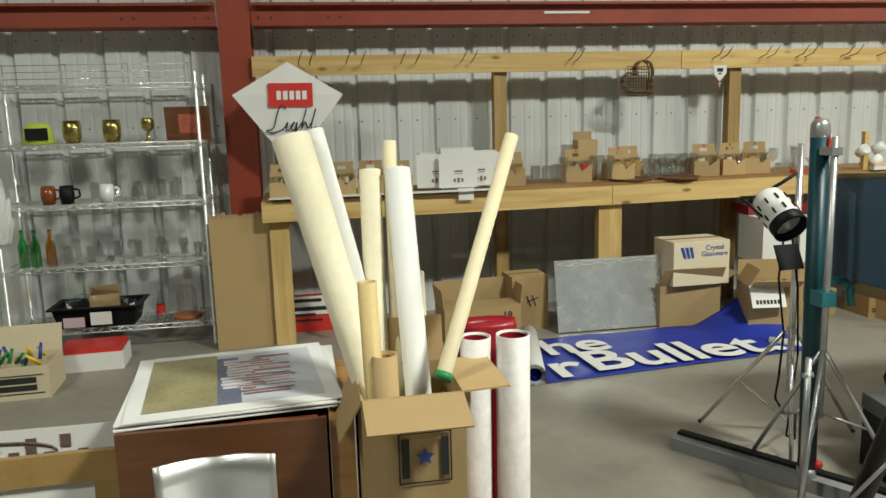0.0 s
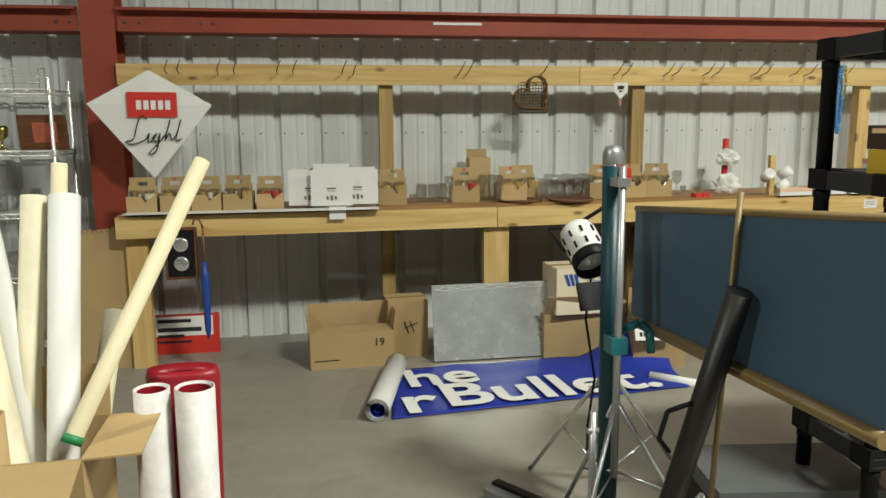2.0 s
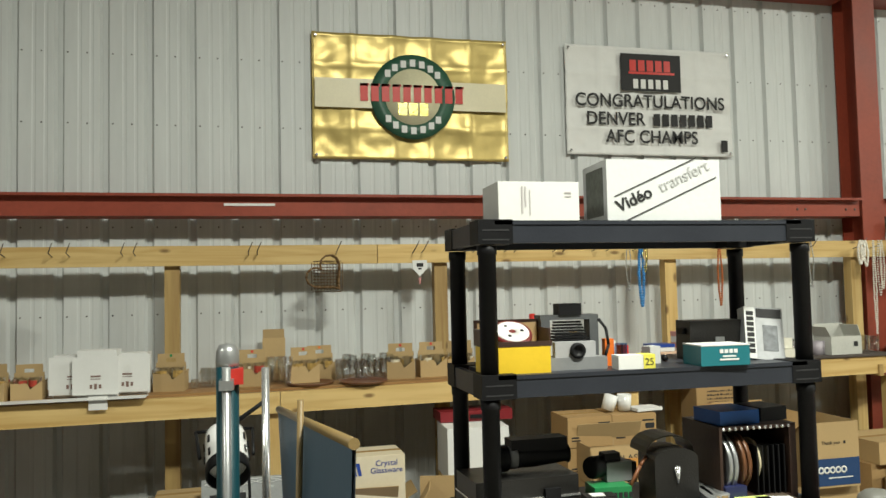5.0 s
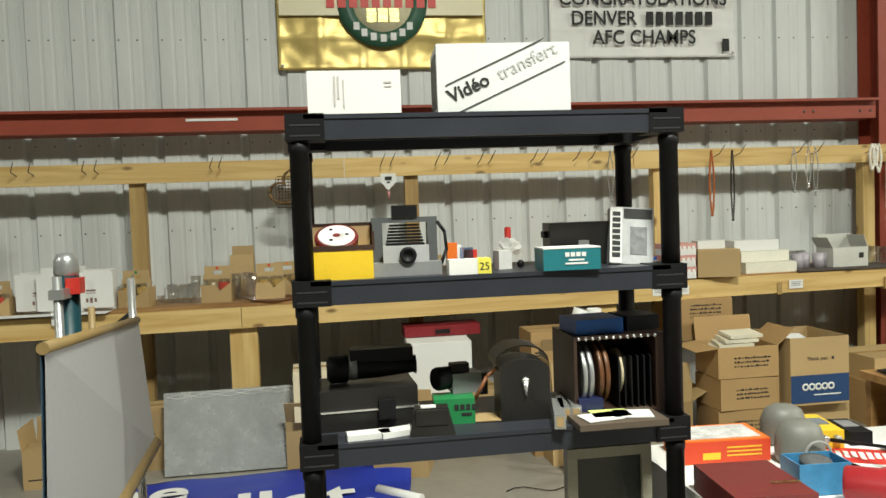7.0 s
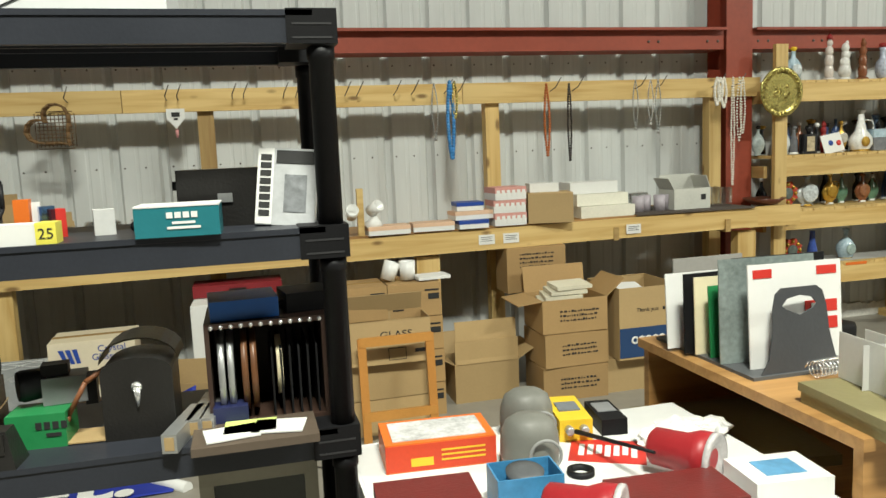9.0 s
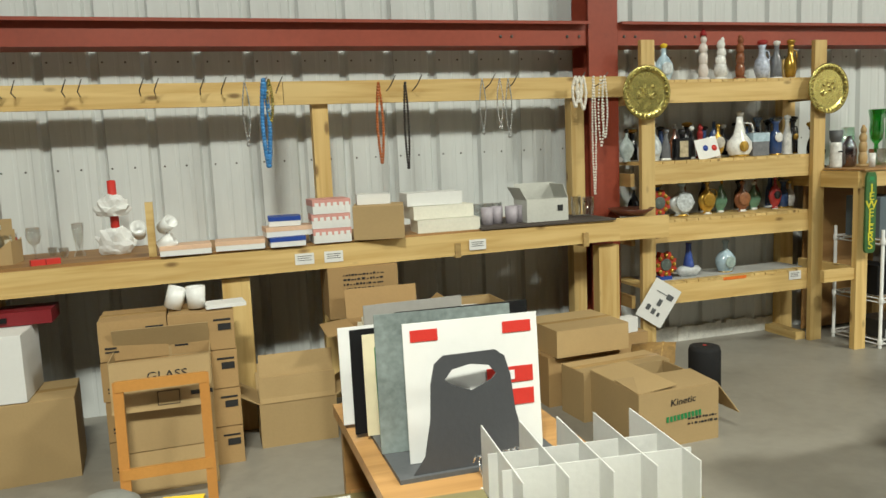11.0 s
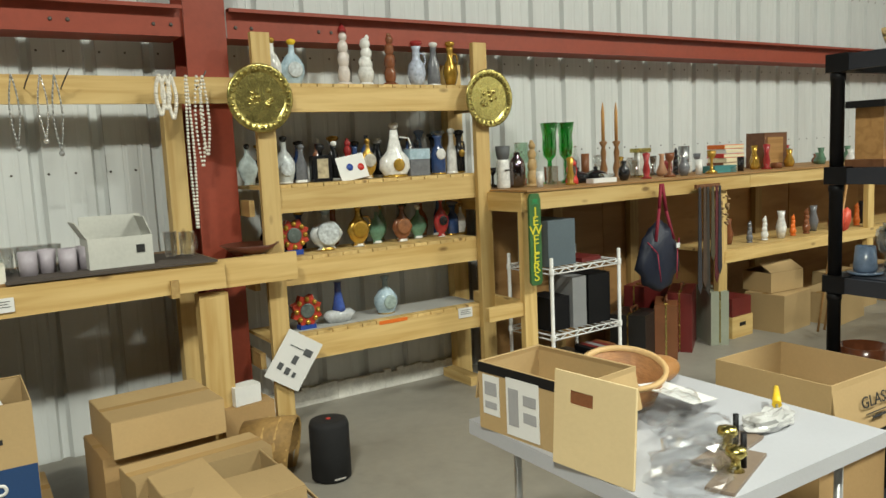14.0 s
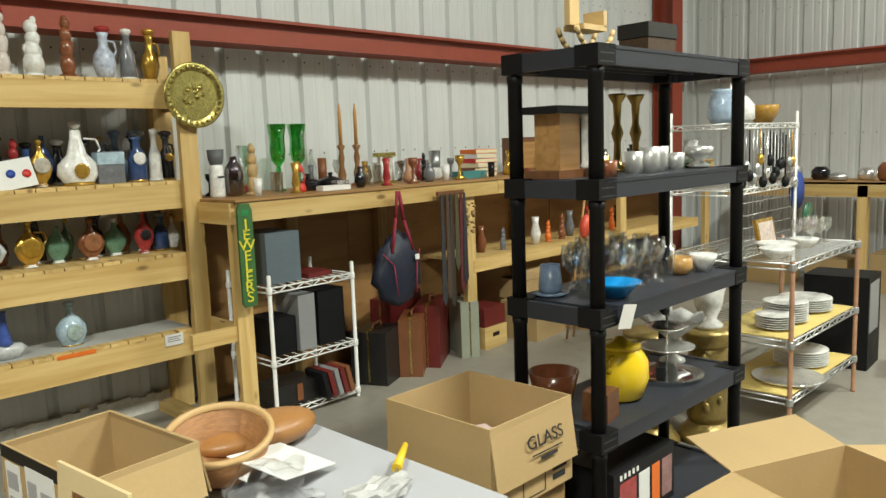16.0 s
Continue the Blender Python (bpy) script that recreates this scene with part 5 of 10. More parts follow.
sc = thing("screen_tube", pose(2.29, 2.86, 0), "teal projection screen tube standing on tripod feet", "projection screen")
b = bm_new()
rod(b, (0, -0.01, 0.10), (0, 0.02, 1.46), 0.036, seg=20)
part("tube", b, mat("dark_teal_enamel", (0.005, 0.045, 0.058), 0.42, var=0.2), sc)
b = bm_new()
rod(b, (0.0, -0.07, 0.34), (0.0, -0.07, 1.46), 0.0135, seg=14)
part("stand_pole", b, GREY_METAL, sc, "round silver stand pole")
part("clamp", block(-0.03, 0.03, -0.09, 0.03, 0.80, 0.86, 0.008, 2), TEAL, sc, "teal cast clamp")
part("clamp", block(-0.022, 0.022, -0.088, 0.02, 1.39, 1.42, 0.006, 2), GREY_METAL, sc)
b = bm_new()
lathe(b, [(0.036, 1.455), (0.038, 1.47), (0.036, 1.505), (0.026, 1.525), (0.0, 1.53)], 18, pose(0, 0.02, 0))
part("cap", b, GREY_METAL, sc)
b = bm_new()
lathe(b, [(0.03, 0.03), (0.038, 0.05), (0.038, 0.10)], 18, pose(0, -0.01, 0))
part("foot_cap", b, GREY_METAL, sc)
b = bm_new()
ball(b, (0.03, -0.04, 0.12), 0.02)
part("red_knob", b, RED, sc)
part("red_band", block(0.008, 0.05, -0.025, 0.03, 1.40, 1.45, 0.004), RED, sc)
b = bm_new()
path_rod(b, [(0.05, 0.02, 0.86), (0.11, 0.0, 0.89), (0.145, -0.01, 0.86), (0.15, -0.02, 0.78)], 0.016, 10)
part("lever", b, TEAL, sc, "curved teal carrying lever")
for k in range(3):
    a = math.radians(-15 + k * 120)
    b = bm_new()
    rod(b, (0, -0.07, 0.63), (0.36 * math.cos(a), -0.07 + 0.36 * math.sin(a), 0.012), 0.009, seg=8)
    leg = part("leg", b, GREY_METAL, sc)
    b = bm_new()
    rod(b, (0, -0.07, 0.36), (0.2 * math.cos(a), -0.07 + 0.2 * math.sin(a), 0.287), 0.005, seg=6)
    part("brace", b, GREY_METAL, leg)
    b = bm_new()
    ball(b, (0.36 * math.cos(a), -0.07 + 0.36 * math.sin(a), 0.014), 0.014)
    part("rubber_foot", b, BLACK, leg)

lt = thing("spot_lamp_stand", pose(2.41, 3.17, 0), "white theatre spot lamp on a chrome tripod stand", "lamp stand")
b = bm_new()
rod(b, (0, 0, 0.30), (0, 0, 1.42), 0.016, 0.014, 12)
part("pole", b, CHROME, lt)
for ax, ay in ((-0.20, 0.42), (0.45, 0.14), (-0.12, -0.22)):
    b = bm_new()
    rod(b, (0, 0, 0.62), (ax, ay, 0.01), 0.010, seg=8)
    part("leg", b, CHROME, lt)
    b = bm_new()
    rod(b, (0, 0, 0.16), (ax * 0.55, ay * 0.55, 0.285), 0.006, seg=6)
    part("brace", b, CHROME, lt)
    b = bm_new()
    ball(b, (ax, ay, 0.012), 0.012)
    part("rubber_foot", b, BLACK, lt)
hm = pose(-0.135, -0.06, 1.135) @ look((0, 0, 0), (0.09, -0.86, -0.60)) @ pose(0, 0, 0, 180, 0, 0)
b = bm_new()
lathe(b, [(0.02, -0.115), (0.05, -0.105), (0.068, -0.085), (0.072, -0.06), (0.072, 0.06), (0.070, 0.065)], 24, hm)
head = part("lamp_head", b, WHITE, lt, "white enamelled lamp body")
b = bm_new()
for k in range(10):
    a = 2 * math.pi * k / 10
    for zz in (-0.03, 0.03):
        bx(b, 0.073, 0.077, -0.004, 0.004, zz - 0.015, zz + 0.015, hm @ pose(0, 0, 0, 0, 0, math.degrees(a)))
part("vent_slots", b, BLACK, head)
b = bm_new()
lathe(b, [(0.074, 0.06), (0.075, 0.105), (0.068, 0.108), (0.064, 0.06)], 24, hm, close=False)
part("front_ring", b, BLACK, head)
b = bm_new()
lathe(b, [(0.066, 0.085), (0.03, 0.095), (0.0, 0.098)], 20, hm, close=False)
part("lens", b, GLASS, head)
b = bm_new()
path_rod(b, [hm @ Vector((0.09, 0, 0.02)), hm @ Vector((0.10, 0.02, -0.13)), hm @ Vector((-0.10, 0.02, -0.13)), hm @ Vector((-0.09, 0, 0.02))], 0.006, 6)
rod(b, hm @ Vector((0, 0.02, -0.13)), (0, 0, 1.30), 0.008)
part("yoke", b, BLACK, lt)
part("barn_door", block(-0.06, 0.06, 0.0, 0.11, -0.002, 0.002, 0.001), BLACK, lt, m=hm @ pose(0, 0.075, 0.12, 60, 0, 0))
b = bm_new()
path_rod(b, [(-0.10, -0.06, 1.05), (-0.13, -0.08, 0.85), (-0.08, -0.06, 0.6), (-0.12, -0.10, 0.42), (-0.10, -0.05, 0.30), (-0.02, 0, 0.2)], 0.005, 6)
part("cable", b, BLACK, lt)
b = bm_new()
path_rod(b, [(-0.06, -0.05, 1.05), (-0.05, -0.10, 0.8), (-0.02, -0.08, 0.5), (-0.07, -0.1, 0.14), (0.0, -0.06, 0.10), (0.04, 0, 0.2)], 0.005, 6)
part("cable", b, BLACK, lt)
fb = thing("screen_case", pose(1.97, 3.36, 0, 0, 0, -55), "long grey metal case with black lid strip on the floor", "case")
part("body", block(0, 0.92, -0.055, 0.055, 0, 0.06, 0.01, 2), GREY, fb)
part("lid_strip", block(0, 0.92, 0.0, 0.04, 0.06, 0.075, 0.004), BLACK, fb)

# blue and grey standing screen, with pole, black tube and hard cases
bs = thing("projection_screen", pose(0, 0, 0), "standing screen with blue front and grey back between brown rails", "projection screen")
SCR_L, SCR_R = (Vector((2.475, 3.10, 0.84)), Vector((2.455, 3.04, 1.285))), (Vector((2.56, 1.82, 0.86)), Vector((2.578, 1.83, 1.385)))


def quad_panel(a, b, c, d, off, material, label):
    bm = bm_new()
    nrm = (b - a).cross(d - a).normalized()
    vs = [bm.verts.new(p + nrm * off) for p in (a, b, c, d)]
    bm.faces.new(vs)
    thicken(bm, (0, 0.002, 0))
    return part("screen_face", bm, material, bs, label)


quad_panel(SCR_L[0], SCR_R[0], SCR_R[1], SCR_L[1], 0.004, mat("blue_screen", (0.055, 0.11, 0.17), 0.55, var=0.06, scale=1.5), "slate blue screen cloth")
quad_panel(SCR_L[0], SCR_R[0], SCR_R[1], SCR_L[1], -0.004, mat("grey_screen", (0.33, 0.33, 0.34), 0.6, var=0.06, scale=1.5), "grey screen cloth")
for k in (0, 1):
    b = bm_new()
    rod(b, SCR_L[k], SCR_R[k], 0.012 if k else 0.024, seg=14)
    part("rail", b, mat("bronze_rail", (0.22, 0.15, 0.06), 0.45, var=0.2), bs, "brown metal rail")
b = bm_new()
rod(b, (2.47, 2.44, 0.30), (2.50, 2.40, 1.40), 0.009, seg=10)
part("pole", b, bpy.data.materials["bronze_rail"], bs)
for ax, ay in ((2.15, 2.55), (2.65, 2.55), (2.42, 2.10)):
    b = bm_new()
    rod(b, (2.42, 2.40, 0.45), (ax, ay, 0.008), 0.008, seg=8)
    part("leg", b, GREY_METAL, bs)
bt_ = thing("black_tube", pose(2.36, 2.51, 0), "long black padded tube leaning on the screen", "tube")
b = bm_new()
rod(b, (-0.02, 0.10, 0.03), (0.10, -0.20, 1.12), 0.039, seg=18)
part("tube", b, BLACK_LEATHER, bt_)
b = bm_new()
path_rod(b, [(0.0, 0.0, 0.55), (-0.06, -0.05, 0.62), (-0.05, -0.08, 0.72), (0.02, -0.1, 0.75)], 0.008, 6)
part("strap", b, BLACK, bt_)
so = bm_new()
rod(so, (0, 0, 0), (0.0, 0, 0.62), 0.014, 0.012, 10)
rod(so, (-0.02, 0, 0.55), (0.02, 0, 0.55), 0.012, seg=8)
solid("stand_pole", so, GREY_METAL, pose(2.18, 2.72, 0), "short silver stand pole upright on the floor", "pole")
for hx, hy, hz, w, d, h, lb in ((3.0, 2.05, 0.0, 0.62, 0.40, 0.34, "black hard equipment case with silver edging"),):
    hc = thing("hard_case", pose(2.92, 2.78, hz, 0, 0, -8), lb, "case")
    part("body", block(-0.28, 0.30, -0.2, 0.2, 0, 0.26, 0.02, 2), BLACK_PLASTIC, hc)
    part("lid", block(-0.285, 0.305, -0.205, 0.205, 0.262, 0.33, 0.02, 2), DARKGREY, hc)
    for px in (-0.15, 0.15):
        part("latch", block(px - 0.03, px + 0.03, -0.215, -0.2, 0.22, 0.30, 0.004), CHROME, hc)
    part("handle", block(-0.06, 0.06, -0.225, -0.205, 0.17, 0.20, 0.006), BLACK, hc)

# paper tape stuck on the girt
tp_ = thing("paper_label", pose(2.14, 5.995, 2.322), "torn white paper label stuck on the red girt", "label")
part("strip", block(0, 0.36, -0.0015, 0.0045, 0, 0.018, 0.0005), WHITE_PAPER, tp_)


# ---- the second bay: shelf of cameras ----
def box_thing(name, m, w, d, h, material, label, category="box", group="", bevel=0.004):
    t = thing(name, m, label, category, group)
    part("body", block(-w / 2, w / 2, -d / 2, d / 2, 0, h, bevel), material, t)
    return t


S3, S2, S4, STOP = 1.437, 0.99, 0.54, 1.886
wb = box_thing("white_carton", pose(3.20, 2.49, STOP, 0, 0, -1), 0.25, 0.17, 0.115, WHITE_PAPER, "plain white carton on the top shelf")
bars(wb, face(0.0, -0.0855, 0.06), [(-0.055, -0.05, -0.04, 0.04), (-0.045, -0.04, -0.02, 0.04), (-0.03, -0.027, -0.045, 0.03), (0.08, 0.1, 0.02, 0.025), (0.08, 0.1, 0.01, 0.013)], mat("pale_print", (0.45, 0.42, 0.42), 0.7))
vb = box_thing("video_carton", pose(3.62, 2.52, STOP, 0, 0, -3), 0.375, 0.20, 0.19, mat("pale_grey_card", (0.66, 0.67, 0.67), 0.5, var=0.06), "pale grey video transfer carton on the top shelf")
lettering("Vidéo", 0.052, vb, face(-0.10, -0.1012, 0.066, 24), BLACK_INK, depth=0.0008, bold=0.02)
lettering("transfert", 0.052, vb, face(0.065, -0.1012, 0.138, 24), mat("grey_print", (0.45, 0.45, 0.45), 0.6), depth=0.0008)
for k in (0.045, -0.045):
    bars(vb, face(0.0, -0.1012, 0.103 + k, 24), [(-0.18, 0.19 if k < 0 else 0.12, -0.0015, 0.0015)], BLACK_INK)
part("side_print", block(-0.1895, -0.1878, -0.07, 0.07, 0.02, 0.17, 0), mat("dark_print", (0.16, 0.17, 0.15), 0.6, var=0.6, scale=24), vb, "dark printed pictures")

yk = thing("film_box", pose(3.13, 2.50, S3, 0, 0, -2), "bright yellow projector box with dark lid open", "box")
part("body", block(-0.095, 0.105, -0.06, 0.06, 0, 0.078, 0.003), YELLOW, yk)
LID_BROWN = mat("brown_box_lid", (0.05, 0.025, 0.018), 0.45)
for a in ((-0.10, 0.11, 0.055, 0.061, 0.079, 0.155), (-0.10, -0.095, -0.05, 0.055, 0.079, 0.13), (0.105, 0.11, -0.05, 0.055, 0.079, 0.13), (-0.10, 0.11, -0.061, -0.055, 0.079, 0.094)):
    part("lid_wall", block(*a, 0.001), LID_BROWN, yk)
part("lining", block(-0.09, 0.10, 0.0535, 0.0548, 0.085, 0.145, 0), CARD_IN, yk, "tan card lining")
b = bm_new()
lathe(b, [(0.052, 0), (0.052, 0.008), (0.048, 0.010), (0.012, 0.010), (0.012, 0.006), (0.0, 0.006)], 28, pose(0.005, 0.0, 0.115, 32, 0, 0))
reel = part("film_reel", b, WHITE, yk, "white film reel")
b = bm_new()
lathe(b, [(0.060, -0.02), (0.062, 0.0), (0.060, 0.006), (0.0525, 0.007)], 28, pose(0.005, 0.0, 0.115, 32, 0, 0))
part("reel_case", b, MAROON, yk)
for k in range(3):
    b = bm_new()
    lathe(b, [(0.006, 0.0104), (0.0, 0.0106)], 10, pose(0.005, 0.0, 0.115, 32, 0, 0) @ pose(0.03 * math.cos(k * 2.1), 0.03 * math.sin(k * 2.1), 0), close=False)
    part("reel_hole", b, BLACK, reel)

pol = thing("instant_camera", pose(3.33, 2.52, S3, 0, 0, -2), "grey folding instant camera with bellows opened", "camera")
part("base", block(-0.10, 0.10, -0.05, 0.03, 0, 0.038, 0.012, 2), GREY, pol)
part("front_plate", block(-0.065, 0.065, -0.045, -0.02, 0.038, 0.085, 0.006, 2), mat("silver_plastic", (0.42, 0.42, 0.43), 0.35), pol)
b = bm_new()
lathe(b, [(0.024, 0), (0.024, 0.012), (0.016, 0.014), (0.012, 0.006), (0.0, 0.006)], 20, pose(0.005, -0.045, 0.058, 90, 0, 0))
part("lens", b, BLACK, pol)
bl = bm_new()
for k in range(7):
    z0 = 0.085 + k * 0.009
    bx(bl, -0.055 + k * 0.002, 0.055 - k * 0.002, -0.02 + k * 0.006, 0.035, z0, z0 + 0.006)
part("bellows", bl, BLACK, pol)
for px in (-0.092, 0.066):
    part("side_arm", block(px, px + 0.028, 0.0, 0.05, 0.038, 0.15, 0.006), DARKGREY, pol)
part("top_housing", block(-0.095, 0.095, 0.0, 0.06, 0.15, 0.165, 0.005), DARKGREY, pol)
part("viewfinder", block(-0.035, 0.038, -0.005, 0.05, 0.165, 0.20, 0.005), BLACK, pol)
b = bm_new()
path_rod(b, [(0.095, 0.0, 0.15), (0.115, -0.01, 0.12), (0.118, -0.02, 0.07), (0.10, -0.03, 0.03)], 0.005, 6)
part("strap", b, BLACK, pol)

fb25 = box_thing("film_carton", pose(3.50, 2.44, S3, 0, 0, -1), 0.118, 0.05, 0.042, WHITE_PAPER, "white and yellow film carton on the shelf")
part("end_panel", block(0.022, 0.06, -0.0265, 0.0255, 0.0005, 0.0428, 0), mat("film_yellow", (0.75, 0.68, 0.10), 0.5), fb25)
lettering("25", 0.03, fb25, face(0.041, -0.0268, 0.02), BLACK_INK, depth=0.0006)
for i, (mm, px) in enumerate(((ORANGE, 3.47), (WHITE_PAPER, 3.485), (BLUE_GLASS, 3.515), (RED, 3.53))):
    box_thing("film_packet", pose(px, 2.55 + 0.02 * (i % 2), S3, 0, 0, 10 * i), 0.03, 0.025, 0.085 - 0.008 * i, mm, "small coloured film packet on the shelf", "packet", "film packets")
sb = box_thing("bulb_carton", pose(3.625, 2.56, S3, 0, 0, 12), 0.042, 0.042, 0.055, mat("light_card", (0.55, 0.55, 0.54), 0.6), "small light grey bulb carton on the shelf")
b = bm_new()
ball(b, (0, 0, 0.012), 0.012)
solid("lens_cap", b, BLACK, pose(3.685, 2.58, S3), "small black lens cap on the shelf", "lens cap")
jd = box_thing("teal_carton", pose(3.79, 2.45, S3, 0, 0, -2), 0.165, 0.11, 0.06, TEAL, "flat teal printed carton with pale lid on the shelf")
part("lid_top", block(-0.083, 0.083, -0.056, 0.056, 0.0605, 0.064, 0.001), WHITE_PAPER, jd)
bars(jd, face(0.01, -0.0555, 0.03), [(-0.03 + i * 0.016, -0.018 + i * 0.016, 0.008, 0.02) for i in range(4)] + [(-0.02, 0.025, -0.004, 0.001), (-0.03, 0.035, -0.014, -0.009)], WHITE_PAPER)
bc = box_thing("camera_case", pose(3.88, 2.62, S3, 0, 0, -3), 0.20, 0.10, 0.13, BLACK_LEATHER, "black square leather camera case on the shelf", "case", bevel=0.01)
part("clasp", block(-0.012, 0.02, -0.055, -0.05, 0.055, 0.075, 0.002), GREY_METAL, bc)
part("side_knob", block(-0.112, -0.1, -0.02, 0.02, 0.085, 0.105, 0.004), BLACK, bc)
mg = thing("device_carton", pose(4.005, 2.50, S3, -14, 5, -10), "grey printed device carton leaning on the shelf", "box")
part("body", block(-0.065, 0.065, 0, 0.05, 0, 0.175, 0.003), mat("grey_photo", (0.45, 0.46, 0.47), 0.35, var=0.3, scale=10), mg)
part("spine_panel", block(-0.0655, -0.03, -0.0015, 0, 0.002, 0.174, 0), WHITE_PAPER, mg)
bars(mg, face(-0.047, -0.002, 0.09), [(-0.012, 0.012, -0.07 + i * 0.018, -0.057 + i * 0.018) for i in range(8)], BLACK_INK)
part("picture", block(-0.005, 0.045, -0.0015, 0, 0.03, 0.115, 0), mat("device_print", (0.2, 0.21, 0.22), 0.4, var=0.6, scale=30), mg)
part("header", block(-0.025, 0.06, -0.0015, 0, 0.14, 0.17, 0), BLACK_INK, mg)

# lower tier
cc = thing("camera_bag", pose(3.18, 2.63, S2, 0, 0, 3), "black glossy camcorder case lying shut on the shelf", "case")
part("lower_shell", block(-0.17, 0.17, -0.10, 0.10, 0.0, 0.055, 0.018, 3), BLACK_LEATHER, cc)
part("upper_shell", block(-0.168, 0.168, -0.098, 0.098, 0.06, 0.118, 0.02, 3), BLACK_LEATHER, cc)
part("piping", block(-0.172, 0.172, -0.103, 0.103, 0.055, 0.06, 0.002), CHROME, cc, "bright metal seam")
part("latch", block(0.05, 0.10, -0.115, -0.10, 0.03, 0.085, 0.005), BLACK, cc)
cm = thing("camcorder", pose(3.22, 2.64, S2 + 0.119, 0, 0, 2), "black video camera lying on its case", "camera")
b = bm_new()
lathe(b, [(0.03, -0.13), (0.042, -0.12), (0.042, -0.07), (0.034, -0.065), (0.034, 0.02), (0.025, 0.13), (0.03, 0.14)], 18, pose(0, 0, 0.042, 0, 90, 0))
part("barrel", b, BLACK_PLASTIC, cm)
part("body", block(-0.06, 0.13, -0.025, 0.04, 0.06, 0.10, 0.008), BLACK_PLASTIC, cm)
b = bm_new()
lathe(b, [(0.036, -0.068), (0.037, -0.04)], 18, pose(0, 0, 0.042, 0, 90, 0))
part("grip_ring", b, GREY, cm)
for px, py, rz in ((3.20, 2.45, 4), (3.29, 2.46, 16)):
    box_thing("booklet", pose(px, py, S2, 0, 0, rz), 0.12, 0.05, 0.016, WHITE_PAPER, "white folded instruction booklet on the shelf", "booklet", "booklets")
pc = thing("pouch", pose(3.38, 2.45, S2, 0, 0, -4), "small black leather camera pouch on the shelf", "pouch")
b = bm_new()
bx(b, -0.065, 0.065, -0.04, 0.04, 0, 0.075)
for v in b.verts:
    if v.co.z > 0.05:
        v.co.x *= 0.72
        v.co.y *= 0.6
soft(b, 0.014, 3)
part("body", b, BLACK_LEATHER, pc)
part("flap", block(-0.045, 0.045, -0.036, -0.028, 0.03, 0.072, 0.004), BLACK_LEATHER, pc)
part("tag", block(-0.03, 0.012, -0.02, 0.01, 0.0755, 0.078, 0), WHITE_PAPER, pc)
gr = box_thing("green_carton", pose(3.46, 2.56, S2, 0, 0, -4), 0.12, 0.09, 0.075, GREEN, "bright green film carton with side flap open")
bars(gr, face(0.02, -0.0455, 0.05), [(-0.02 + i * 0.017, -0.008 + i * 0.017, -0.008, 0.008) for i in range(4)] + [(0.0, 0.03, -0.025, -0.017)], BLACK_INK)
part("flap", block(0, 0.08, -0.045, 0.045, 0, 0.003, 0), CARD, gr, m=pose(0.06, 0, 0.003))
fc = thing("flash_camera", pose(3.46, 2.60, S2 + 0.076, 0, 0, 5), "black and grey cine camera on a green carton", "camera")
b = bm_new()
lathe(b, [(0.032, 0), (0.036, 0.01), (0.034, 0.05), (0.02, 0.06)], 16, pose(-0.05, -0.01, 0.045, 0, 90, 18))
part("lens_hood", b, BLACK, fc)
part("body", block(0.0, 0.09, -0.03, 0.04, 0, 0.06, 0.006), GREY, fc)
part("viewfinder", block(0.0, 0.055, -0.02, 0.02, 0.062, 0.088, 0.004), BLACK, fc)
part("grip", block(0.085, 0.11, -0.025, 0.02, -0.01, 0.055, 0.005), BLACK, fc)
bn = thing("binocular_case", pose(3.67, 2.56, S2, 0, 0, -2), "black leather arch-topped case with silver clasp", "case")
b = bm_new()
arch = [(-0.074, 0.0), (0.074, 0.0), (0.074, 0.15)] + [(0.074 * math.cos(math.pi * k / 10), 0.15 + 0.032 * math.sin(math.pi * k / 10)) for k in range(1, 10)] + [(-0.074, 0.15)]
fr_ = [b.verts.new((x, -0.06, z)) for x, z in arch]
bk_ = [b.verts.new((x, 0.06, z)) for x, z in arch]
b.faces.new(fr_)
b.faces.new(bk_[::-1])
for i in range(len(arch)):
    b.faces.new((fr_[i], fr_[(i + 1) % len(arch)], bk_[(i + 1) % len(arch)], bk_[i]))
soft(b, 0.004)
part("body", b, BLACK_LEATHER, bn)
lid = bm_new()
for k in range(10):
    a0, a1 = math.pi * k / 10, math.pi * (k + 1) / 10
    f = lid.faces.new([lid.verts.new((0.083 * math.cos(a), yy, 0.165 + 0.052 * math.sin(a))) for a, yy in ((a0, -0.02), (a1, -0.02), (a1, 0.10), (a0, 0.10))])
bmesh.ops.remove_doubles(lid, verts=lid.verts[:], dist=0.0005)
thicken(lid, (0, 0, -0.004))
part("lid", lid, mat("olive_leather", (0.05, 0.045, 0.03), 0.4, var=0.3), bn, "raised domed lid")
b = bm_new()
lathe(b, [(0.010, 0), (0.012, 0.004), (0.0, 0.006)], 10, pose(0, -0.062, 0.118, 90, 0, 0))
rod(b, (0, -0.064, 0.115), (0.0, -0.066, 0.075), 0.009, 0.003)
part("clasp", b, CHROME, bn)
b = bm_new()
path_rod(b, [(-0.074, 0, 0.15), (-0.11, -0.03, 0.13), (-0.15, -0.03, 0.06), (-0.17, -0.02, 0.01)], 0.006, 6)
part("strap", b, TAN, bn)
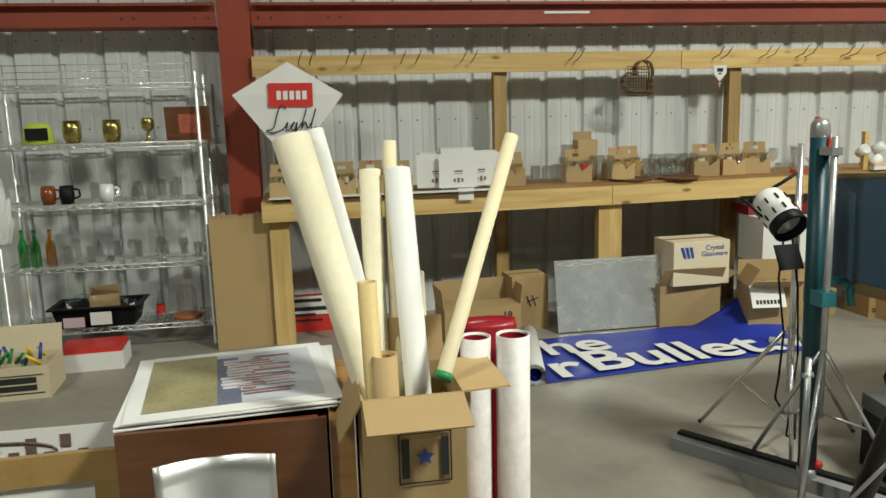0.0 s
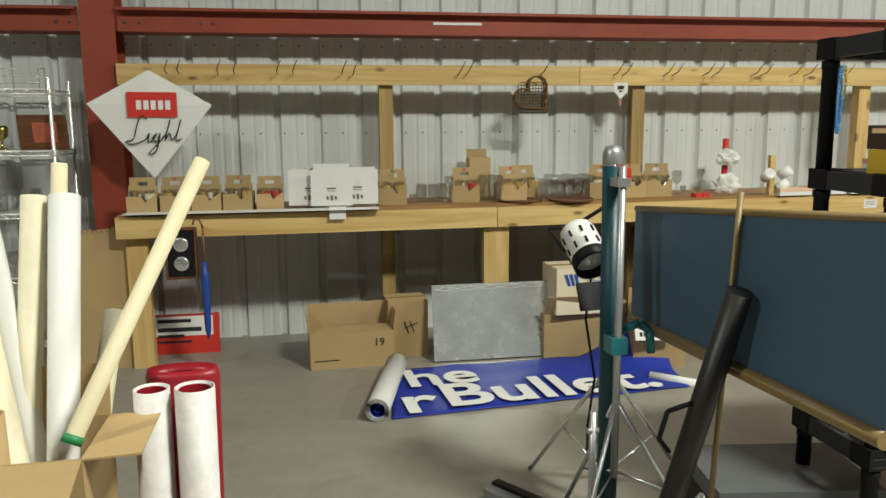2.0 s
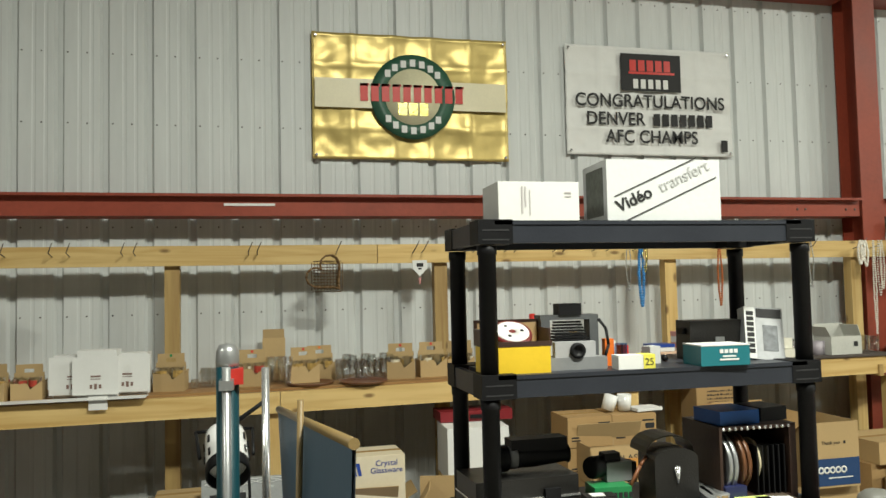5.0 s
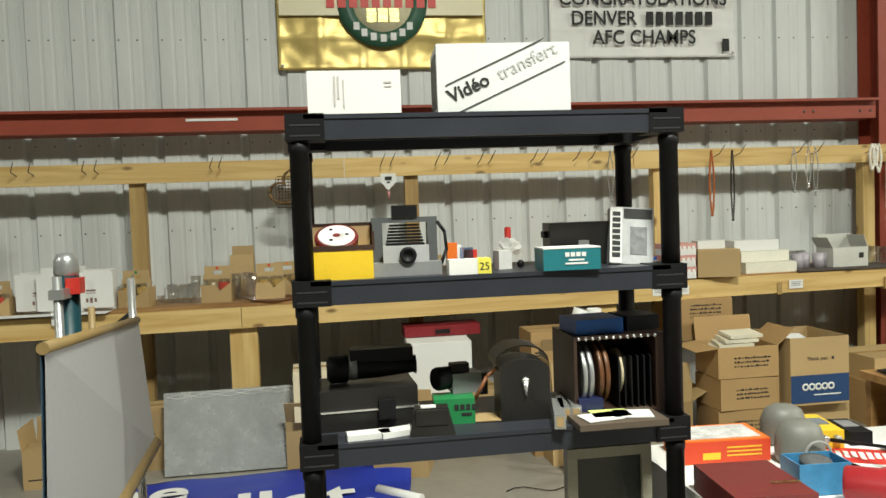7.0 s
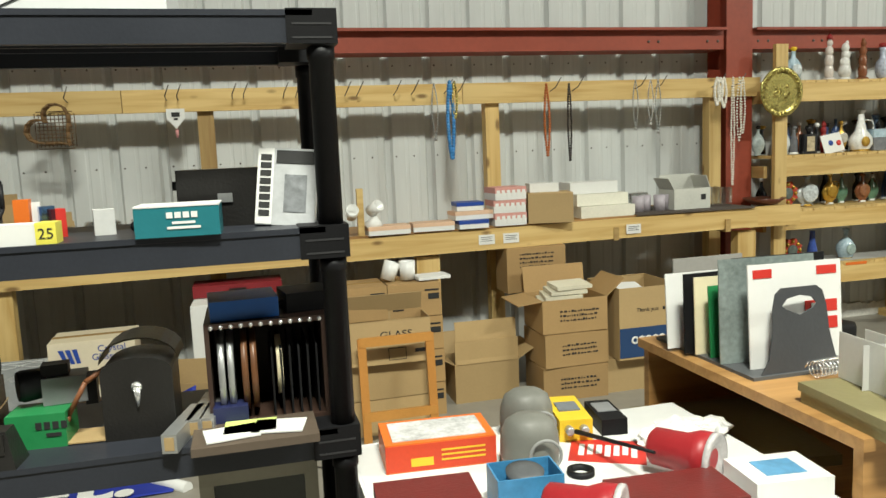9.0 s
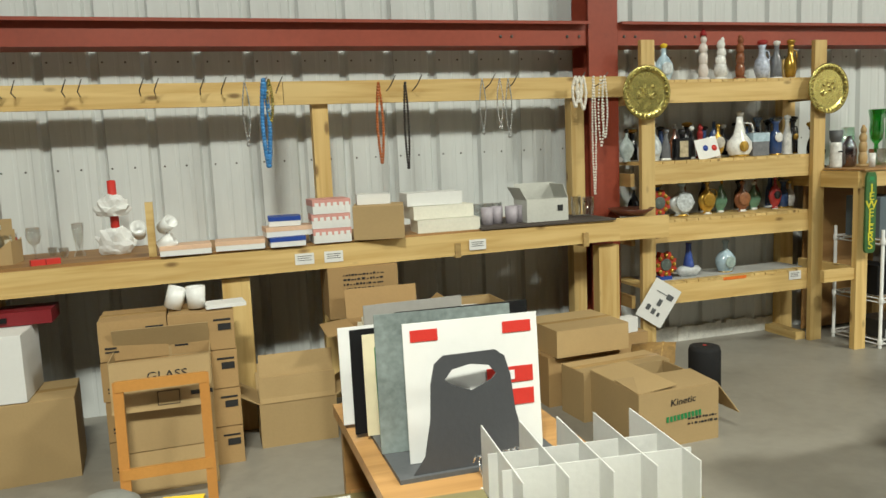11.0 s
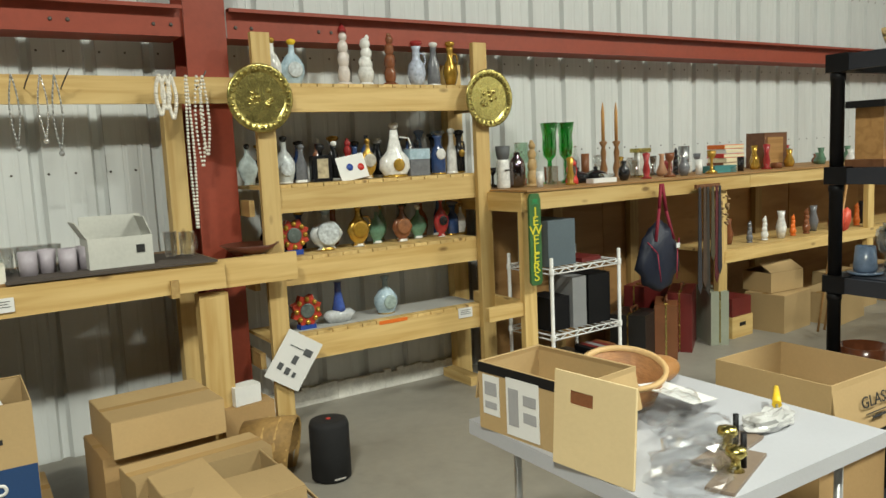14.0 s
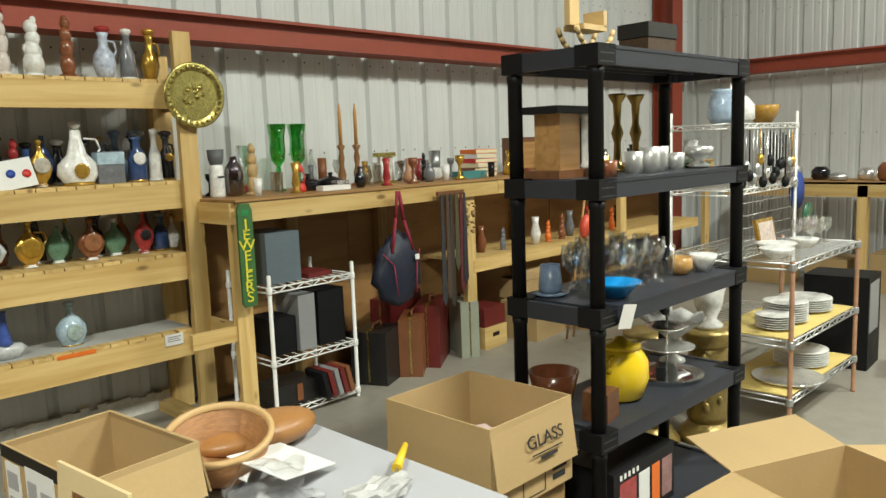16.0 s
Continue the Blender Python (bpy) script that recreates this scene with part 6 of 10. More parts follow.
for px, py, rz in ((3.765, 2.50, -14), (3.80, 2.58, -10), (3.825, 2.58, -8)):
    st_ = thing("metal_channel", pose(px, py, S2, 0, 0, rz), "short aluminium channel with wooden core on the shelf", "channel", "metal channels")
    part("channel", block(-0.016, 0.016, -0.12, 0.08, 0, 0.04, 0.003), GREY_METAL, st_)
    part("core", block(-0.010, 0.010, -0.121, -0.11, 0.006, 0.034, 0), CARD, st_, "brown core")
rl = thing("reel_cabinet", pose(3.955, 2.60, S2), "brown open cabinet holding film reels on edge", "cabinet")
for a in ((-0.14, 0.14, -0.11, 0.11, 0.0, 0.012), (-0.14, 0.14, -0.11, 0.11, 0.228, 0.24), (-0.14, -0.13, -0.11, 0.11, 0.012, 0.228), (0.115, 0.14, -0.11, 0.11, 0.012, 0.228), (-0.13, 0.115, 0.10, 0.11, 0.012, 0.228)):
    part("panel", block(*a, 0.002), mat("dark_brown_vinyl", (0.045, 0.025, 0.018), 0.45), rl)
for k in range(12):
    b = bm_new()
    ball(b, (-0.125 + k * 0.0215, -0.112, 0.232), 0.006, 6)
    part("index_stud", b, CHROME, rl)
for k in range(6):
    part("slot", block(0.0 + k * 0.02, 0.004 + k * 0.02, -0.10, 0.09, 0.014, 0.17, 0), BLACK, rl)
for px, mm, rr in ((-0.115, GREY_METAL, 0.098), (-0.095, GREY_METAL, 0.098), (-0.065, WALNUT, 0.098), (-0.045, WALNUT, 0.096), (0.012, CREAM, 0.07)):
    b = bm_new()
    lathe(b, [(rr, 0), (rr, 0.013), (rr - 0.012, 0.014), (0.0, 0.010)], 28, pose(px, -0.025, 0.115, 0, 90, 0))
    solid("film_reel", b, mm, pose(3.955, 2.60, S2), "round film reel standing in the cabinet", "reel", "film reels")
bb_ = box_thing("blue_carton", pose(3.90, 2.58, S2 + 0.241, 0, 0, 4), 0.15, 0.14, 0.045, mat("bright_blue_card", (0.015, 0.11, 0.42), 0.4, var=0.1), "flat bright blue carton on the reel cabinet")
bd = thing("power_adapter", pose(4.045, 2.60, S2 + 0.241, 0, 0, 8), "black power adapter with cable on the cabinet", "adapter")
part("body", block(-0.055, 0.055, -0.06, 0.06, 0, 0.045, 0.012, 2), BLACK_PLASTIC, bd)
b = bm_new()
path_rod(b, [(-0.055, 0, 0.02), (-0.10, -0.05, 0.005), (-0.13, -0.02, 0.02), (-0.11, 0.03, 0.04)], 0.003, 6)
part("cable", b, BLACK, bd)
ty = thing("slide_tray", pose(3.90, 2.40, S2 - 0.002), "shallow dark tray of leaflets at the shelf front", "tray")
part("tray", block(-0.12, 0.14, -0.06, 0.09, 0.0025, 0.02, 0.003), mat("brown_tray", (0.10, 0.075, 0.055), 0.5), ty)
for px, py, rz, mm in ((3.86, 2.40, 8, WHITE_PAPER), (3.96, 2.41, -12, WHITE_PAPER), (3.90, 2.43, -3, mat("lime_paper", (0.55, 0.65, 0.2), 0.7))):
    box_thing("leaflet", pose(px, py, S2 + 0.020, 0, 0, rz), 0.11, 0.08, 0.003, mm, "printed leaflet lying in a shallow tray", "leaflet", "leaflets", 0)
nv = box_thing("slide_box", pose(3.86, 2.50, S2 + 0.019), 0.075, 0.05, 0.035, mat("navy", (0.02, 0.025, 0.08), 0.4), "small navy slide box on the shelf")
# things on the tier below and behind
mf = thing("slide_screen", pose(3.92, 2.47, S4, 0, 0, 0), "grey framed dark viewing screen standing under the shelf", "screen")
for a in ((-0.14, 0.12, 0, 0.04, 0.33, 0.36), (-0.14, -0.11, 0, 0.04, 0.0, 0.33), (0.09, 0.12, 0, 0.04, 0.0, 0.33), (-0.11, 0.09, 0, 0.04, 0, 0.03)):
    part("frame", block(*a, 0.006, 2), mat("khaki_plastic", (0.33, 0.31, 0.24), 0.45), mf)
part("glass", block(-0.11, 0.09, 0.015, 0.02, 0.03, 0.33, 0), mat("dark_screen", (0.02, 0.025, 0.02), 0.12), mf)

# necklaces on the rail
def necklace(x, z0, ln, material, label, r=0.008, wdt=0.022, n=34, y=5.815):
    t = thing("necklace", pose(x, y, z0), label, "necklace", "necklaces on nails")
    k = 0
    for sgn in (-1, 1):
        for i in range(n):
            u = i / n
            b = bm_new()
            dx = sgn * wdt * math.sin(math.pi * min(1, u * 1.02)) * 0.9 + sgn * 0.002
            ball(b, (dx, rng.uniform(-0.003, 0.003), -ln * u), r * rng.uniform(0.75, 1.15), 6)
            if k == 0:
                proto = mesh_of("bead", b, material)
            else:
                b.free()
            ob = new("bead", proto)
            ob.parent = t
            ob.location = (0, 0, 0) if k == 0 else (dx - 0 + sgn * 0.0, rng.uniform(-0.003, 0.003), -ln * u)
            if k == 0:
                ob.location = (0, 0, 0)
            k += 1
    return t


def chain(x, z0, ln, material, label, r=0.004, wdt=0.02, y=5.82):
    t = thing("necklace", pose(x, y, z0), label, "necklace", "necklaces on nails")
    b = bm_new()
    pts = [(-wdt * math.sin(math.pi * u), 0, -ln * u) for u in [k / 16 for k in range(17)]]
    path_rod(b, pts, r, 5)
    path_rod(b, [(-p[0], p[1] - 0.004, p[2]) for p in pts], r, 5)
    part("chain", b, material, t)
    b = bm_new()
    ball(b, (0, 0, -ln - 0.012), 0.014, 8)
    part("pendant", b, material, t)
    return t


BEAD_BLUE = mat("turquoise", (0.05, 0.22, 0.50), 0.25, rand=0.2)
necklace(5.31, 2.03, 0.52, BEAD_BLUE, "long turquoise bead necklace hung on a nail", 0.013, 0.02, 26)
necklace(5.34, 2.03, 0.25, BRASS, "short gold bead necklace hung on a nail", 0.009, 0.015, 20)
chain(5.20, 2.03, 0.36, GREY_METAL, "thin silver chain hung on a nail")
necklace(6.00, 2.0, 0.50, mat("amber_beads", (0.42, 0.12, 0.03), 0.3, rand=0.2), "amber bead necklace hung on a nail", 0.011, 0.018, 28)
necklace(6.17, 2.0, 0.54, mat("dark_beads", (0.025, 0.02, 0.018), 0.3), "black bead necklace hung on a nail", 0.009, 0.012, 32)
chain(6.68, 2.02, 0.33, GREY_METAL, "silver chain necklace hung on a nail")
chain(6.80, 2.02, 0.30, CHROME, "silver chain necklace hung on a nail")
chain(6.86, 2.02, 0.36, GREY_METAL, "thin silver chain hung on a nail")
PEARL = mat("pearl", (0.74, 0.70, 0.62), 0.22, coat=0.5)
for px, ln in ((7.34, 0.20), (7.37, 0.17), (7.40, 0.22), (7.53, 0.48), (7.56, 0.42)):
    necklace(px, 2.02, ln, PEARL, "white pearl necklace looped over a nail", 0.010, 0.02, 22)
necklace(7.475, 2.02, 0.80, PEARL, "very long pearl strand hung on a nail", 0.008, 0.012, 44)

# bench top, second half
sw = thing("christmas_candle", pose(4.42, 5.90, zb(4.4)), "red candle with white ribbon bow on the bench", "candle")
b = bm_new()
lathe(b, [(0.024, 0), (0.024, 0.42), (0.0, 0.425)], 16)
part("candle", b, RED, sw)
crumple("white_bow", pose(4.42, 5.86, zb(4.4)), 0.10, 0.06, 0.14, WHITE_PAPER, "white ribbon bow at the candle's foot", "ribbon", 4, "white bows")
bw = crumple("white_bow", pose(4.42, 5.86, zb(4.4) + 0.22), 0.09, 0.05, 0.11, WHITE_PAPER, "white ribbon bow tied round the candle", "ribbon", 6, "white bows")
st_ = thing("mug_post", pose(4.63, 5.60, zb(4.6)), "pale wooden post with white mugs hung on it", "post")
part("post", block(-0.02, 0.02, -0.02, 0.02, 0, 0.30, 0.003), PINE, st_)
for k, (dx, dz) in enumerate(((-0.06, 0.13), (0.06, 0.15), (0.04, 0.05))):
    turned("white_mug", [(0.036, 0), (0.04, 0.09), (0.036, 0.09), (0.033, 0.01), (0.001, 0.01)], WHITE, pose(4.63 + dx, 5.59, zb(4.6) + dz, 60, 0, 40 * k), "white printed mug hung on a wooden post", "mug", "white mugs")
for px, py in ((4.05, 5.62), (4.12, 5.64)):
    box_thing("red_packet", pose(px, py, zb(4) + 0.001, 0, 0, 20), 0.07, 0.05, 0.03, RED, "small red packet on the bench", "packet", "red packets")


def slide_file(x, y, z, rz, material, label, w=0.27, d=0.16, h=0.055):
    t = thing("slide_box", pose(x, y, z, 0, 0, rz), label, "box", "slide boxes")
    part("tray", block(-w / 2, w / 2, -d / 2, d / 2, 0, h * 0.55, 0.003), WHITE_PAPER, t)
    part("lid", block(-w / 2 - 0.002, w / 2 + 0.002, -d / 2 - 0.002, d / 2 + 0.002, h * 0.55, h, 0.003), material, t)
    return t


PEACH = mat("peach_card", (0.70, 0.47, 0.32), 0.6)
slide_file(4.80, 5.62, zb(4.8), 3, PEACH, "peach and white slide box on the bench")
slide_file(5.10, 5.64, zb(5.1), -2, PEACH, "peach and white slide box on the bench")
slide_file(5.36, 5.62, zb(5.3), 1, BLUE, "blue and white slide box on the bench", 0.20)
slide_file(5.38, 5.66, zb(5.3) + 0.056, 4, PEACH, "peach and white slide box on the bench", 0.28)
slide_file(5.36, 5.68, zb(5.3) + 0.113, -3, BLUE, "blue and white slide box on the bench", 0.18)
RED_CARD = mat("red_white_card", (0.62, 0.30, 0.26), 0.6)
for k in range(3):
    t = slide_file(5.62, 5.66, zb(5.6) + k * 0.085, (1, -2, 3)[k], RED_CARD, "red and white bulb carton stacked on the bench", 0.22, 0.2, 0.083)
    bars(t, face(0, -0.1025, 0.04), [(-0.10 + i * 0.036, -0.077 + i * 0.036, -0.025, 0.025) for i in range(6)], WHITE_PAPER)
carton(5.92, 5.64, zb(5.9), 0.30, 0.24, 0.20, -14, "brown carton with bent flaps on the bench", None, tape=False)
box_thing("white_envelope_box", pose(5.90, 5.70, zb(5.9) + 0.201, 0, 0, -8), 0.20, 0.14, 0.06, WHITE_PAPER, "white envelope box lying on a brown carton")
for k, (px, py, w) in enumerate(((6.36, 5.72, 0.40), (6.34, 5.78, 0.40), (6.30, 5.82, 0.36))):
    box_thing("long_white_box", pose(px, py, zb(6.3) + k * 0.082, 0, 0, (-2, 3, 0)[k]), w, 0.2, 0.08, mat("ivory_card", (0.72, 0.70, 0.60), 0.6) if k < 2 else WHITE_PAPER, "long ivory card box stacked on the bench", "box", "ivory boxes")
for k in range(5):
    turned("tin_cup", [(0.038, 0), (0.042, 0.12), (0.039, 0.12), (0.036, 0.01), (0.001, 0.01)], mat("lilac_tin", (0.42, 0.38, 0.42), 0.35, var=0.2), pose(6.66 + 0.085 * k, 5.76 + 0.05 * (k % 2), zb(6.7)), "lilac printed tin cup on the bench", "cup", "tin cups")
for k in range(4):
    glassware("tumbler", 6.58 + 0.07 * k, 5.92, zb(6.6), "behind the tin cups", 1.0)
gb_ = carton(7.06, 5.80, zb(7.0), 0.30, 0.20, 0.155, 2, "grey-white carton of glasses with flaps up", [("b", 90), ("r", 70), ("l", 120)], mat("grey_card", (0.55, 0.55, 0.50), 0.6))
bars(gb_, face(0.09, -0.102, 0.09), [(-0.02, 0.02, -0.02, 0.02)], BLACK_INK)
part("mat", block(6.55, 7.49, 5.57, 6.12, zb(6.5) + 0.003 - 0.004, zb(7.5) + 0.004, 0.002), mat("dark_felt", (0.075, 0.06, 0.05), 0.85, var=0.2), thing("dark_mat", pose(0, 0, 0), "dark brown felt mat on the bench end", "mat"))
glassware("mug", 7.40, 5.78, zb(7.4) + 0.012, "on the dark mat")
glassware("tumbler", 7.32, 5.8, zb(7.4) + 0.012, "on the dark mat")
turned("wooden_bowl", [(0.09, 0), (0.16, 0.05), (0.155, 0.05), (0.085, 0.01), (0.001, 0.01)], mat("dark_bowl", (0.10, 0.03, 0.015), 0.35), pose(7.74, 5.80, 1.072), "dark wooden bowl on the end board", "bowl")
for px in (4.30, 5.45, 5.62, 6.52):
    pcard = thing("price_card", pose(px, 5.535 + px * 0.006, 0.955), "white handwritten price card pinned to the bench", "card", "price cards")
    part("card", block(-0.055, 0.055, -0.006, -0.004, 0, 0.065, 0), WHITE_PAPER, pcard)
    bars(pcard, face(0, -0.0065, 0.035), [(-0.04, 0.04, 0.012, 0.015), (-0.04, 0.03, 0.0, 0.003), (-0.04, 0.04, -0.012, -0.009)], BLACK_INK)

# cartons on the floor under the bench
CARDB = mat("kraft_dark", (0.37, 0.235, 0.10), 0.75, var=0.12, scale=4, fine=90, rand=0.1)


def scrawl(t, m, seed, n=3, wdt=0.12):
    r = random.Random(seed)
    rows = []
    for k in range(n):
        x = -wdt
        while x < wdt:
            a = r.uniform(0.006, 0.02)
            rows.append((x, x + a, 0.03 - k * 0.028, 0.03 - k * 0.028 + r.uniform(0.006, 0.013)))
            x += a + r.uniform(0.004, 0.012)
    bars(t, m, rows, BLACK_INK, "handwriting", "scrawled black marker")


for cx, n in ((4.53, 4), (4.86, 4)):
    for k in range(n):
        t = carton(cx, 5.28, k * 0.205, 0.32, 0.30, 0.20, rng.uniform(-2, 2), "brown glassware carton in a stack under the bench", None, CARDB)
        bars(t, face(0.10, -0.1515, 0.13), [(-0.04, 0.045, 0.02, 0.03), (-0.02, 0.045, -0.03, 0.005)], BLACK_INK)
        bars(t, face(-0.11, -0.1515, 0.06), [(-0.025, 0.03, 0.0, 0.01), (-0.025, 0.04, -0.018, -0.01)], BLACK_INK)
gl = carton(4.66, 5.02, 0.42, 0.46, 0.24, 0.24, -1, "brown carton lettered GLASS with slanted flap", [("b", 70)], CARD)
part("front_panel", block(-0.225, 0.225, 0, 0.005, 0.002, 0.238, 0.001), CARD, gl, m=pose(0, -0.157, 0.0, -9, 0, 0))
lettering("GLASS", 0.055, gl, face(0.03, -0.1335, 0.16, 0, -9), BLACK_INK, depth=0.0008, sx=1.2)
bars(gl, face(0.03, -0.1392, 0.125, 0, -9), [(-0.08, 0.08, -0.002, 0.002)], BLACK_INK)
bars(gl, face(0.03, -0.1502, 0.055, 0, -9), [(-0.05, 0.05, 0.03, 0.033), (-0.05, 0.05, -0.033, -0.03), (-0.05, -0.047, -0.03, 0.03), (0.047, 0.05, -0.03, 0.03), (0.1, 0.2, 0.0, 0.02)], BLACK_INK)
for k in range(2):
    carton(4.66, 5.04, k * 0.21, 0.45, 0.24, 0.205, 1, "brown glassware carton stacked below another", None, CARD)
box_thing("paper_stack", pose(4.98, 5.22, 0.825, 0, 0, 6), 0.2, 0.14, 0.02, WHITE_PAPER, "stack of white papers on a carton", "paper")
turned("white_mug", [(0.045, 0), (0.05, 0.11), (0.046, 0.11), (0.042, 0.01), (0.001, 0.01)], WHITE, pose(4.84, 5.24, 0.825), "white mug standing on the cartons", "mug", "white mugs")
turned("white_mug", [(0.045, 0), (0.05, 0.11), (0.046, 0.11), (0.042, 0.01), (0.001, 0.01)], WHITE, pose(4.72, 5.26, 0.83, 0, 20, 0), "white mug standing on the cartons", "mug", "white mugs")
ea = thing("small_easel", pose(4.665, 4.72, 0, -6, 0, 0), "orange stained wooden easel frame leaning on cartons", "easel")
for a in ((-0.21, -0.165, 0.0, 0.02, 0, 0.60), (0.165, 0.21, 0.0, 0.02, 0, 0.60)):
    part("stile", block(*a, 0.003), mat("orange_pine", (0.50, 0.22, 0.05), 0.45, var=0.15), ea)
for z0 in (0.555, 0.15):
    part("rail", block(-0.2, 0.2, -0.004, 0.018, z0, z0 + 0.05, 0.003), mat("orange_pine_rail", (0.52, 0.24, 0.055), 0.45, var=0.15), ea)
ob_ = carton(5.33, 5.42, 0, 0.42, 0.30, 0.25, 0, "brown carton with tall upright flap on the floor", [("f", 92), ("l", 150), ("b", 110), ("r", 150)], CARD)
part("front_panel", block(-0.20, 0.20, 0, 0.004, 0, 0.27, 0.001), CARD, ob_, m=pose(0, -0.155, 0.25, -4, 0, 0))
for k in range(3):
    t = carton(5.86, 5.26, k * 0.215, 0.43, 0.34, 0.21, (-2, 2, -1)[k], "brown marker-scrawled carton in a stack", None if k < 2 else [("l", 186), ("r", 140), ("b", 100)], CARDB)
    scrawl(t, face(0.02, -0.172, 0.10), k + 3)
t = carton(5.78, 5.64, 0.62, 0.42, 0.22, 0.30, 1, "brown marker-scrawled carton behind the stack", None, CARDB)
scrawl(t, face(0.0, -0.112, 0.22), 31, 4)
for k in range(4):
    box_thing("white_folder", pose(5.80 + 0.03 * k, 5.25, 0.60 + 0.03 * k, 6, 0, -12 + 5 * k), 0.24, 0.16, 0.022, mat("cream_folder", (0.70, 0.66, 0.52), 0.7), "cream paper folder lying in an open carton", "folder", "folders")
carton(6.35, 5.32, 0.0, 0.53, 0.40, 0.22, 0, "brown carton with pale tag at the stack's foot", None, CARD)
chw = carton(6.35, 5.28, 0.222, 0.43, 0.46, 0.46, 0, "tall open pet-supply carton with blue printed panel", [("b", 245)], CARD)
part("blue_panel", block(-0.213, 0.213, -0.2325, -0.2305, 0.015, 0.205, 0), mat("blue_print", (0.015, 0.05, 0.14), 0.6), chw, "dark blue printed panel")
pr5 = bm_new()
for k in range(5):
    lathe(pr5, [(0.026, 0), (0.026, 0.001), (0.013, 0.001), (0.013, 0.0)], 14, Matrix.Translation((-0.11 + 0.047 * k, 0.0, 0)), close=False)
part("print", pr5, WHITE_PAPER, chw, "rounded white print", face(0.0, -0.2345, 0.125))
bars(chw, face(0.05, -0.2345, 0.07), [(-0.10, 0.10, -0.004, 0.004)], WHITE_PAPER)
lettering("Thank you", 0.036, chw, face(-0.02, -0.2315, 0.315), BLACK_INK, depth=0.0007)
bars(chw, face(0.095, -0.2315, 0.315), [(-0.008, 0.008, -0.01, 0.01)], BLACK_INK)
box_thing("paper_wad", pose(6.36, 5.36, 0.60, 20, 5, 15), 0.22, 0.14, 0.03, WHITE_PAPER, "white paper lying in the open carton", "paper")
carton(7.10, 5.42, 0.312, 0.50, 0.44, 0.165, 3, "shut brown carton with blue stripes on two others", None, CARD)
carton(7.06, 5.44, 0.0, 0.50, 0.40, 0.31, 3, "wide brown carton under another carton", None, CARDB)
carton(7.18, 5.06, 0.0, 0.60, 0.24, 0.29, 5, "wide brown carton on the floor", None, CARD)
thb = carton(7.185, 4.68, 0.0, 0.485, 0.50, 0.30, 1, "open brown carton with handwriting on its side", [("l", 6), ("r", 232), ("f", 3)], CARD)
lettering("Kinetic", 0.05, thb, face(0.02, -0.252, 0.235, 4), BLACK_INK, depth=0.0008, sx=1.1, shear=0.2)
scrawl(thb, face(0.14, -0.252, 0.10), 77, 2, 0.09)
bars(thb, face(0.03, -0.252, 0.15, 4), [(-0.11 + i * 0.022, -0.095 + i * 0.022, -0.012, 0.018) for i in range(10)], GREEN, "print", "green upside-down print")
box_thing("white_packet", pose(7.60, 5.66, 0.292, 0, 0, 10), 0.15, 0.09, 0.10, WHITE_PAPER, "white packet behind the cartons", "packet")
carton(7.60, 5.70, 0.0, 0.28, 0.2, 0.29, 4, "small brown carton by the column", None, CARDB)
lo = thing("round_speaker", pose(7.83, 5.10, 0), "black cylinder loudspeaker standing on the concrete", "speaker")
b = bm_new()
lathe(b, [(0.085, 0), (0.098, 0.01), (0.098, 0.27), (0.09, 0.295), (0.06, 0.30), (0.0, 0.30)], 28)
part("body", b, mat("speaker_cloth", (0.012, 0.012, 0.013), 0.8, var=0.3, fine=300, bump=0.5), lo)
part("badge", block(-0.03, 0.03, -0.1005, -0.098, 0.02, 0.028, 0), CHROME, lo)
b = bm_new()
lathe(b, [(0.012, 0.3), (0.012, 0.303)], 10)
part("red_button", b, RED, lo)
pt = thing("bark_basket", pose(7.49, 5.42, 0.165, 0, 98, -34) @ Matrix.Scale(0.95, 4), "torn woven bark basket tipped on its side", "basket")
b = bm_new()
lathe(b, [(0.11, 0), (0.15, 0.12), (0.17, 0.27), (0.155, 0.27), (0.135, 0.12), (0.09, 0.015), (0.001, 0.015)], 18)
for v in b.verts:
    v.co *= 1 + 0.10 * noise.noise(v.co * 9)
part("shell", b, mat("bark", (0.30, 0.18, 0.06), 0.7, var=0.5, scale=12, fine=50, bump=0.6), pt)
for k in range(3):
    b = bm_new()
    lathe(b, [(0.160, 0.262), (0.172, 0.264), (0.175, 0.274), (0.168, 0.284), (0.158, 0.278), (0.160, 0.262)] if k == 0 else [(0.133 + 0.013 * k, 0.05 + 0.07 * k), (0.140 + 0.013 * k, 0.06 + 0.07 * k), (0.136 + 0.014 * k, 0.072 + 0.07 * k)], 20, close=False)
    part("rim" if k == 0 else "band", b, mat("bark_rim", (0.46, 0.29, 0.10), 0.6, var=0.4, scale=18, bump=0.5) if k == 0 else bpy.data.materials["bark_rim"], pt)
pcd = thing("printed_card", pose(7.93, 5.76, 0.28, 0, 0, -8), "white printed card with pictures pinned at a slant", "card")
part("sheet", block(-0.11, 0.11, 0, 0.002, -0.15, 0.15, 0), WHITE_PAPER, pcd, m=pose(0, 0, 0.16, 0, 33, 0))
bars(pcd, pose(0, 0, 0.16, 0, 33, 0) @ face(0, -0.0015, 0), [(0.03, 0.08, 0.05, 0.09), (-0.01, 0.02, -0.02, 0.03), (-0.07, -0.04, -0.08, -0.04), (-0.02, 0.01, -0.09, -0.05), (0.03, 0.05, -0.09, -0.06), (-0.06, 0.03, 0.07, 0.075)], DARKGREY)

# table of radios and the pine desk
tz = 0.755


def on_cloth(x, y, rz=0, dz=0.0, ry=0, s=0.78):
    return pose(x, y, tz + dz, 0, ry, rz) @ Matrix.Scale(s, 4)


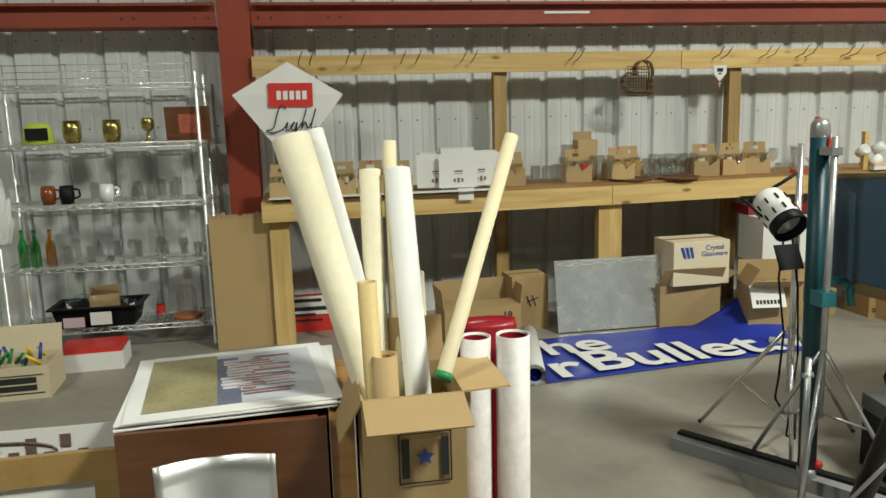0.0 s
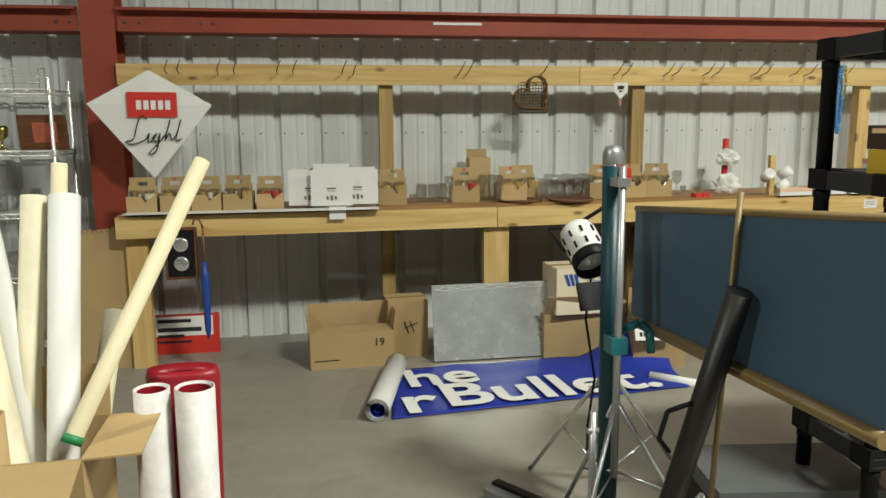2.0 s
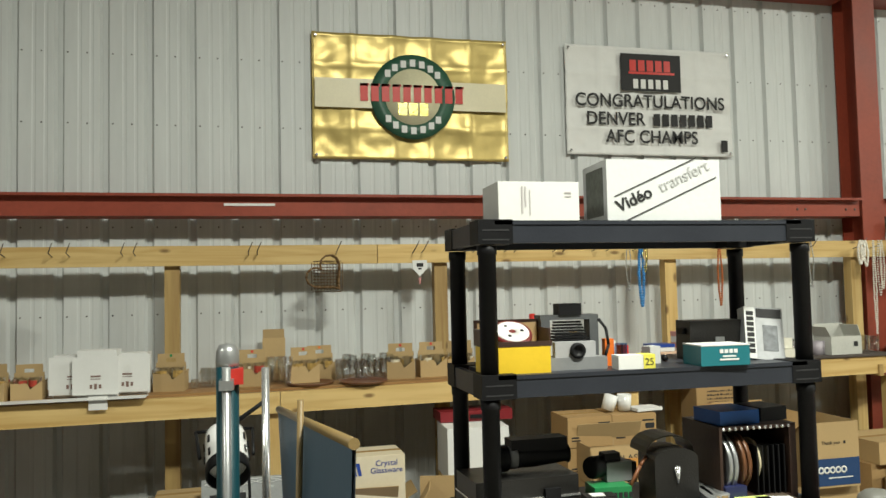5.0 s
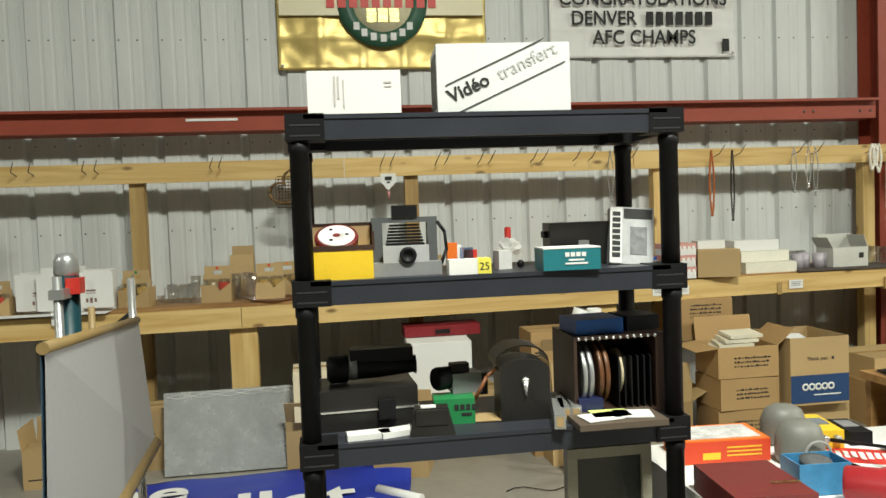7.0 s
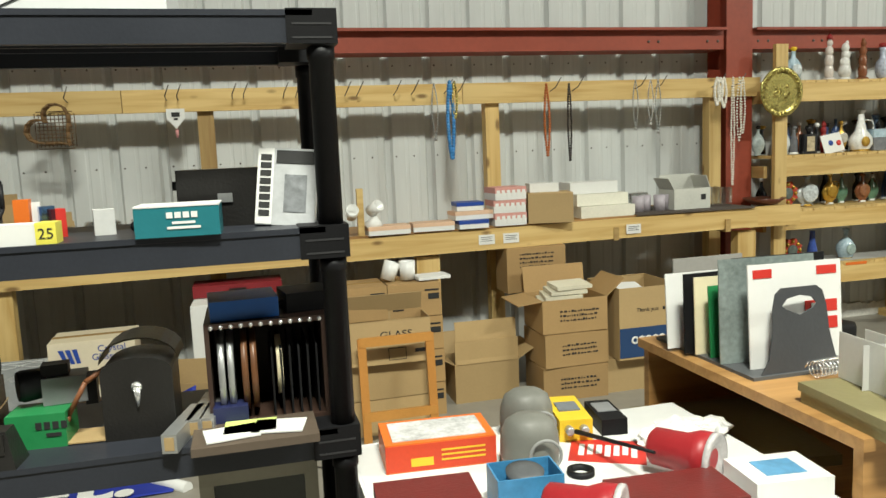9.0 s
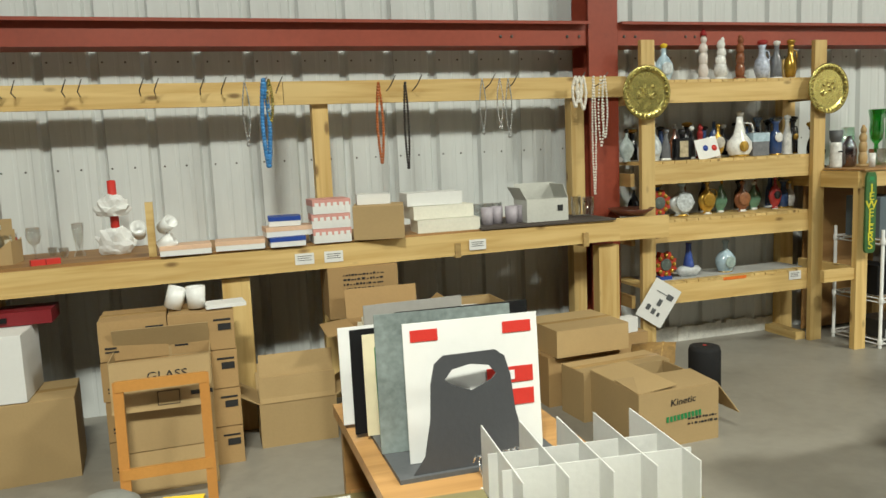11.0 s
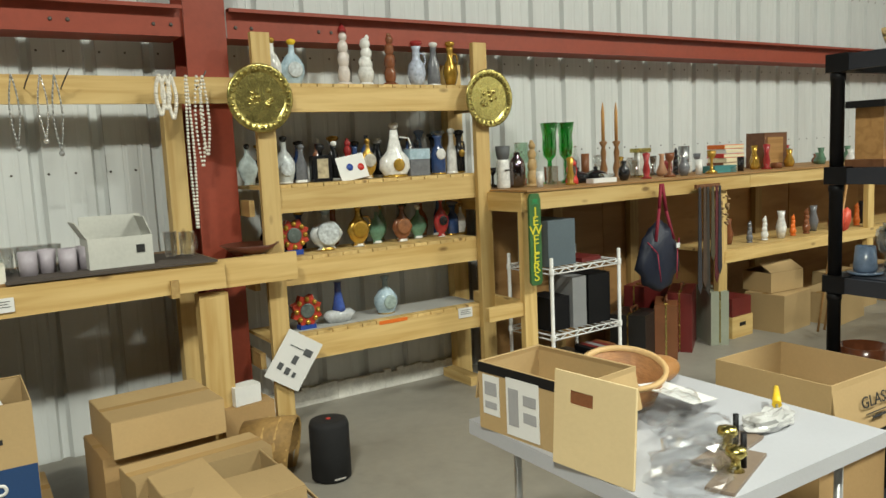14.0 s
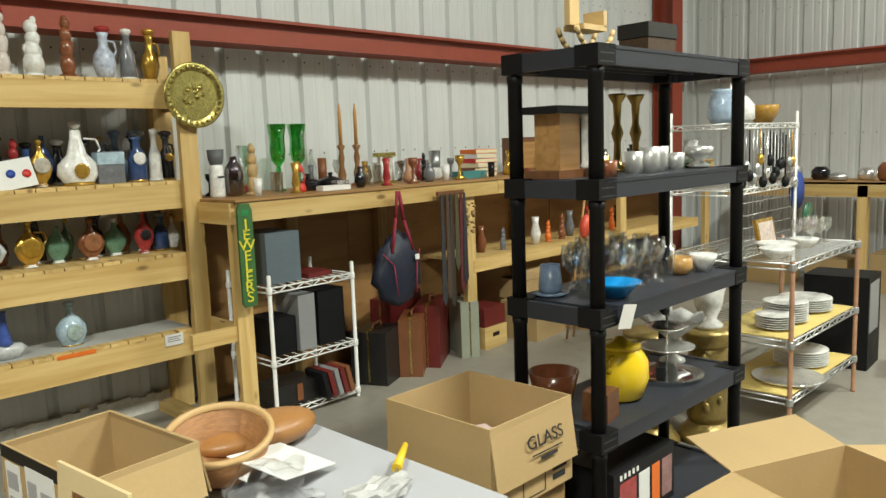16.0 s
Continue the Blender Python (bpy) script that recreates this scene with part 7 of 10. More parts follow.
tab = thing("radio_table", pose(0, 0, 0), "pine table under a white cloth covered with radios", "table")
part("tabletop", block(4.195, 5.19, 1.952, 2.859, tz - 0.03, tz - 0.004, 0.004), PINE_OLD, tab)
for px in (4.245, 5.140):
    for py in (2.012, 2.799):
        part("leg", block(px - 0.025, px + 0.025, py - 0.025, py + 0.025, 0, tz - 0.03, 0.003), PINE_OLD, tab)
cl_ = thing("tablecloth", pose(0, 0, 0), "white paper cloth spread over the pine table", "cloth")
part("cloth", block(4.165, 5.200, 1.922, 2.889, tz - 0.004, tz, 0.001), WHITE_PAPER, cl_)
part("hem", block(4.155, 4.165, 1.922, 2.889, tz - 0.20, tz - 0.001, 0.001), WHITE_PAPER, cl_)
orb = thing("orange_carton", on_cloth(4.382, 2.735, -4, s=0.74), "orange carton with clear window over electronics", "box")
part("body", block(-0.20, 0.20, -0.12, 0.12, 0, 0.105, 0.004), ORANGE, orb)
part("window", block(-0.17, 0.17, -0.095, 0.095, 0.1055, 0.108, 0.001), mat("window_film", (0.30, 0.28, 0.26), 0.1, var=0.6, scale=11, tint=(0.75, 0.74, 0.72)), orb, "clear window with dark contents")
part("front_print", block(-0.2, 0.2, -0.1215, -0.12, 0.005, 0.10, 0), mat("vermilion", (0.62, 0.06, 0.02), 0.45), orb)
bars(orb, face(0.06, -0.122, 0.05), [(-0.06, 0.1, 0.0, 0.006), (-0.06, 0.1, -0.018, -0.012), (-0.06, 0.1, 0.018, 0.024), (-0.17, -0.09, -0.03, 0.0)], YELLOW)


def grey_speaker(x, y, rz):
    t = thing("grey_speaker", on_cloth(x, y, rz, s=0.82), "grey moulded speaker with carrying loop", "speaker", "grey speakers")
    b = bm_new()
    lathe(b, [(0.082, 0), (0.092, 0.012), (0.097, 0.05), (0.093, 0.105), (0.078, 0.145), (0.048, 0.164), (0.0, 0.168)], 26, Matrix.Diagonal((1, 0.82, 1, 1)))
    part("body", b, mat("olive_grey_plastic", (0.17, 0.17, 0.15), 0.5, var=0.1), t)
    b = bm_new()
    lathe(b, [(0.048 + 0.0055 * math.cos(math.pi * k / 4), 0.0055 * math.sin(math.pi * k / 4)) for k in range(9)], 24, pose(0.035, -0.088, 0.058, 90, 0, 0), close=False)
    part("loop", b, mat("loop_grey", (0.26, 0.26, 0.25), 0.55), t)


grey_speaker(4.605, 2.60, -10)
grey_speaker(4.672, 2.80, -8)
ye = thing("marine_radio", on_cloth(4.80, 2.80, -10, s=1.05), "yellow handheld radio lying with antenna", "radio")
part("body", block(-0.045, 0.045, -0.10, 0.10, 0, 0.06, 0.008, 2), YELLOW, ye)
part("display", block(-0.03, 0.03, -0.03, 0.04, 0.06, 0.064, 0.002), mat("grey_lcd", (0.16, 0.18, 0.20), 0.3), ye)
for px in (-0.02, 0.02):
    b = bm_new()
    lathe(b, [(0.012, 0), (0.012, 0.02), (0.008, 0.022)], 10, pose(px, -0.10, 0.035, 90, 0, 0))
    part("knob", b, GREY_METAL, ye)
b = bm_new()
rod(b, (-0.005, -0.12, 0.035), (0.10, -0.42, 0.09), 0.007, 0.004)
part("antenna", b, BLACK, ye)
bo = thing("handset", on_cloth(4.915, 2.785, -8, s=0.95), "black handheld two-way radio on the cloth", "radio")
part("body", block(-0.04, 0.04, -0.09, 0.09, 0, 0.05, 0.008, 2), BLACK_PLASTIC, bo)
part("grille", block(-0.03, 0.03, -0.02, 0.06, 0.05, 0.053, 0.001), GREY, bo)
blb = thing("blue_tin", on_cloth(4.505, 2.37, -4), "blue open tin box with a reel inside", "box")
for a in ((-0.10, 0.10, -0.07, -0.065, 0, 0.12), (-0.10, 0.10, 0.065, 0.07, 0, 0.12), (-0.10, -0.095, -0.065, 0.065, 0, 0.12), (0.095, 0.10, -0.065, 0.065, 0, 0.12), (-0.1, 0.1, -0.07, 0.07, 0, 0.004)):
    part("side", block(*a, 0.001), mat("sky_blue_print", (0.05, 0.22, 0.42), 0.4, var=0.3, scale=16), blb)
b = bm_new()
lathe(b, [(0.055, 0), (0.058, 0.02), (0.02, 0.025), (0.0, 0.02)], 20, pose(0, 0, 0.095, 8, 0, 0))
part("reel", b, DARKGREY, blb)


def red_lantern(x, y, rz):
    t = thing("red_torch", on_cloth(x, y, rz, 0.066, 90), "large red torch lying on its side", "torch", "red torches")
    b = bm_new()
    lathe(b, [(0.050, -0.085), (0.060, -0.075), (0.064, 0.03), (0.080, 0.07), (0.082, 0.12)], 24)
    part("body", b, mat("torch_red", (0.34, 0.02, 0.025), 0.4), t)
    b = bm_new()
    lathe(b, [(0.084, 0.115), (0.084, 0.13), (0.074, 0.132), (0.05, 0.125), (0.0, 0.11)], 24)
    part("lens", b, mat("lens_grey", (0.5, 0.48, 0.48), 0.15, var=0.4, scale=20), t, "pale ribbed lens")
    return t


red_lantern(4.92, 2.40, -56)
red_lantern(4.555, 2.20, -40)
mb = box_thing("maroon_album", on_cloth(4.265, 2.30, -4), 0.29, 0.36, 0.10, MAROON, "large maroon leather album on the cloth", "album", bevel=0.012)
bars(mb, pose(0.1, -0.06, 0.101), [(-0.06 + i * 0.016, -0.05 + i * 0.016, -0.01, 0.01) for i in range(7)], BRASS)
rr = thing("red_radio", on_cloth(4.80, 2.215, -4, s=0.68), "dark red portable radio lying with chrome dials", "radio")
part("body", block(-0.20, 0.20, -0.12, 0.12, 0, 0.10, 0.012, 2), MAROON, rr)
for px in (0.06, 0.14):
    b = bm_new()
    lathe(b, [(0.035, 0), (0.035, 0.01), (0.028, 0.012), (0.0, 0.008)], 20, pose(px, -0.12, 0.05, 90, 0, 0))
    part("dial", b, CHROME, rr)
for k in range(5):
    b = bm_new()
    lathe(b, [(0.007, 0), (0.007, 0.008)], 10, pose(-0.14 + 0.035 * k, -0.12, 0.045, 90, 0, 0))
    part("button", b, CHROME, rr)
rp = thing("red_leaflet", on_cloth(4.83, 2.60, -28), "red and white printed leaflet on the cloth", "leaflet")
part("sheet", block(-0.13, 0.13, -0.10, 0.10, 0, 0.002, 0), RED, rp)
bars(rp, pose(0, 0, 0.002), [(-0.1 + i * 0.03, -0.08 + i * 0.03, -0.05 + 0.01 * (i % 3), 0.05) for i in range(7)], WHITE_PAPER)
for k in range(5):
    crumple("crumpled_paper", on_cloth(4.99 + 0.04 * k, 2.597 + 0.025 * (k % 3)), 0.09, 0.07, 0.05, WHITE_PAPER, "crumpled white paper on the cloth", "paper", 10 + k, "crumpled paper")
tp = bm_new()
lathe(tp, [(0.045, 0), (0.045, 0.018), (0.03, 0.018), (0.03, 0)], 20, close=False)
solid("tape_roll", tp, BLACK, on_cloth(4.70, 2.49, 0), "roll of black tape on the cloth", "tape")

DZ = 0.915
dk = thing("pine_desk", pose(0, 0, 0), "tall orange pine desk with open knee space", "desk")
part("desktop", block(5.205, 5.70, 2.11, 3.115, DZ - 0.03, DZ, 0.004), OAK, dk)
part("side_panel", block(5.22, 5.68, 3.07, 3.10, 0, DZ - 0.03, 0.003), OAK, dk)
part("side_panel", block(5.22, 5.68, 2.125, 2.155, 0, DZ - 0.03, 0.003), OAK, dk)
part("back_panel", block(5.65, 5.67, 2.155, 3.07, 0.0, DZ - 0.03, 0.002), OAK, dk)
part("shelf", block(5.23, 5.65, 2.155, 3.07, 0.665, 0.685, 0.002), OAK, dk)
gp = box_thing("olive_portfolio", pose(5.28, 2.72, 0.687, 0, 0, -8), 0.42, 0.50, 0.03, mat("olive_card", (0.17, 0.14, 0.06), 0.4, var=0.2), "flat olive portfolio box in the desk's open shelf", "portfolio")
wbt = box_thing("white_case", pose(5.09, 2.245, tz, 0, 0, -6), 0.19, 0.15, 0.06, WHITE_PAPER, "white box with pale blue picture on top")
part("picture", block(-0.05, 0.05, -0.04, 0.04, 0.0602, 0.062, 0), mat("pale_blue_print", (0.12, 0.33, 0.55), 0.4, var=0.3, scale=20), wbt)
lpk = thing("record_rack", pose(5.42, 2.61, DZ), "grey metal rack holding record sleeves", "record rack")
part("base", block(-0.17, 0.19, -0.06, 0.46, 0, 0.01, 0.003), DARKGREY, lpk)
RACK_GREY = mat("rack_grey", (0.055, 0.057, 0.062), 0.4)


def end_plate(y, tilt):
    """A flared end plate with an arched top and a slotted hand hole."""
    bm = bm_new()
    side = [(0.17, 0.0), (0.135, 0.04), (0.115, 0.12), (0.108, 0.20), (0.095, 0.245), (0.07, 0.262)]
    out = side + [(-x, z) for x, z in reversed(side)]
    hole = [(0.055, 0.195), (0.07, 0.207), (0.05, 0.228), (0.0, 0.236), (-0.05, 0.228), (-0.07, 0.207), (-0.055, 0.195), (0.0, 0.175)]
    lo = [bm.verts.new((x, 0, z)) for x, z in out]
    ho = [bm.verts.new((x, 0, z)) for x, z in hole]
    es = [bm.edges.new((q[i], q[(i + 1) % len(q)])) for q in (lo, ho) for i in range(len(q))]
    bmesh.ops.triangle_fill(bm, edges=es, use_beauty=True)
    thicken(bm, (0, 0.004, 0))
    part("end_plate", bm, RACK_GREY, lpk, "grey end plate with hand hole", pose(0, y, 0.008, tilt, 0, 0) @ Matrix.Diagonal((0.82, 1, 0.92, 1)))


end_plate(-0.05, -6)
end_plate(0.45, 4)
SLEEVES = ((WHITE_PAPER, 0.0, 0.02, 0.30), (mat("sleeve_marbled", (0.22, 0.26, 0.25), 0.25, var=0.7, scale=5), 0.075, -0.02, 0.31), (BLACK, 0.09, 0.03, 0.31), (GREEN, 0.16, -0.05, 0.22), (CREAM, 0.20, -0.06, 0.24),
           (BLACK, 0.23, -0.08, 0.25), (WHITE_PAPER, 0.30, -0.10, 0.24), (mat("sleeve_taupe", (0.28, 0.27, 0.25), 0.5), 0.40, 0.0, 0.27))
for k, (mm, py, px, s) in enumerate(SLEEVES):
    sl = thing("record_sleeve", lpk.matrix_basis @ pose(px, py, 0.011, -4 + (k % 3), 0, (-3, -4, -2, 2, -3, 2, 0, 2)[k]), "square card record sleeve standing in a rack", "record", "record sleeves")
    part("sleeve", block(-s / 2, s / 2, 0, 0.005, 0, s, 0.001), mm, sl)
    if k == 0:
        for a in ((-0.135, -0.075, 0.26, 0.285), (0.07, 0.135, 0.26, 0.285), (0.03, 0.135, 0.10, 0.135), (0.03, 0.135, 0.15, 0.185)):
            part("print", block(a[0], a[1], -0.0015, 0, a[2], a[3], 0), RED, sl)
        bars(sl, face(0.08, -0.002, 0.1675), [(-0.03, -0.015, -0.01, 0.01), (0.0, 0.012, -0.01, 0.01)], WHITE_PAPER)
spg = bm_new()
for k in range(60):
    a0, a1 = k * 0.9, (k + 1) * 0.9
    rod(spg, (-0.07 + 0.0023 * k, 0.035 * math.cos(a0), 0.035 + 0.03 * math.sin(a0)), (-0.07 + 0.0023 * (k + 1), 0.035 * math.cos(a1), 0.035 + 0.03 * math.sin(a1)), 0.0025, seg=4)
solid("coil_spring", spg, CHROME, pose(5.46, 2.51, DZ + 0.002, 0, 0, 6) @ Matrix.Scale(0.8, 4), "bright coiled metal spring on the desk", "spring")
rs = thing("record_adapter", pose(5.46, 2.40, DZ + 0.002) @ Matrix.Scale(0.78, 4), "dark disc with white centre cap on paper", "disc")
b = bm_new()
lathe(b, [(0.10, 0), (0.10, 0.006), (0.0, 0.008)], 28)
part("disc", b, WHITE, rs)
b = bm_new()
lathe(b, [(0.085, 0.0085), (0.03, 0.0095), (0.0, 0.0095)], 28, close=False)
part("face", b, DARKGREY, rs)
b = bm_new()
lathe(b, [(0.02, 0.0095), (0.014, 0.03), (0.022, 0.045), (0.012, 0.05)], 14)
part("knob", b, WHITE, rs)
box_thing("paper_sheet", pose(5.52, 2.42, DZ, 0, 0, 12), 0.22, 0.16, 0.001, WHITE_PAPER, "white paper sheets on the desk", "paper", bevel=0)
ob3 = box_thing("olive_box", pose(5.47, 2.20, DZ, 0, 0, -4), 0.46, 0.30, 0.03, mat("olive_box_card", (0.24, 0.21, 0.10), 0.5, var=0.15), "flat olive card box on the desk")
part("lid", block(-0.235, 0.235, -0.155, 0.155, 0.0305, 0.052, 0.003), bpy.data.materials["olive_box_card"], ob3)
dv = thing("glass_divider", pose(5.49, 2.22, DZ + 0.053, 0, 0, -6) @ Matrix.Scale(0.8, 4), "translucent white interlocking carton divider", "divider")
FROST = mat("frosted_plastic", (0.78, 0.78, 0.75), 0.35, var=0.06, trans=0.35)
for k in range(2):
    part("slat", block(-0.20, 0.20, -0.09 + k * 0.11, -0.087 + k * 0.11, 0, 0.15 - 0.01 * (k % 2), 0.001), FROST, dv)
for k in range(5):
    part("slat", block(-0.18 + k * 0.09, -0.177 + k * 0.09, -0.16, 0.16, 0.002, 0.152, 0.001), FROST, dv)


# ---- the third bay: decanter rack ----
def plate(x, z):
    t = thing("brass_plate", pose(x, 5.772, z, 90, 0, 0), "embossed round brass wall plate hung on the rack post", "plate", "brass plates")
    b = bm_new()
    lathe(b, [(0.182, 0.012), (0.184, 0.020), (0.175, 0.024), (0.140, 0.016), (0.130, 0.006), (0.05, 0.004), (0.0, 0.006)], 48)
    part("dish", b, BRASS, t)
    for k in range(28):
        a = 2 * math.pi * k / 28
        b = bm_new()
        ball(b, (0.158 * math.cos(a), 0.158 * math.sin(a), 0.021), 0.013, 6, sz=0.6)
        part("boss", b, BRASS, t)
    r = random.Random(int(x * 10))
    for k in range(16):
        b = bm_new()
        ball(b, (r.uniform(-0.065, 0.065), r.uniform(-0.045, 0.05), 0.006), r.uniform(0.010, 0.022), 7, sz=0.7)
        part("relief_figure", b, BRASS, t)
    return t


plate(7.845, 1.905)
plate(9.375, 1.905)

CER = {}


def cer(name, col, rough=0.16, var=0.42, scale=24, metal=0.0):
    if name not in CER:
        pale = tuple(0.55 * c + 0.45 * 0.66 for c in col) if name in ("blue_white", "sky", "pale_scene", "teal_white", "scene", "boat") else None
        CER[name] = mat("glaze_" + name, col, rough, metal=metal, var=var, scale=scale, fine=60, bump=0.05, coat=0.3, tint=pale)
    return CER[name]


FLASK = [(0.035, 0.0), (0.045, 0.012), (0.062, 0.07), (0.060, 0.11), (0.035, 0.155), (0.016, 0.175), (0.014, 0.215), (0.018, 0.22)]
JUG = [(0.030, 0.0), (0.045, 0.02), (0.062, 0.07), (0.052, 0.12), (0.026, 0.15), (0.024, 0.20), (0.034, 0.22)]
BELL = [(0.055, 0), (0.06, 0.01), (0.085, 0.05), (0.08, 0.10), (0.04, 0.15), (0.025, 0.22), (0.02, 0.27)]
SLIM = [(0.038, 0), (0.040, 0.01), (0.036, 0.12), (0.02, 0.16), (0.016, 0.20), (0.022, 0.21)]
OVAL = [(0.03, 0), (0.045, 0.008), (0.03, 0.02), (0.06, 0.05), (0.078, 0.095), (0.06, 0.14), (0.02, 0.175), (0.014, 0.20), (0.018, 0.21)]
URN = [(0.03, 0), (0.036, 0.01), (0.035, 0.12), (0.028, 0.15), (0.016, 0.17), (0.016, 0.21), (0.028, 0.225)]


def decanter(x, z, prof, h, w, body, stop, label, squash=0.6, y=6.0, handle=None, badge=None, badge_r=0.03, bz=0.45):
    """A decanter scaled to its height and width, with stopper, handle and a front medallion where it has one."""
    top = prof[-1][1]
    wid = max(r for r, _ in prof)
    k, q = (h * (0.86 if stop else 1.0)) / top, w / 2 / wid
    t = thing("decanter", pose(x, y, z), label, "decanter", "decanters on the rack")
    b = bm_new()
    p = [(r * q, zz * k) for r, zz in prof]
    lathe(b, p, 22, Matrix.Diagonal((1, squash, 1, 1)))
    part("body", b, body, t)
    r0 = p[0][0]
    b = bm_new()
    lathe(b, [(r0 * 1.25, 0), (r0 * 1.25, 0.006), (r0 * 1.05, 0.013), (r0 * 1.05, 0.016)], 18, Matrix.Diagonal((1, max(squash, 0.62), 1, 1)))
    part("foot", b, GLD if len(label) % 3 == 0 else WG, t)
    if stop:
        b = bm_new()
        z0, r0 = p[-1][1], p[-1][0]
        lathe(b, [(r0 * 0.7, z0), (r0 * 0.8, z0 + h * 0.02), (r0 * 1.25, z0 + h * 0.06), (r0 * 1.1, z0 + h * 0.11), (0.0, z0 + h * 0.14)], 14)
        part("stopper", b, stop, t)
    if handle:
        b = bm_new()
        path_rod(b, [(w * 0.18, 0, h * 0.72), (w * 0.48, 0, h * 0.70), (w * 0.56, 0, h * 0.55), (w * 0.42, 0, h * 0.42)], 0.006, 6)
        part("handle", b, handle, t)
    if badge:
        b = bm_new()
        yy = max(r for r, _ in p) * squash
        lathe(b, [(badge_r, 0), (badge_r, 0.004), (badge_r * 0.85, 0.006), (0.0, 0.005)], 22, pose(0, -yy + 0.003, h * bz, 90, 0, 0))
        part("medallion", b, badge, t)
    return t


WG, BLG, DKB = cer("white", (0.72, 0.71, 0.68)), cer("blue_white", (0.24, 0.32, 0.50), var=0.6, scale=40), cer("dark_blue", (0.03, 0.06, 0.16))
GLD, BRN, REDG = cer("gold", (0.50, 0.30, 0.05), 0.22, metal=0.6), cer("brown", (0.20, 0.07, 0.03)), cer("red", (0.32, 0.03, 0.03))
SKY, BLK, GRN, GRYG = cer("sky", (0.22, 0.42, 0.55), var=0.4), cer("black", (0.012, 0.012, 0.014)), cer("green", (0.10, 0.20, 0.13)), cer("grey", (0.15, 0.155, 0.17), 0.2)
decanter(8.02, 2.0, FLASK, 0.27, 0.11, WG, GLD, "white glazed decanter with gold stopper")
decanter(8.14, 2.0, FLASK, 0.265, 0.15, SKY, YELLOW, "sky blue scenic decanter with yellow stopper", badge=cer("scene", (0.35, 0.42, 0.45), var=0.6, scale=30), badge_r=0.045, bz=0.32)
decanter(8.985, 2.0, JUG, 0.29, 0.125, BLG, REDG, "blue and white jug decanter with bird stopper", handle=BLG, squash=0.9)
decanter(9.115, 2.0, SLIM, 0.285, 0.09, GRYG, WG, "slate blue ribbed decanter with pale stopper", squash=0.9)
decanter(9.245, 2.0, JUG, 0.295, 0.105, GLD, GLD, "golden ewer decanter with pointed stopper", handle=GLD, squash=0.9)


def figure(x, y, z, h, material, label, shape):
    """A figurine as one plain mesh of rounded masses: (x, z, radius, height factor)."""
    b = bm_new()
    for fx, fz, r, s in shape:
        ball(b, (fx * h, 0, fz * h), r * h, 14, sz=s)
    lathe(b, [(0.15 * h, 0), (0.16 * h, 0.02 * h), (0.13 * h, 0.06 * h)], 16)
    bmesh.ops.scale(b, vec=(1, 0.8, 1), verts=b.verts[:])
    return solid("figurine", b, material, pose(x, y, z), label, "figurine", "figurines")


SEAT = ((0, 0.22, 0.17, 1.2), (0, 0.42, 0.13, 1.5), (0.02, 0.62, 0.12, 1.1), (0.0, 0.80, 0.11, 1.1), (0.09, 0.40, 0.06, 1.8), (-0.10, 0.45, 0.05, 1.6), (0.05, 0.92, 0.05, 1.2))
TALL = ((0, 0.2, 0.12, 1.7), (0, 0.45, 0.11, 1.6), (0.0, 0.68, 0.10, 1.3), (0.01, 0.86, 0.08, 1.1), (0.0, 0.94, 0.05, 1.0), (0.08, 0.5, 0.04, 2.4))
figure(8.47, 6.0, 2.0, 0.335, cer("cream_red", (0.62, 0.56, 0.52), var=0.3), "cream bearded figure decanter with red cap", TALL)
cap_ = bm_new()
lathe(cap_, [(0.028, 0), (0.024, 0.02), (0.006, 0.05), (0.0, 0.055)], 12)
solid("red_stopper", cap_, REDG, pose(8.47, 6.0, 2.315), "small red stopper on a figure decanter", "stopper")
figure(8.62, 6.0, 2.0, 0.315, WG, "white seated poodle decanter", SEAT)
figure(8.79, 6.0, 2.0, 0.33, BRN, "brown and white eagle decanter", TALL)
B1 = 1.432
decanter(7.83, B1, OVAL, 0.24, 0.12, cer("teal_white", (0.32, 0.45, 0.44), var=0.5), BLK, "pale teal oval decanter behind the post")
decanter(8.05, B1, FLASK, 0.28, 0.13, cer("pale_scene", (0.45, 0.52, 0.53), var=0.4), BLK, "pale scenic flask decanter with dark stopper", badge=cer("scene", (0.35, 0.42, 0.45), var=0.6, scale=30), badge_r=0.042, bz=0.3)
decanter(8.155, B1, SLIM, 0.225, 0.075, GRYG, GRYG, "grey pewter flask decanter")
sq = thing("decanter", pose(8.265, 5.97, B1), "black square decanter with framed picture", "decanter", "decanters on the rack")
part("body", block(-0.06, 0.06, -0.03, 0.03, 0, 0.155, 0.006, 2), BLK, sq)
part("picture", block(-0.035, 0.035, -0.0335, -0.031, 0.02, 0.135, 0), cer("sepia", (0.45, 0.38, 0.25), 0.3, 0.5, 30), sq, "sepia picture panel")
b = bm_new()
lathe(b, [(0.012, 0.155), (0.014, 0.18), (0.026, 0.195), (0.022, 0.22), (0, 0.225)], 14)
part("stopper", b, BLK, sq)
decanter(8.37, B1, SLIM, 0.24, 0.06, BLK, WG, "slim black decanter with pale stopper")
cd = thing("show_card", pose(8.46, 5.90, B1 + 0.004, -14, 0, 0), "white show card with ribbon rosette", "card")
part("card", block(-0.095, 0.095, 0, 0.003, 0, 0.15, 0), WHITE_PAPER, cd, m=pose(0, 0, 0, 0, -9, 0))
for px, mm in ((-0.03, BLUE), (0.045, RED)):
    b = bm_new()
    lathe(b, [(0.022, 0), (0.022, 0.002), (0.0, 0.002)], 16, pose(px, -0.001, 0.075, 90, 0, 0))
    part("rosette", b, mm, cd)
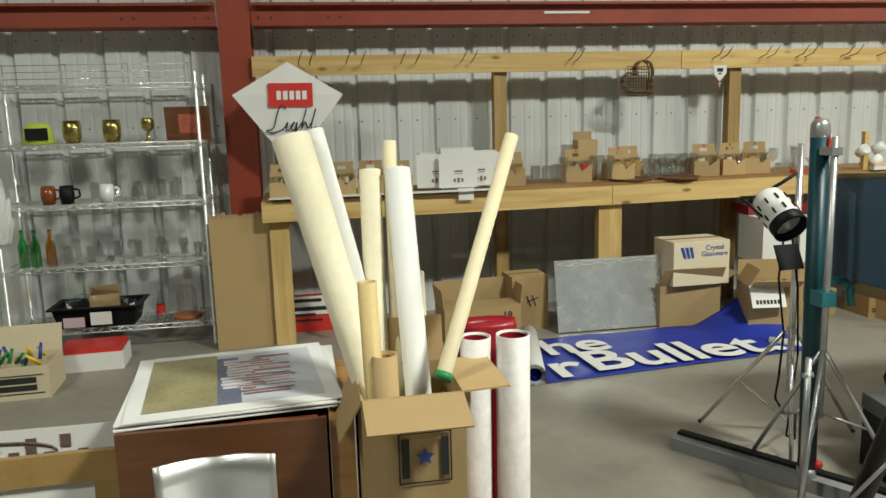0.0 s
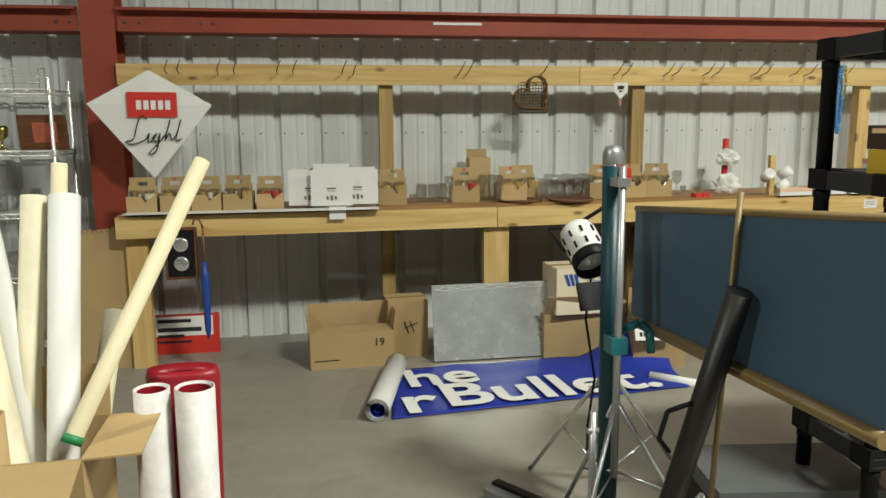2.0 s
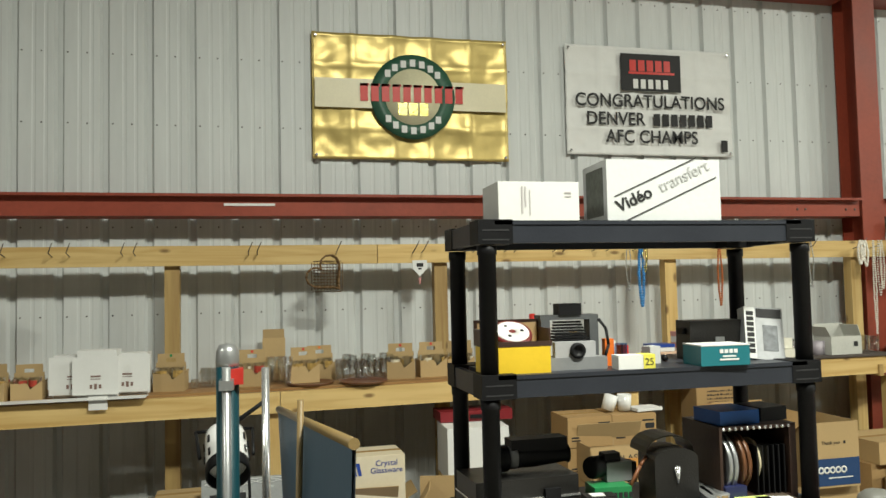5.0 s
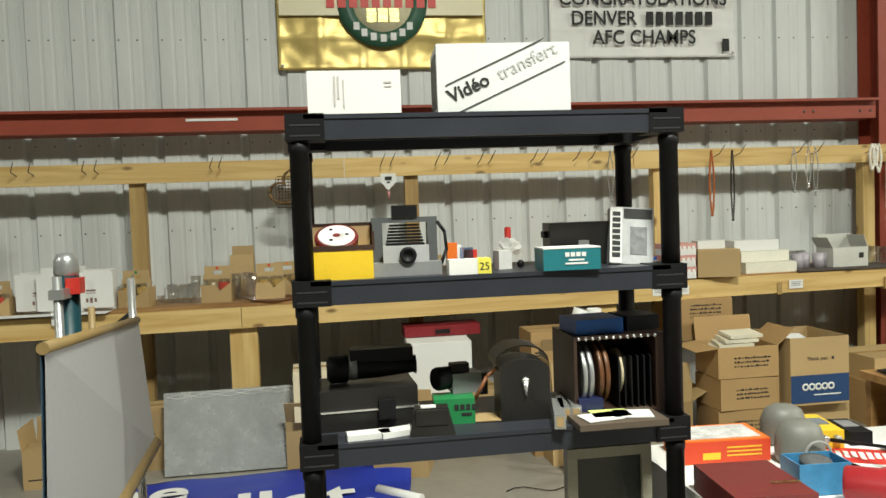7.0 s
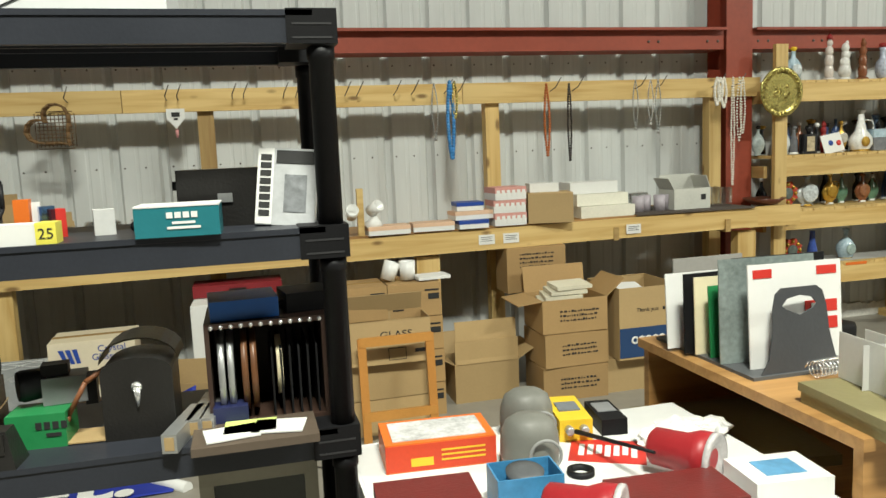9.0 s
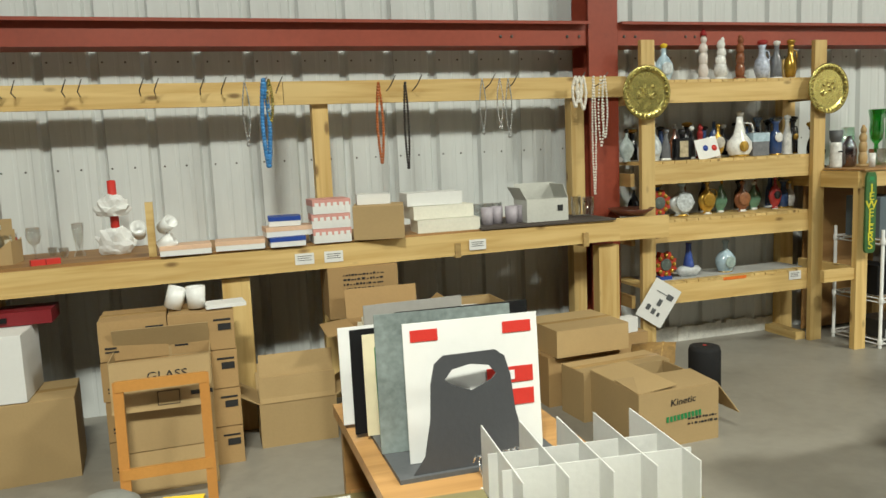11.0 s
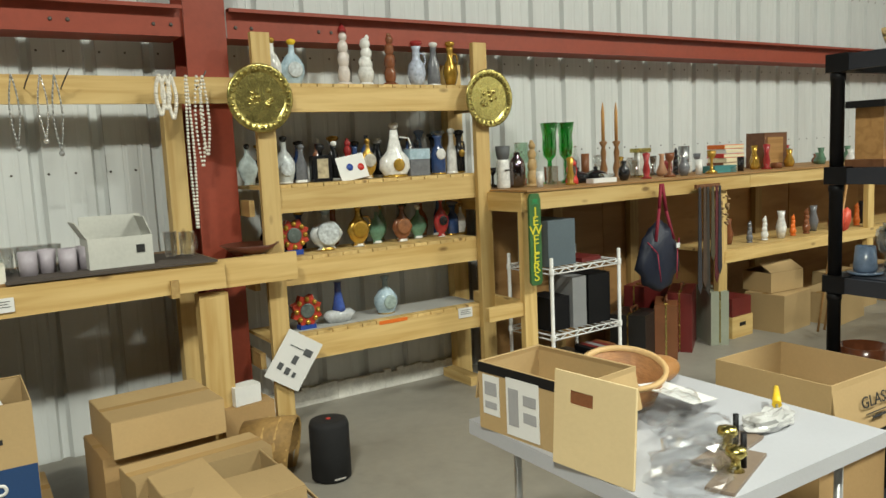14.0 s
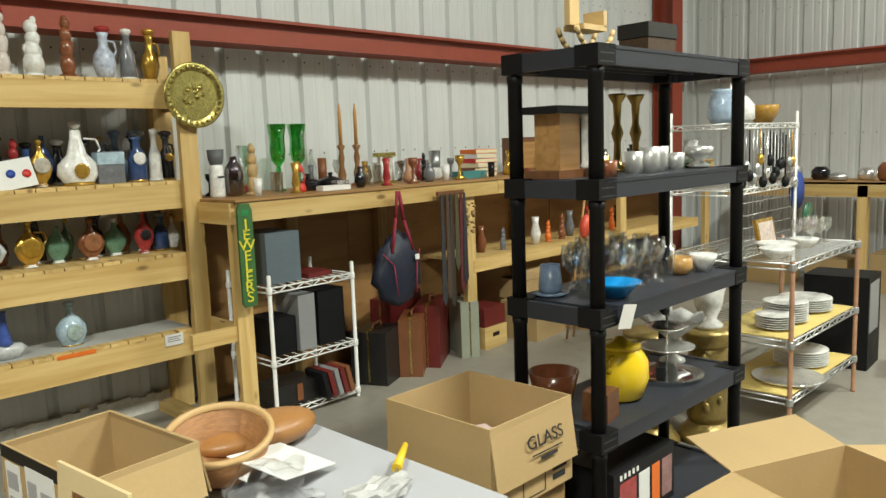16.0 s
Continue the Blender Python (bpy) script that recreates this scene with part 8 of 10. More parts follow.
figure(8.50, 6.08, B1, 0.26, REDG, "red and gold soldier decanter", TALL)
decanter(8.60, B1, OVAL, 0.25, 0.118, GLD, GLD, "round gold-rimmed clock decanter", badge=cer("clockface", (0.45, 0.42, 0.36), 0.2, 0.5, 40), badge_r=0.042, squash=0.5)
decanter(8.66, B1, TALL and FLASK, 0.27, 0.11, DKB, None, "dark blue decanter in the back row", y=6.13)
decanter(8.79, B1, BELL, 0.345, 0.225, WG, WG, "white bell-shaped decanter with golden emblem", badge=GLD, badge_r=0.04, bz=0.22, squash=0.5, handle=WG)
cn = thing("decanter", pose(8.955, 6.0, B1), "sky blue and grey stein decanter", "decanter", "decanters on the rack")
part("body", block(-0.072, 0.072, -0.04, 0.04, 0, 0.175, 0.012, 2), GRYG, cn)
part("band", block(-0.074, 0.074, -0.042, 0.042, 0.105, 0.17, 0.012, 2), SKY, cn)
b = bm_new()
lathe(b, [(0.014, 0.175), (0.014, 0.2), (0.02, 0.21), (0.0, 0.225)], 12)
part("stopper", b, BLK, cn)
decanter(9.12, B1, URN, 0.29, 0.105, DKB, BLUE_GLASS, "dark blue urn decanter with white cameo", badge=WG, badge_r=0.036, squash=0.7)
decanter(9.225, B1, SLIM, 0.30, 0.075, WG, WG, "tall white ribbed decanter", squash=0.9)
decanter(9.05, B1, URN, 0.30, 0.08, BLUE_GLASS, BLUE_GLASS, "blue glass decanter in the back row", y=6.12)
decanter(8.87, B1, URN, 0.26, 0.09, GRYG, BLK, "grey decanter in the back row", y=6.13)
decanter(9.32, B1, URN, 0.29, 0.082, BLK, BLK, "black and gold greek urn decanter", badge=GLD, badge_r=0.025, squash=0.9, handle=BLK, y=6.05)
C1 = 1.016


def badge_block(x, z, y=5.95):
    t = thing("decanter", pose(x, y, z), "red and gold star badge decanter on blue foot", "decanter", "decanters on the rack")
    part("foot", block(-0.05, 0.05, -0.03, 0.03, 0, 0.03, 0.004), BLUE, t)
    b = bm_new()
    pts = [((0.10 if i % 2 == 0 else 0.075) * math.cos(math.pi * i / 8 + 0.39), (0.10 if i % 2 == 0 else 0.075) * math.sin(math.pi * i / 8 + 0.39) + 0.115) for i in range(16)]
    f0 = [b.verts.new((px, -0.025, pz)) for px, pz in pts]
    f1 = [b.verts.new((px, 0.025, pz)) for px, pz in pts]
    b.faces.new(f0)
    b.faces.new(f1[::-1])
    for i in range(16):
        b.faces.new((f0[i], f0[(i + 1) % 16], f1[(i + 1) % 16], f1[i]))
    part("star", b, cer("badge_red", (0.42, 0.05, 0.03), var=0.5, scale=30), t)
    for i in range(8):
        b = bm_new()
        a = math.pi * i / 4
        ball(b, (0.068 * math.cos(a), -0.027, 0.115 + 0.068 * math.sin(a)), 0.017, 7, sz=1)
        part("gold_boss", b, GLD, t)
    b = bm_new()
    lathe(b, [(0.045, 0), (0.045, 0.006), (0.038, 0.009), (0, 0.007)], 20, pose(0, -0.025, 0.115, 90, 0, 0))
    part("medallion", b, cer("medal", (0.10, 0.12, 0.11), 0.25, 0.5, 40), t)
    return t


badge_block(8.05, C1)
badge_block(8.10, 0.562)
decanter(8.285, C1, OVAL, 0.25, 0.225, cer("pale_scene", (0.45, 0.52, 0.53), var=0.4), SKY, "wide oval scenic decanter with blue top", squash=0.4, badge=cer("scene", (0.35, 0.42, 0.45), var=0.6, scale=30), badge_r=0.075, bz=0.42)
decanter(8.505, C1, OVAL, 0.255, 0.155, GLD, GLD, "round golden star decanter with handle", squash=0.45, badge=cer("gold_star", (0.42, 0.24, 0.03), 0.3, metal=0.5), badge_r=0.05, handle=GLD, bz=0.42)
decanter(8.66, C1, OVAL, 0.20, 0.13, GRN, None, "green glazed canteen decanter", squash=0.4, y=6.05)
decanter(8.82, C1, OVAL, 0.235, 0.15, BRN, BRN, "brown carved canteen decanter", squash=0.4, badge=cer("brown_relief", (0.26, 0.11, 0.05), var=0.5), badge_r=0.05, bz=0.42)
decanter(8.98, C1, OVAL, 0.22, 0.14, GRN, WG, "green glazed canteen decanter", squash=0.4, y=6.07)
decanter(9.12, C1, OVAL, 0.26, 0.118, REDG, REDG, "red oval decanter with dark medallion", squash=0.5, badge=BLK, badge_r=0.032, bz=0.42)
decanter(9.25, C1, URN, 0.23, 0.09, DKB, GRYG, "dark blue book-shaped decanter", squash=0.7, y=6.06)
decanter(9.33, C1, FLASK, 0.21, 0.09, WG, GLD, "white bonnet decanter with gold foot", y=6.08)
D1 = 0.565
shp = thing("decanter", pose(8.33, 5.98, D1), "blue bottle decanter on a boat-shaped base", "decanter", "decanters on the rack")
b = bm_new()
lathe(b, [(0.07, 0), (0.11, 0.05), (0.08, 0.075), (0.02, 0.08)], 22, Matrix.Diagonal((1, 0.5, 1, 1)))
part("boat", b, cer("boat", (0.38, 0.42, 0.45), var=0.4), shp)
b = bm_new()
lathe(b, [(0.045, 0.07), (0.038, 0.10), (0.022, 0.18), (0.02, 0.24), (0.026, 0.25)], 16)
part("bottle", b, cer("cobalt", (0.05, 0.09, 0.32)), shp)
decanter(8.67, D1, FLASK, 0.25, 0.16, SKY, SKY, "sky blue globe decanter with scenic relief", squash=0.8, badge=cer("relief_scene", (0.30, 0.38, 0.36), var=0.6, scale=40), badge_r=0.045, bz=0.32)
box_thing("red_label", pose(8.63, 5.838, 0.535), 0.2, 0.003, 0.022, ORANGE, "orange-red label strip on the shelf edge", "label", bevel=0)
pcd2 = thing("price_card", pose(9.17, 5.838, 0.485), "white price card pinned to the rack", "card", "price cards")
part("card", block(-0.055, 0.055, -0.006, -0.004, 0, 0.065, 0), WHITE_PAPER, pcd2)
bars(pcd2, face(0, -0.0065, 0.035), [(-0.04, 0.04, 0.012, 0.015), (-0.04, 0.03, 0.0, 0.003), (-0.04, 0.04, -0.012, -0.009)], BLACK_INK)
part("deck_sheet", block(7.95, 9.30, 5.90, 6.18, 0.5635, 0.566, 0), mat("grey_board", (0.42, 0.42, 0.40), 0.6), thing("shelf_liner", pose(0, 0, 0), "grey board liner on the lowest rack shelf", "board"))
curb = bm_new()
for k in range(30):
    x0 = 7.9 + k * 0.05
    bx(curb, x0, x0 + 0.05, -0.012 - 0.006 * rng.random(), 0.02, 0.0, 0.10 + 0.03 * rng.random())
solid("flaking_wall_base", curb, mat("flaking_white", (0.66, 0.65, 0.60), 0.8, var=0.35, scale=14), pose(0, 6.235, 0), "flaking white patch at the wall's foot", "wall base", kind="structure")

# added dark bottles that stand in for the shade behind the front decanters
SHADE_ROW = ((B1, 7.96, URN, BLK), (B1, 8.20, SLIM, DKB), (B1, 8.32, FLASK, BRN), (B1, 8.43, URN, BLK), (B1, 8.58, JUG, DKB), (B1, 8.74, SLIM, BLK), (B1, 8.97, FLASK, DKB), (B1, 9.17, URN, BLK),
            (C1, 7.97, FLASK, BLK), (C1, 8.17, URN, DKB), (C1, 8.40, JUG, BRN), (C1, 8.58, SLIM, BLK), (C1, 8.74, OVAL, GRN), (C1, 8.90, URN, BLK), (C1, 9.05, FLASK, BRN), (C1, 9.19, SLIM, DKB))
for k, (bz_, bx0, shape, mm) in enumerate(SHADE_ROW):
    nm = {BLK: "black", DKB: "dark blue", BRN: "brown", GRN: "green"}[mm]
    decanter(bx0, bz_, shape, 0.24 + 0.012 * (k % 4), 0.085 + 0.008 * (k % 3), mm, (GLD, BLK, WG)[k % 3], nm + " glazed decanter standing in the back row", y=6.14)

# bench two: its sign, bottles and curios
sg = thing("jewelers_sign", pose(9.42, 5.40, 0.72, 0, 0, 0), "green wooden sign with yellow letters JEWELERS", "sign")
b = bm_new()
pts = [(-0.045, 0.02), (-0.03, 0.0), (0.03, 0.0), (0.045, 0.02), (0.045, 0.54), (0.03, 0.575), (-0.03, 0.575), (-0.045, 0.54)]
f0 = [b.verts.new((x, -0.012, z)) for x, z in pts]
f1 = [b.verts.new((x, 0.006, z)) for x, z in pts]
b.faces.new(f0)
b.faces.new(f1[::-1])
for i in range(8):
    b.faces.new((f0[i], f0[(i + 1) % 8], f1[(i + 1) % 8], f1[i]))
part("board", b, mat("sign_green", (0.045, 0.13, 0.04), 0.5, var=0.3, scale=20), sg)
for i, c in enumerate("JEWELERS"):
    lettering(c, 0.082, sg, face(0, -0.0135, 0.46 - i * 0.058), mat("sign_yellow", (0.70, 0.62, 0.04), 0.5) if i == 0 else bpy.data.materials["sign_yellow"], "yellow letter", depth=0.002, sx=1.2)
bars(sg, face(0, -0.0125, 0.53), [(-0.02, 0.02, -0.012, 0.012), (-0.03, 0.03, -0.02, -0.016)], GREEN)
E1 = 1.317
mw = thing("novelty_bottle", pose(9.50, 5.80, E1), "white novelty bottle with moustache face", "bottle")
b = bm_new()
lathe(b, [(0.042, 0), (0.045, 0.01), (0.042, 0.17), (0.035, 0.19)], 18)
part("body", b, WG, mw)
b = bm_new()
lathe(b, [(0.035, 0.19), (0.045, 0.22), (0.05, 0.28), (0.044, 0.28), (0.03, 0.2)], 18, close=False)
part("collar", b, DARKGREY, mw)
part("moustache", block(-0.02, 0.02, -0.049, -0.043, 0.115, 0.125, 0.002), BLACK_INK, mw)
decanter(9.44, E1, TALL and URN, 0.36, 0.09, BLK, GLD, "black and gold saxophonist decanter", y=5.98)
turned("brown_bottle", [(0.04, 0), (0.055, 0.02), (0.058, 0.13), (0.045, 0.18), (0.022, 0.21), (0.022, 0.235)], BROWN_GLASS, pose(9.60, 5.78, E1), "brown glass jug bottle on the bench", "bottle")
figure(9.715, 5.76, E1, 0.315, cer("carved_wood", (0.42, 0.28, 0.12), 0.5), "carved pale wooden seated figure", TALL)
glassware("mug", 9.84, 5.70, E1, "on the pine bench")
glassware("bottle", 9.76, 5.98, E1, "on the pine bench", 1.15)
lan = thing("railway_lantern", pose(9.98, 5.66, E1), "small red hurricane lantern on the bench", "lantern")
for prof, mm, nm in (([(0.042, 0), (0.045, 0.02), (0.036, 0.05), (0.03, 0.055)], RED, "tank"), ([(0.026, 0.055), (0.032, 0.085), (0.024, 0.125)], GLASS, "globe"), ([(0.03, 0.125), (0.034, 0.14), (0.02, 0.165), (0.01, 0.185), (0, 0.19)], RED, "chimney")):
    b = bm_new()
    lathe(b, prof, 16)
    part(nm, b, mm, lan)
b = bm_new()
for s in (-1, 1):
    path_rod(b, [(s * 0.036, 0, 0.04), (s * 0.045, 0, 0.10), (s * 0.028, 0, 0.15)], 0.004, 6)
part("guard", b, RED, lan)
for gx in (10.01, 10.165):
    gb = thing("green_goblet", pose(gx, 5.92, E1), "tall green glass goblet on a stem", "goblet", "green goblets")
    b = bm_new()
    lathe(b, [(0.045, 0), (0.04, 0.012), (0.016, 0.025), (0.012, 0.09), (0.018, 0.13), (0.014, 0.16)], 18)
    part("stem", b, GREEN_GLASS, gb)
    b = bm_new()
    lathe(b, [(0.014, 0.16), (0.045, 0.20), (0.052, 0.26), (0.048, 0.34), (0.064, 0.43), (0.061, 0.43), (0.045, 0.34), (0.048, 0.26), (0.040, 0.205), (0.0, 0.185)], 20, close=False)
    part("bowl", b, GREEN_GLASS, gb)
turned("green_vase", [(0.05, 0), (0.055, 0.01), (0.05, 0.3), (0.047, 0.3)], glass_mat("pale_green_glass", (0.75, 0.92, 0.80)), pose(9.86, 6.05, E1), "pale green glass cylinder vase", "vase")
dd = thing("covered_dish", pose(10.22, 5.76, E1), "dark covered dish with knob lids on bench", "dish")
for px in (-0.10, 0.08):
    b = bm_new()
    lathe(b, [(0.075, 0), (0.085, 0.05), (0.08, 0.06), (0.03, 0.08), (0.012, 0.085), (0.018, 0.105), (0.0, 0.11)], 20, Matrix.Translation((px, 0, 0)))
    part("dish", b, BLK, dd)
box_thing("white_card_tent", pose(10.20, 5.60, E1, 0, 0, 0), 0.22, 0.07, 0.03, WHITE_PAPER, "white folded price card on the bench", "card")
turned("brown_candle", [(0.03, 0), (0.03, 0.20), (0.0, 0.2)], mat("brown_wax", (0.17, 0.06, 0.02), 0.4), pose(10.38, 5.95, E1), "thick brown pillar candle", "candle")
WOODT = mat("turned_wood", (0.23, 0.11, 0.04), 0.35, var=0.2)
for cx, hh in ((10.48, 0.0), (10.615, -0.01)):
    ck = thing("wooden_candlestick", pose(cx, 5.86, E1), "turned wooden candlestick with tall amber candle", "candlestick", "candlesticks")
    b = bm_new()
    lathe(b, [(0.045, 0), (0.045, 0.012), (0.02, 0.03), (0.03, 0.08), (0.016, 0.14), (0.022, 0.20), (0.013, 0.24), (0.03, 0.275), (0.02, 0.285)], 16)
    part("stick", b, WOODT, ck)
    b = bm_new()
    lathe(b, [(0.013, 0.285), (0.012, 0.50), (0.003, 0.565)], 10)
    part("candle", b, mat("amber_wax", (0.50, 0.26, 0.08), 0.35), ck)
for gx, gy, k in ((10.33, 6.0, "bottle"), (10.55, 5.99, "goblet"), (10.72, 5.9, "tumbler"), (10.76, 5.82, "tumbler"), (11.28, 5.86, "pint"), (11.10, 5.96, "pint"), (10.9, 5.98, "pint")):
    glassware(k, gx, gy, E1, "on the pine bench")
pf = thing("photo_clock", pose(10.85, 5.84, E1), "small carriage clock with white columns", "clock")
part("base", block(-0.07, 0.07, -0.04, 0.04, 0, 0.02, 0.003), BRASS, pf)
part("top", block(-0.072, 0.072, -0.042, 0.042, 0.19, 0.22, 0.004), BRASS, pf)
for px in (-0.055, 0.055):
    b = bm_new()
    rod(b, (px, -0.03, 0.02), (px, -0.03, 0.19), 0.010)
    part("column", b, WG, pf)
part("case", block(-0.04, 0.04, -0.03, 0.03, 0.02, 0.19, 0.003), cer("clock_case", (0.5, 0.48, 0.42)), pf)
turned("tan_vase", [(0.03, 0), (0.045, 0.03), (0.02, 0.09), (0.016, 0.15), (0.024, 0.17)], mat("tan_clay", (0.42, 0.22, 0.12), 0.5), pose(11.04, 5.80, E1), "tan clay bud vase", "vase")
figure(11.2, 5.80, E1, 0.21, BLK, "slim black carved statuette", TALL)
turned("white_cup", [(0.04, 0), (0.055, 0.02), (0.06, 0.09), (0.055, 0.09), (0.001, 0.02)], WG, pose(11.33, 5.82, E1), "white ceramic cup on the bench", "cup")
turned("silver_tumbler", [(0.04, 0), (0.045, 0.22), (0.042, 0.22), (0.001, 0.02)], cer("silver_pattern", (0.35, 0.36, 0.36), 0.25, 0.6, 60, 0.7), pose(11.44, 5.92, E1), "patterned silver tumbler on the pine bench", "tumbler")
tl = box_thing("teal_box", pose(11.55, 5.66, E1, 0, 0, -3), 0.25, 0.12, 0.055, mat("teal_card", (0.05, 0.20, 0.20), 0.5), "flat teal box at the bench edge")
for k in range(6):
    mm = (CREAM, TAN, CREAM, RED, WHITE_PAPER, ORANGE)[k]
    bk2 = thing("book", pose(11.86, 5.84, E1 + k * 0.036, 0, 0, (3, -4, 6, -2, 4, 0)[k]), "worn book lying in a stack on the bench", "book", "stack of books")
    part("cover", block(-0.125, 0.125, -0.085, 0.085, 0, 0.035, 0.003), mm, bk2)
    part("pages", block(-0.12, 0.127, -0.087, 0.08, 0.005, 0.030, 0), CREAM, bk2)
for k in range(14):
    px = 12.06 + 0.16 * k
    hh = rng.uniform(0.06, 0.2)
    turned("curio", [(0.035, 0), (0.045, hh * 0.3), (0.02, hh * 0.7), (0.03, hh)], rng.choice([WG, BRN, GLD, REDG, GRN, BLK]), pose(px, 5.70 + 0.12 * (k % 3), E1), "small ornament among curios on the bench", "ornament", "curios on the bench")
CURIO_SHAPES = ([(0.04, 0), (0.045, 0.01), (0.012, 0.03), (0.010, 0.10), (0.03, 0.13), (0.034, 0.17), (0.030, 0.17), (0.0, 0.13)],
                [(0.05, 0), (0.055, 0.05), (0.05, 0.055), (0.0, 0.02)],
                [(0.03, 0), (0.05, 0.05), (0.045, 0.10), (0.02, 0.13), (0.026, 0.16), (0.0, 0.165)],
                [(0.025, 0), (0.03, 0.12), (0.026, 0.12), (0.0, 0.02)],
                [(0.045, 0), (0.02, 0.02), (0.03, 0.06), (0.018, 0.12), (0.03, 0.19), (0.0, 0.2)])
CURIO_NAMES = ("stemmed cup", "shallow dish", "lidded jar", "straight beaker", "turned stand")
for k, px in enumerate((9.56, 9.66, 9.80, 9.93, 10.06, 10.27, 10.32, 10.44, 10.56, 10.67, 10.80, 10.92, 10.99, 11.08, 11.16, 11.25, 11.36, 11.40, 11.50, 11.64, 11.70, 11.76, 12.02, 12.10, 12.18, 12.24)):
    q = (k * 3 + k // 4) % 5
    mm, cn_ = ((WG, "white"), (BRN, "brown"), (BLK, "black"), (GLD, "gilt"), (GRYG, "grey"), (REDG, "dark red"), (GLASS, "clear glass"))[(k * 5 + 2) % 7]
    turned("curio", CURIO_SHAPES[q], mm, pose(px, 5.62 if k % 2 else 6.0, E1) @ Matrix.Scale(0.8 + 0.05 * (k % 6), 4), cn_ + " " + CURIO_NAMES[q] + " among curios on the bench", "ornament", "curios on the bench", seg=14)
mc = thing("mantel_radio", pose(12.45, 5.86, E1), "brown wooden mantel radio on the bench", "radio")
part("cabinet", block(-0.16, 0.16, -0.09, 0.09, 0, 0.30, 0.03, 3), WALNUT, mc)
part("front", block(-0.12, 0.10, -0.094, -0.088, 0.03, 0.26, 0.004), OAK, mc)

# under bench two
wire_rack(9.55, 5.40, 2, 0.62, 0.42, (0.06, 0.37, 0.80), 0.87, "white coated wire shelf cart beside the bench", WHITE, WHITE, 0.06, "white_wire_cart")
gfx = box_thing("grey_file_box", pose(9.70, 5.62, 0.805, 0, 0, 2), 0.24, 0.30, 0.30, mat("slate_card", (0.10, 0.13, 0.15), 0.5), "slate grey file box on the wire cart")
box_thing("red_folder", pose(9.95, 5.58, 0.805, 0, 0, 8), 0.20, 0.22, 0.03, MAROON, "dark red folder on the wire cart", "folder")
box_thing("black_speaker", pose(9.68, 5.60, 0.376), 0.17, 0.24, 0.22, BLACK_PLASTIC, "black box speaker on the wire cart", "speaker", "box speakers")
box_thing("grey_speaker_box", pose(9.84, 5.58, 0.376), 0.12, 0.24, 0.34, GREY, "grey upright speaker on the wire cart", "speaker", "box speakers")
box_thing("black_speaker", pose(10.03, 5.60, 0.376), 0.20, 0.26, 0.34, BLACK_PLASTIC, "black box speaker on the wire cart", "speaker", "box speakers")
bz = thing("leather_satchel", pose(9.74, 5.54, 0.066), "black leather satchel on the wire cart", "bag")
part("body", block(-0.15, 0.15, -0.10, 0.12, 0, 0.13, 0.03, 3), BLACK_LEATHER, bz)
part("strap", block(-0.02, 0.02, -0.108, -0.10, 0.02, 0.12, 0.002), TAN, bz)
for k in range(5):
    box_thing("ring_binder", pose(9.90 + 0.045 * k, 5.44, 0.075, 0, -14, 0), 0.03, 0.18, 0.17, (BLACK, MAROON, GREY, MAROON, TAN)[k], "ring binder leaning on the wire cart", "binder", "ring binders")


def suitcase(x, y, rz, w, d, h, material, label, straps=True):
    t = thing("suitcase", pose(x, y, 0, 0, 0, rz), label, "suitcase", "old suitcases")
    part("shell", block(-w / 2, w / 2, -d / 2, -0.004, 0, h, 0.025, 3), material, t)
    part("shell", block(-w / 2, w / 2, 0.004, d / 2, 0, h, 0.025, 3), material, t)
    part("seam", block(-w / 2 - 0.001, w / 2 + 0.001, -0.006, 0.006, 0.02, h + 0.001, 0), BRASS, t)
    b = bm_new()
    path_rod(b, [(-0.07, 0, h), (-0.06, 0, h + 0.035), (0.06, 0, h + 0.035), (0.07, 0, h)], 0.009, 8)
    part("handle", b, TAN, t)
    for s in (-1, 1):
        part("latch", block(s * w * 0.3 - 0.02, s * w * 0.3 + 0.02, -0.014, 0.014, h, h + 0.008, 0.002), BRASS, t)
    return t


suitcase(10.50, 5.60, 25, 0.30, 0.26, 0.36, BLACK_LEATHER, "black leather doctor's case on the floor")
suitcase(10.80, 5.56, 40, 0.36, 0.16, 0.40, TAN, "tan leather suitcase standing on end")
suitcase(11.07, 5.64, 35, 0.44, 0.18, 0.45, MAROON, "maroon hard suitcase standing upright")
suitcase(10.92, 5.86, 20, 0.50, 0.16, 0.50, MAROON, "maroon vinyl suitcase at the back")
suitcase(11.36, 5.60, 60, 0.36, 0.14, 0.42, mat("sage_vinyl", (0.30, 0.32, 0.25), 0.45), "sage green suitcase standing upright")
dg = thing("sports_bag", pose(10.52, 5.375, 0.60), "navy nylon sports bag hung by red straps", "bag")
b = bm_new()
bmesh.ops.create_icosphere(b, subdivisions=3, radius=1)
for v in b.verts:
    k = 1 + 0.25 * noise.noise(v.co * 2.1) + 0.12 * noise.noise(v.co * 5)
    v.co = Vector((v.co.x * 0.17 * k * (1.1 - 0.25 * v.co.z), v.co.y * 0.07 * k, 0.19 + v.co.z * 0.24 * k))
for f in b.faces:
    f.smooth = True
part("body", b, mat("navy_nylon", (0.014, 0.018, 0.035), 0.5, var=0.4, scale=8, bump=0.3), dg)
b = bm_new()
path_rod(b, [(-0.09, -0.05, 0.30), (-0.03, -0.03, 0.52), (0.0, -0.02, 0.69)], 0.012, 6)
part("strap", b, mat("crimson_webbing", (0.22, 0.012, 0.03), 0.7), dg)
b = bm_new()
path_rod(b, [(0.09, -0.05, 0.30), (0.04, -0.03, 0.50), (0.015, -0.02, 0.69)], 0.012, 6)
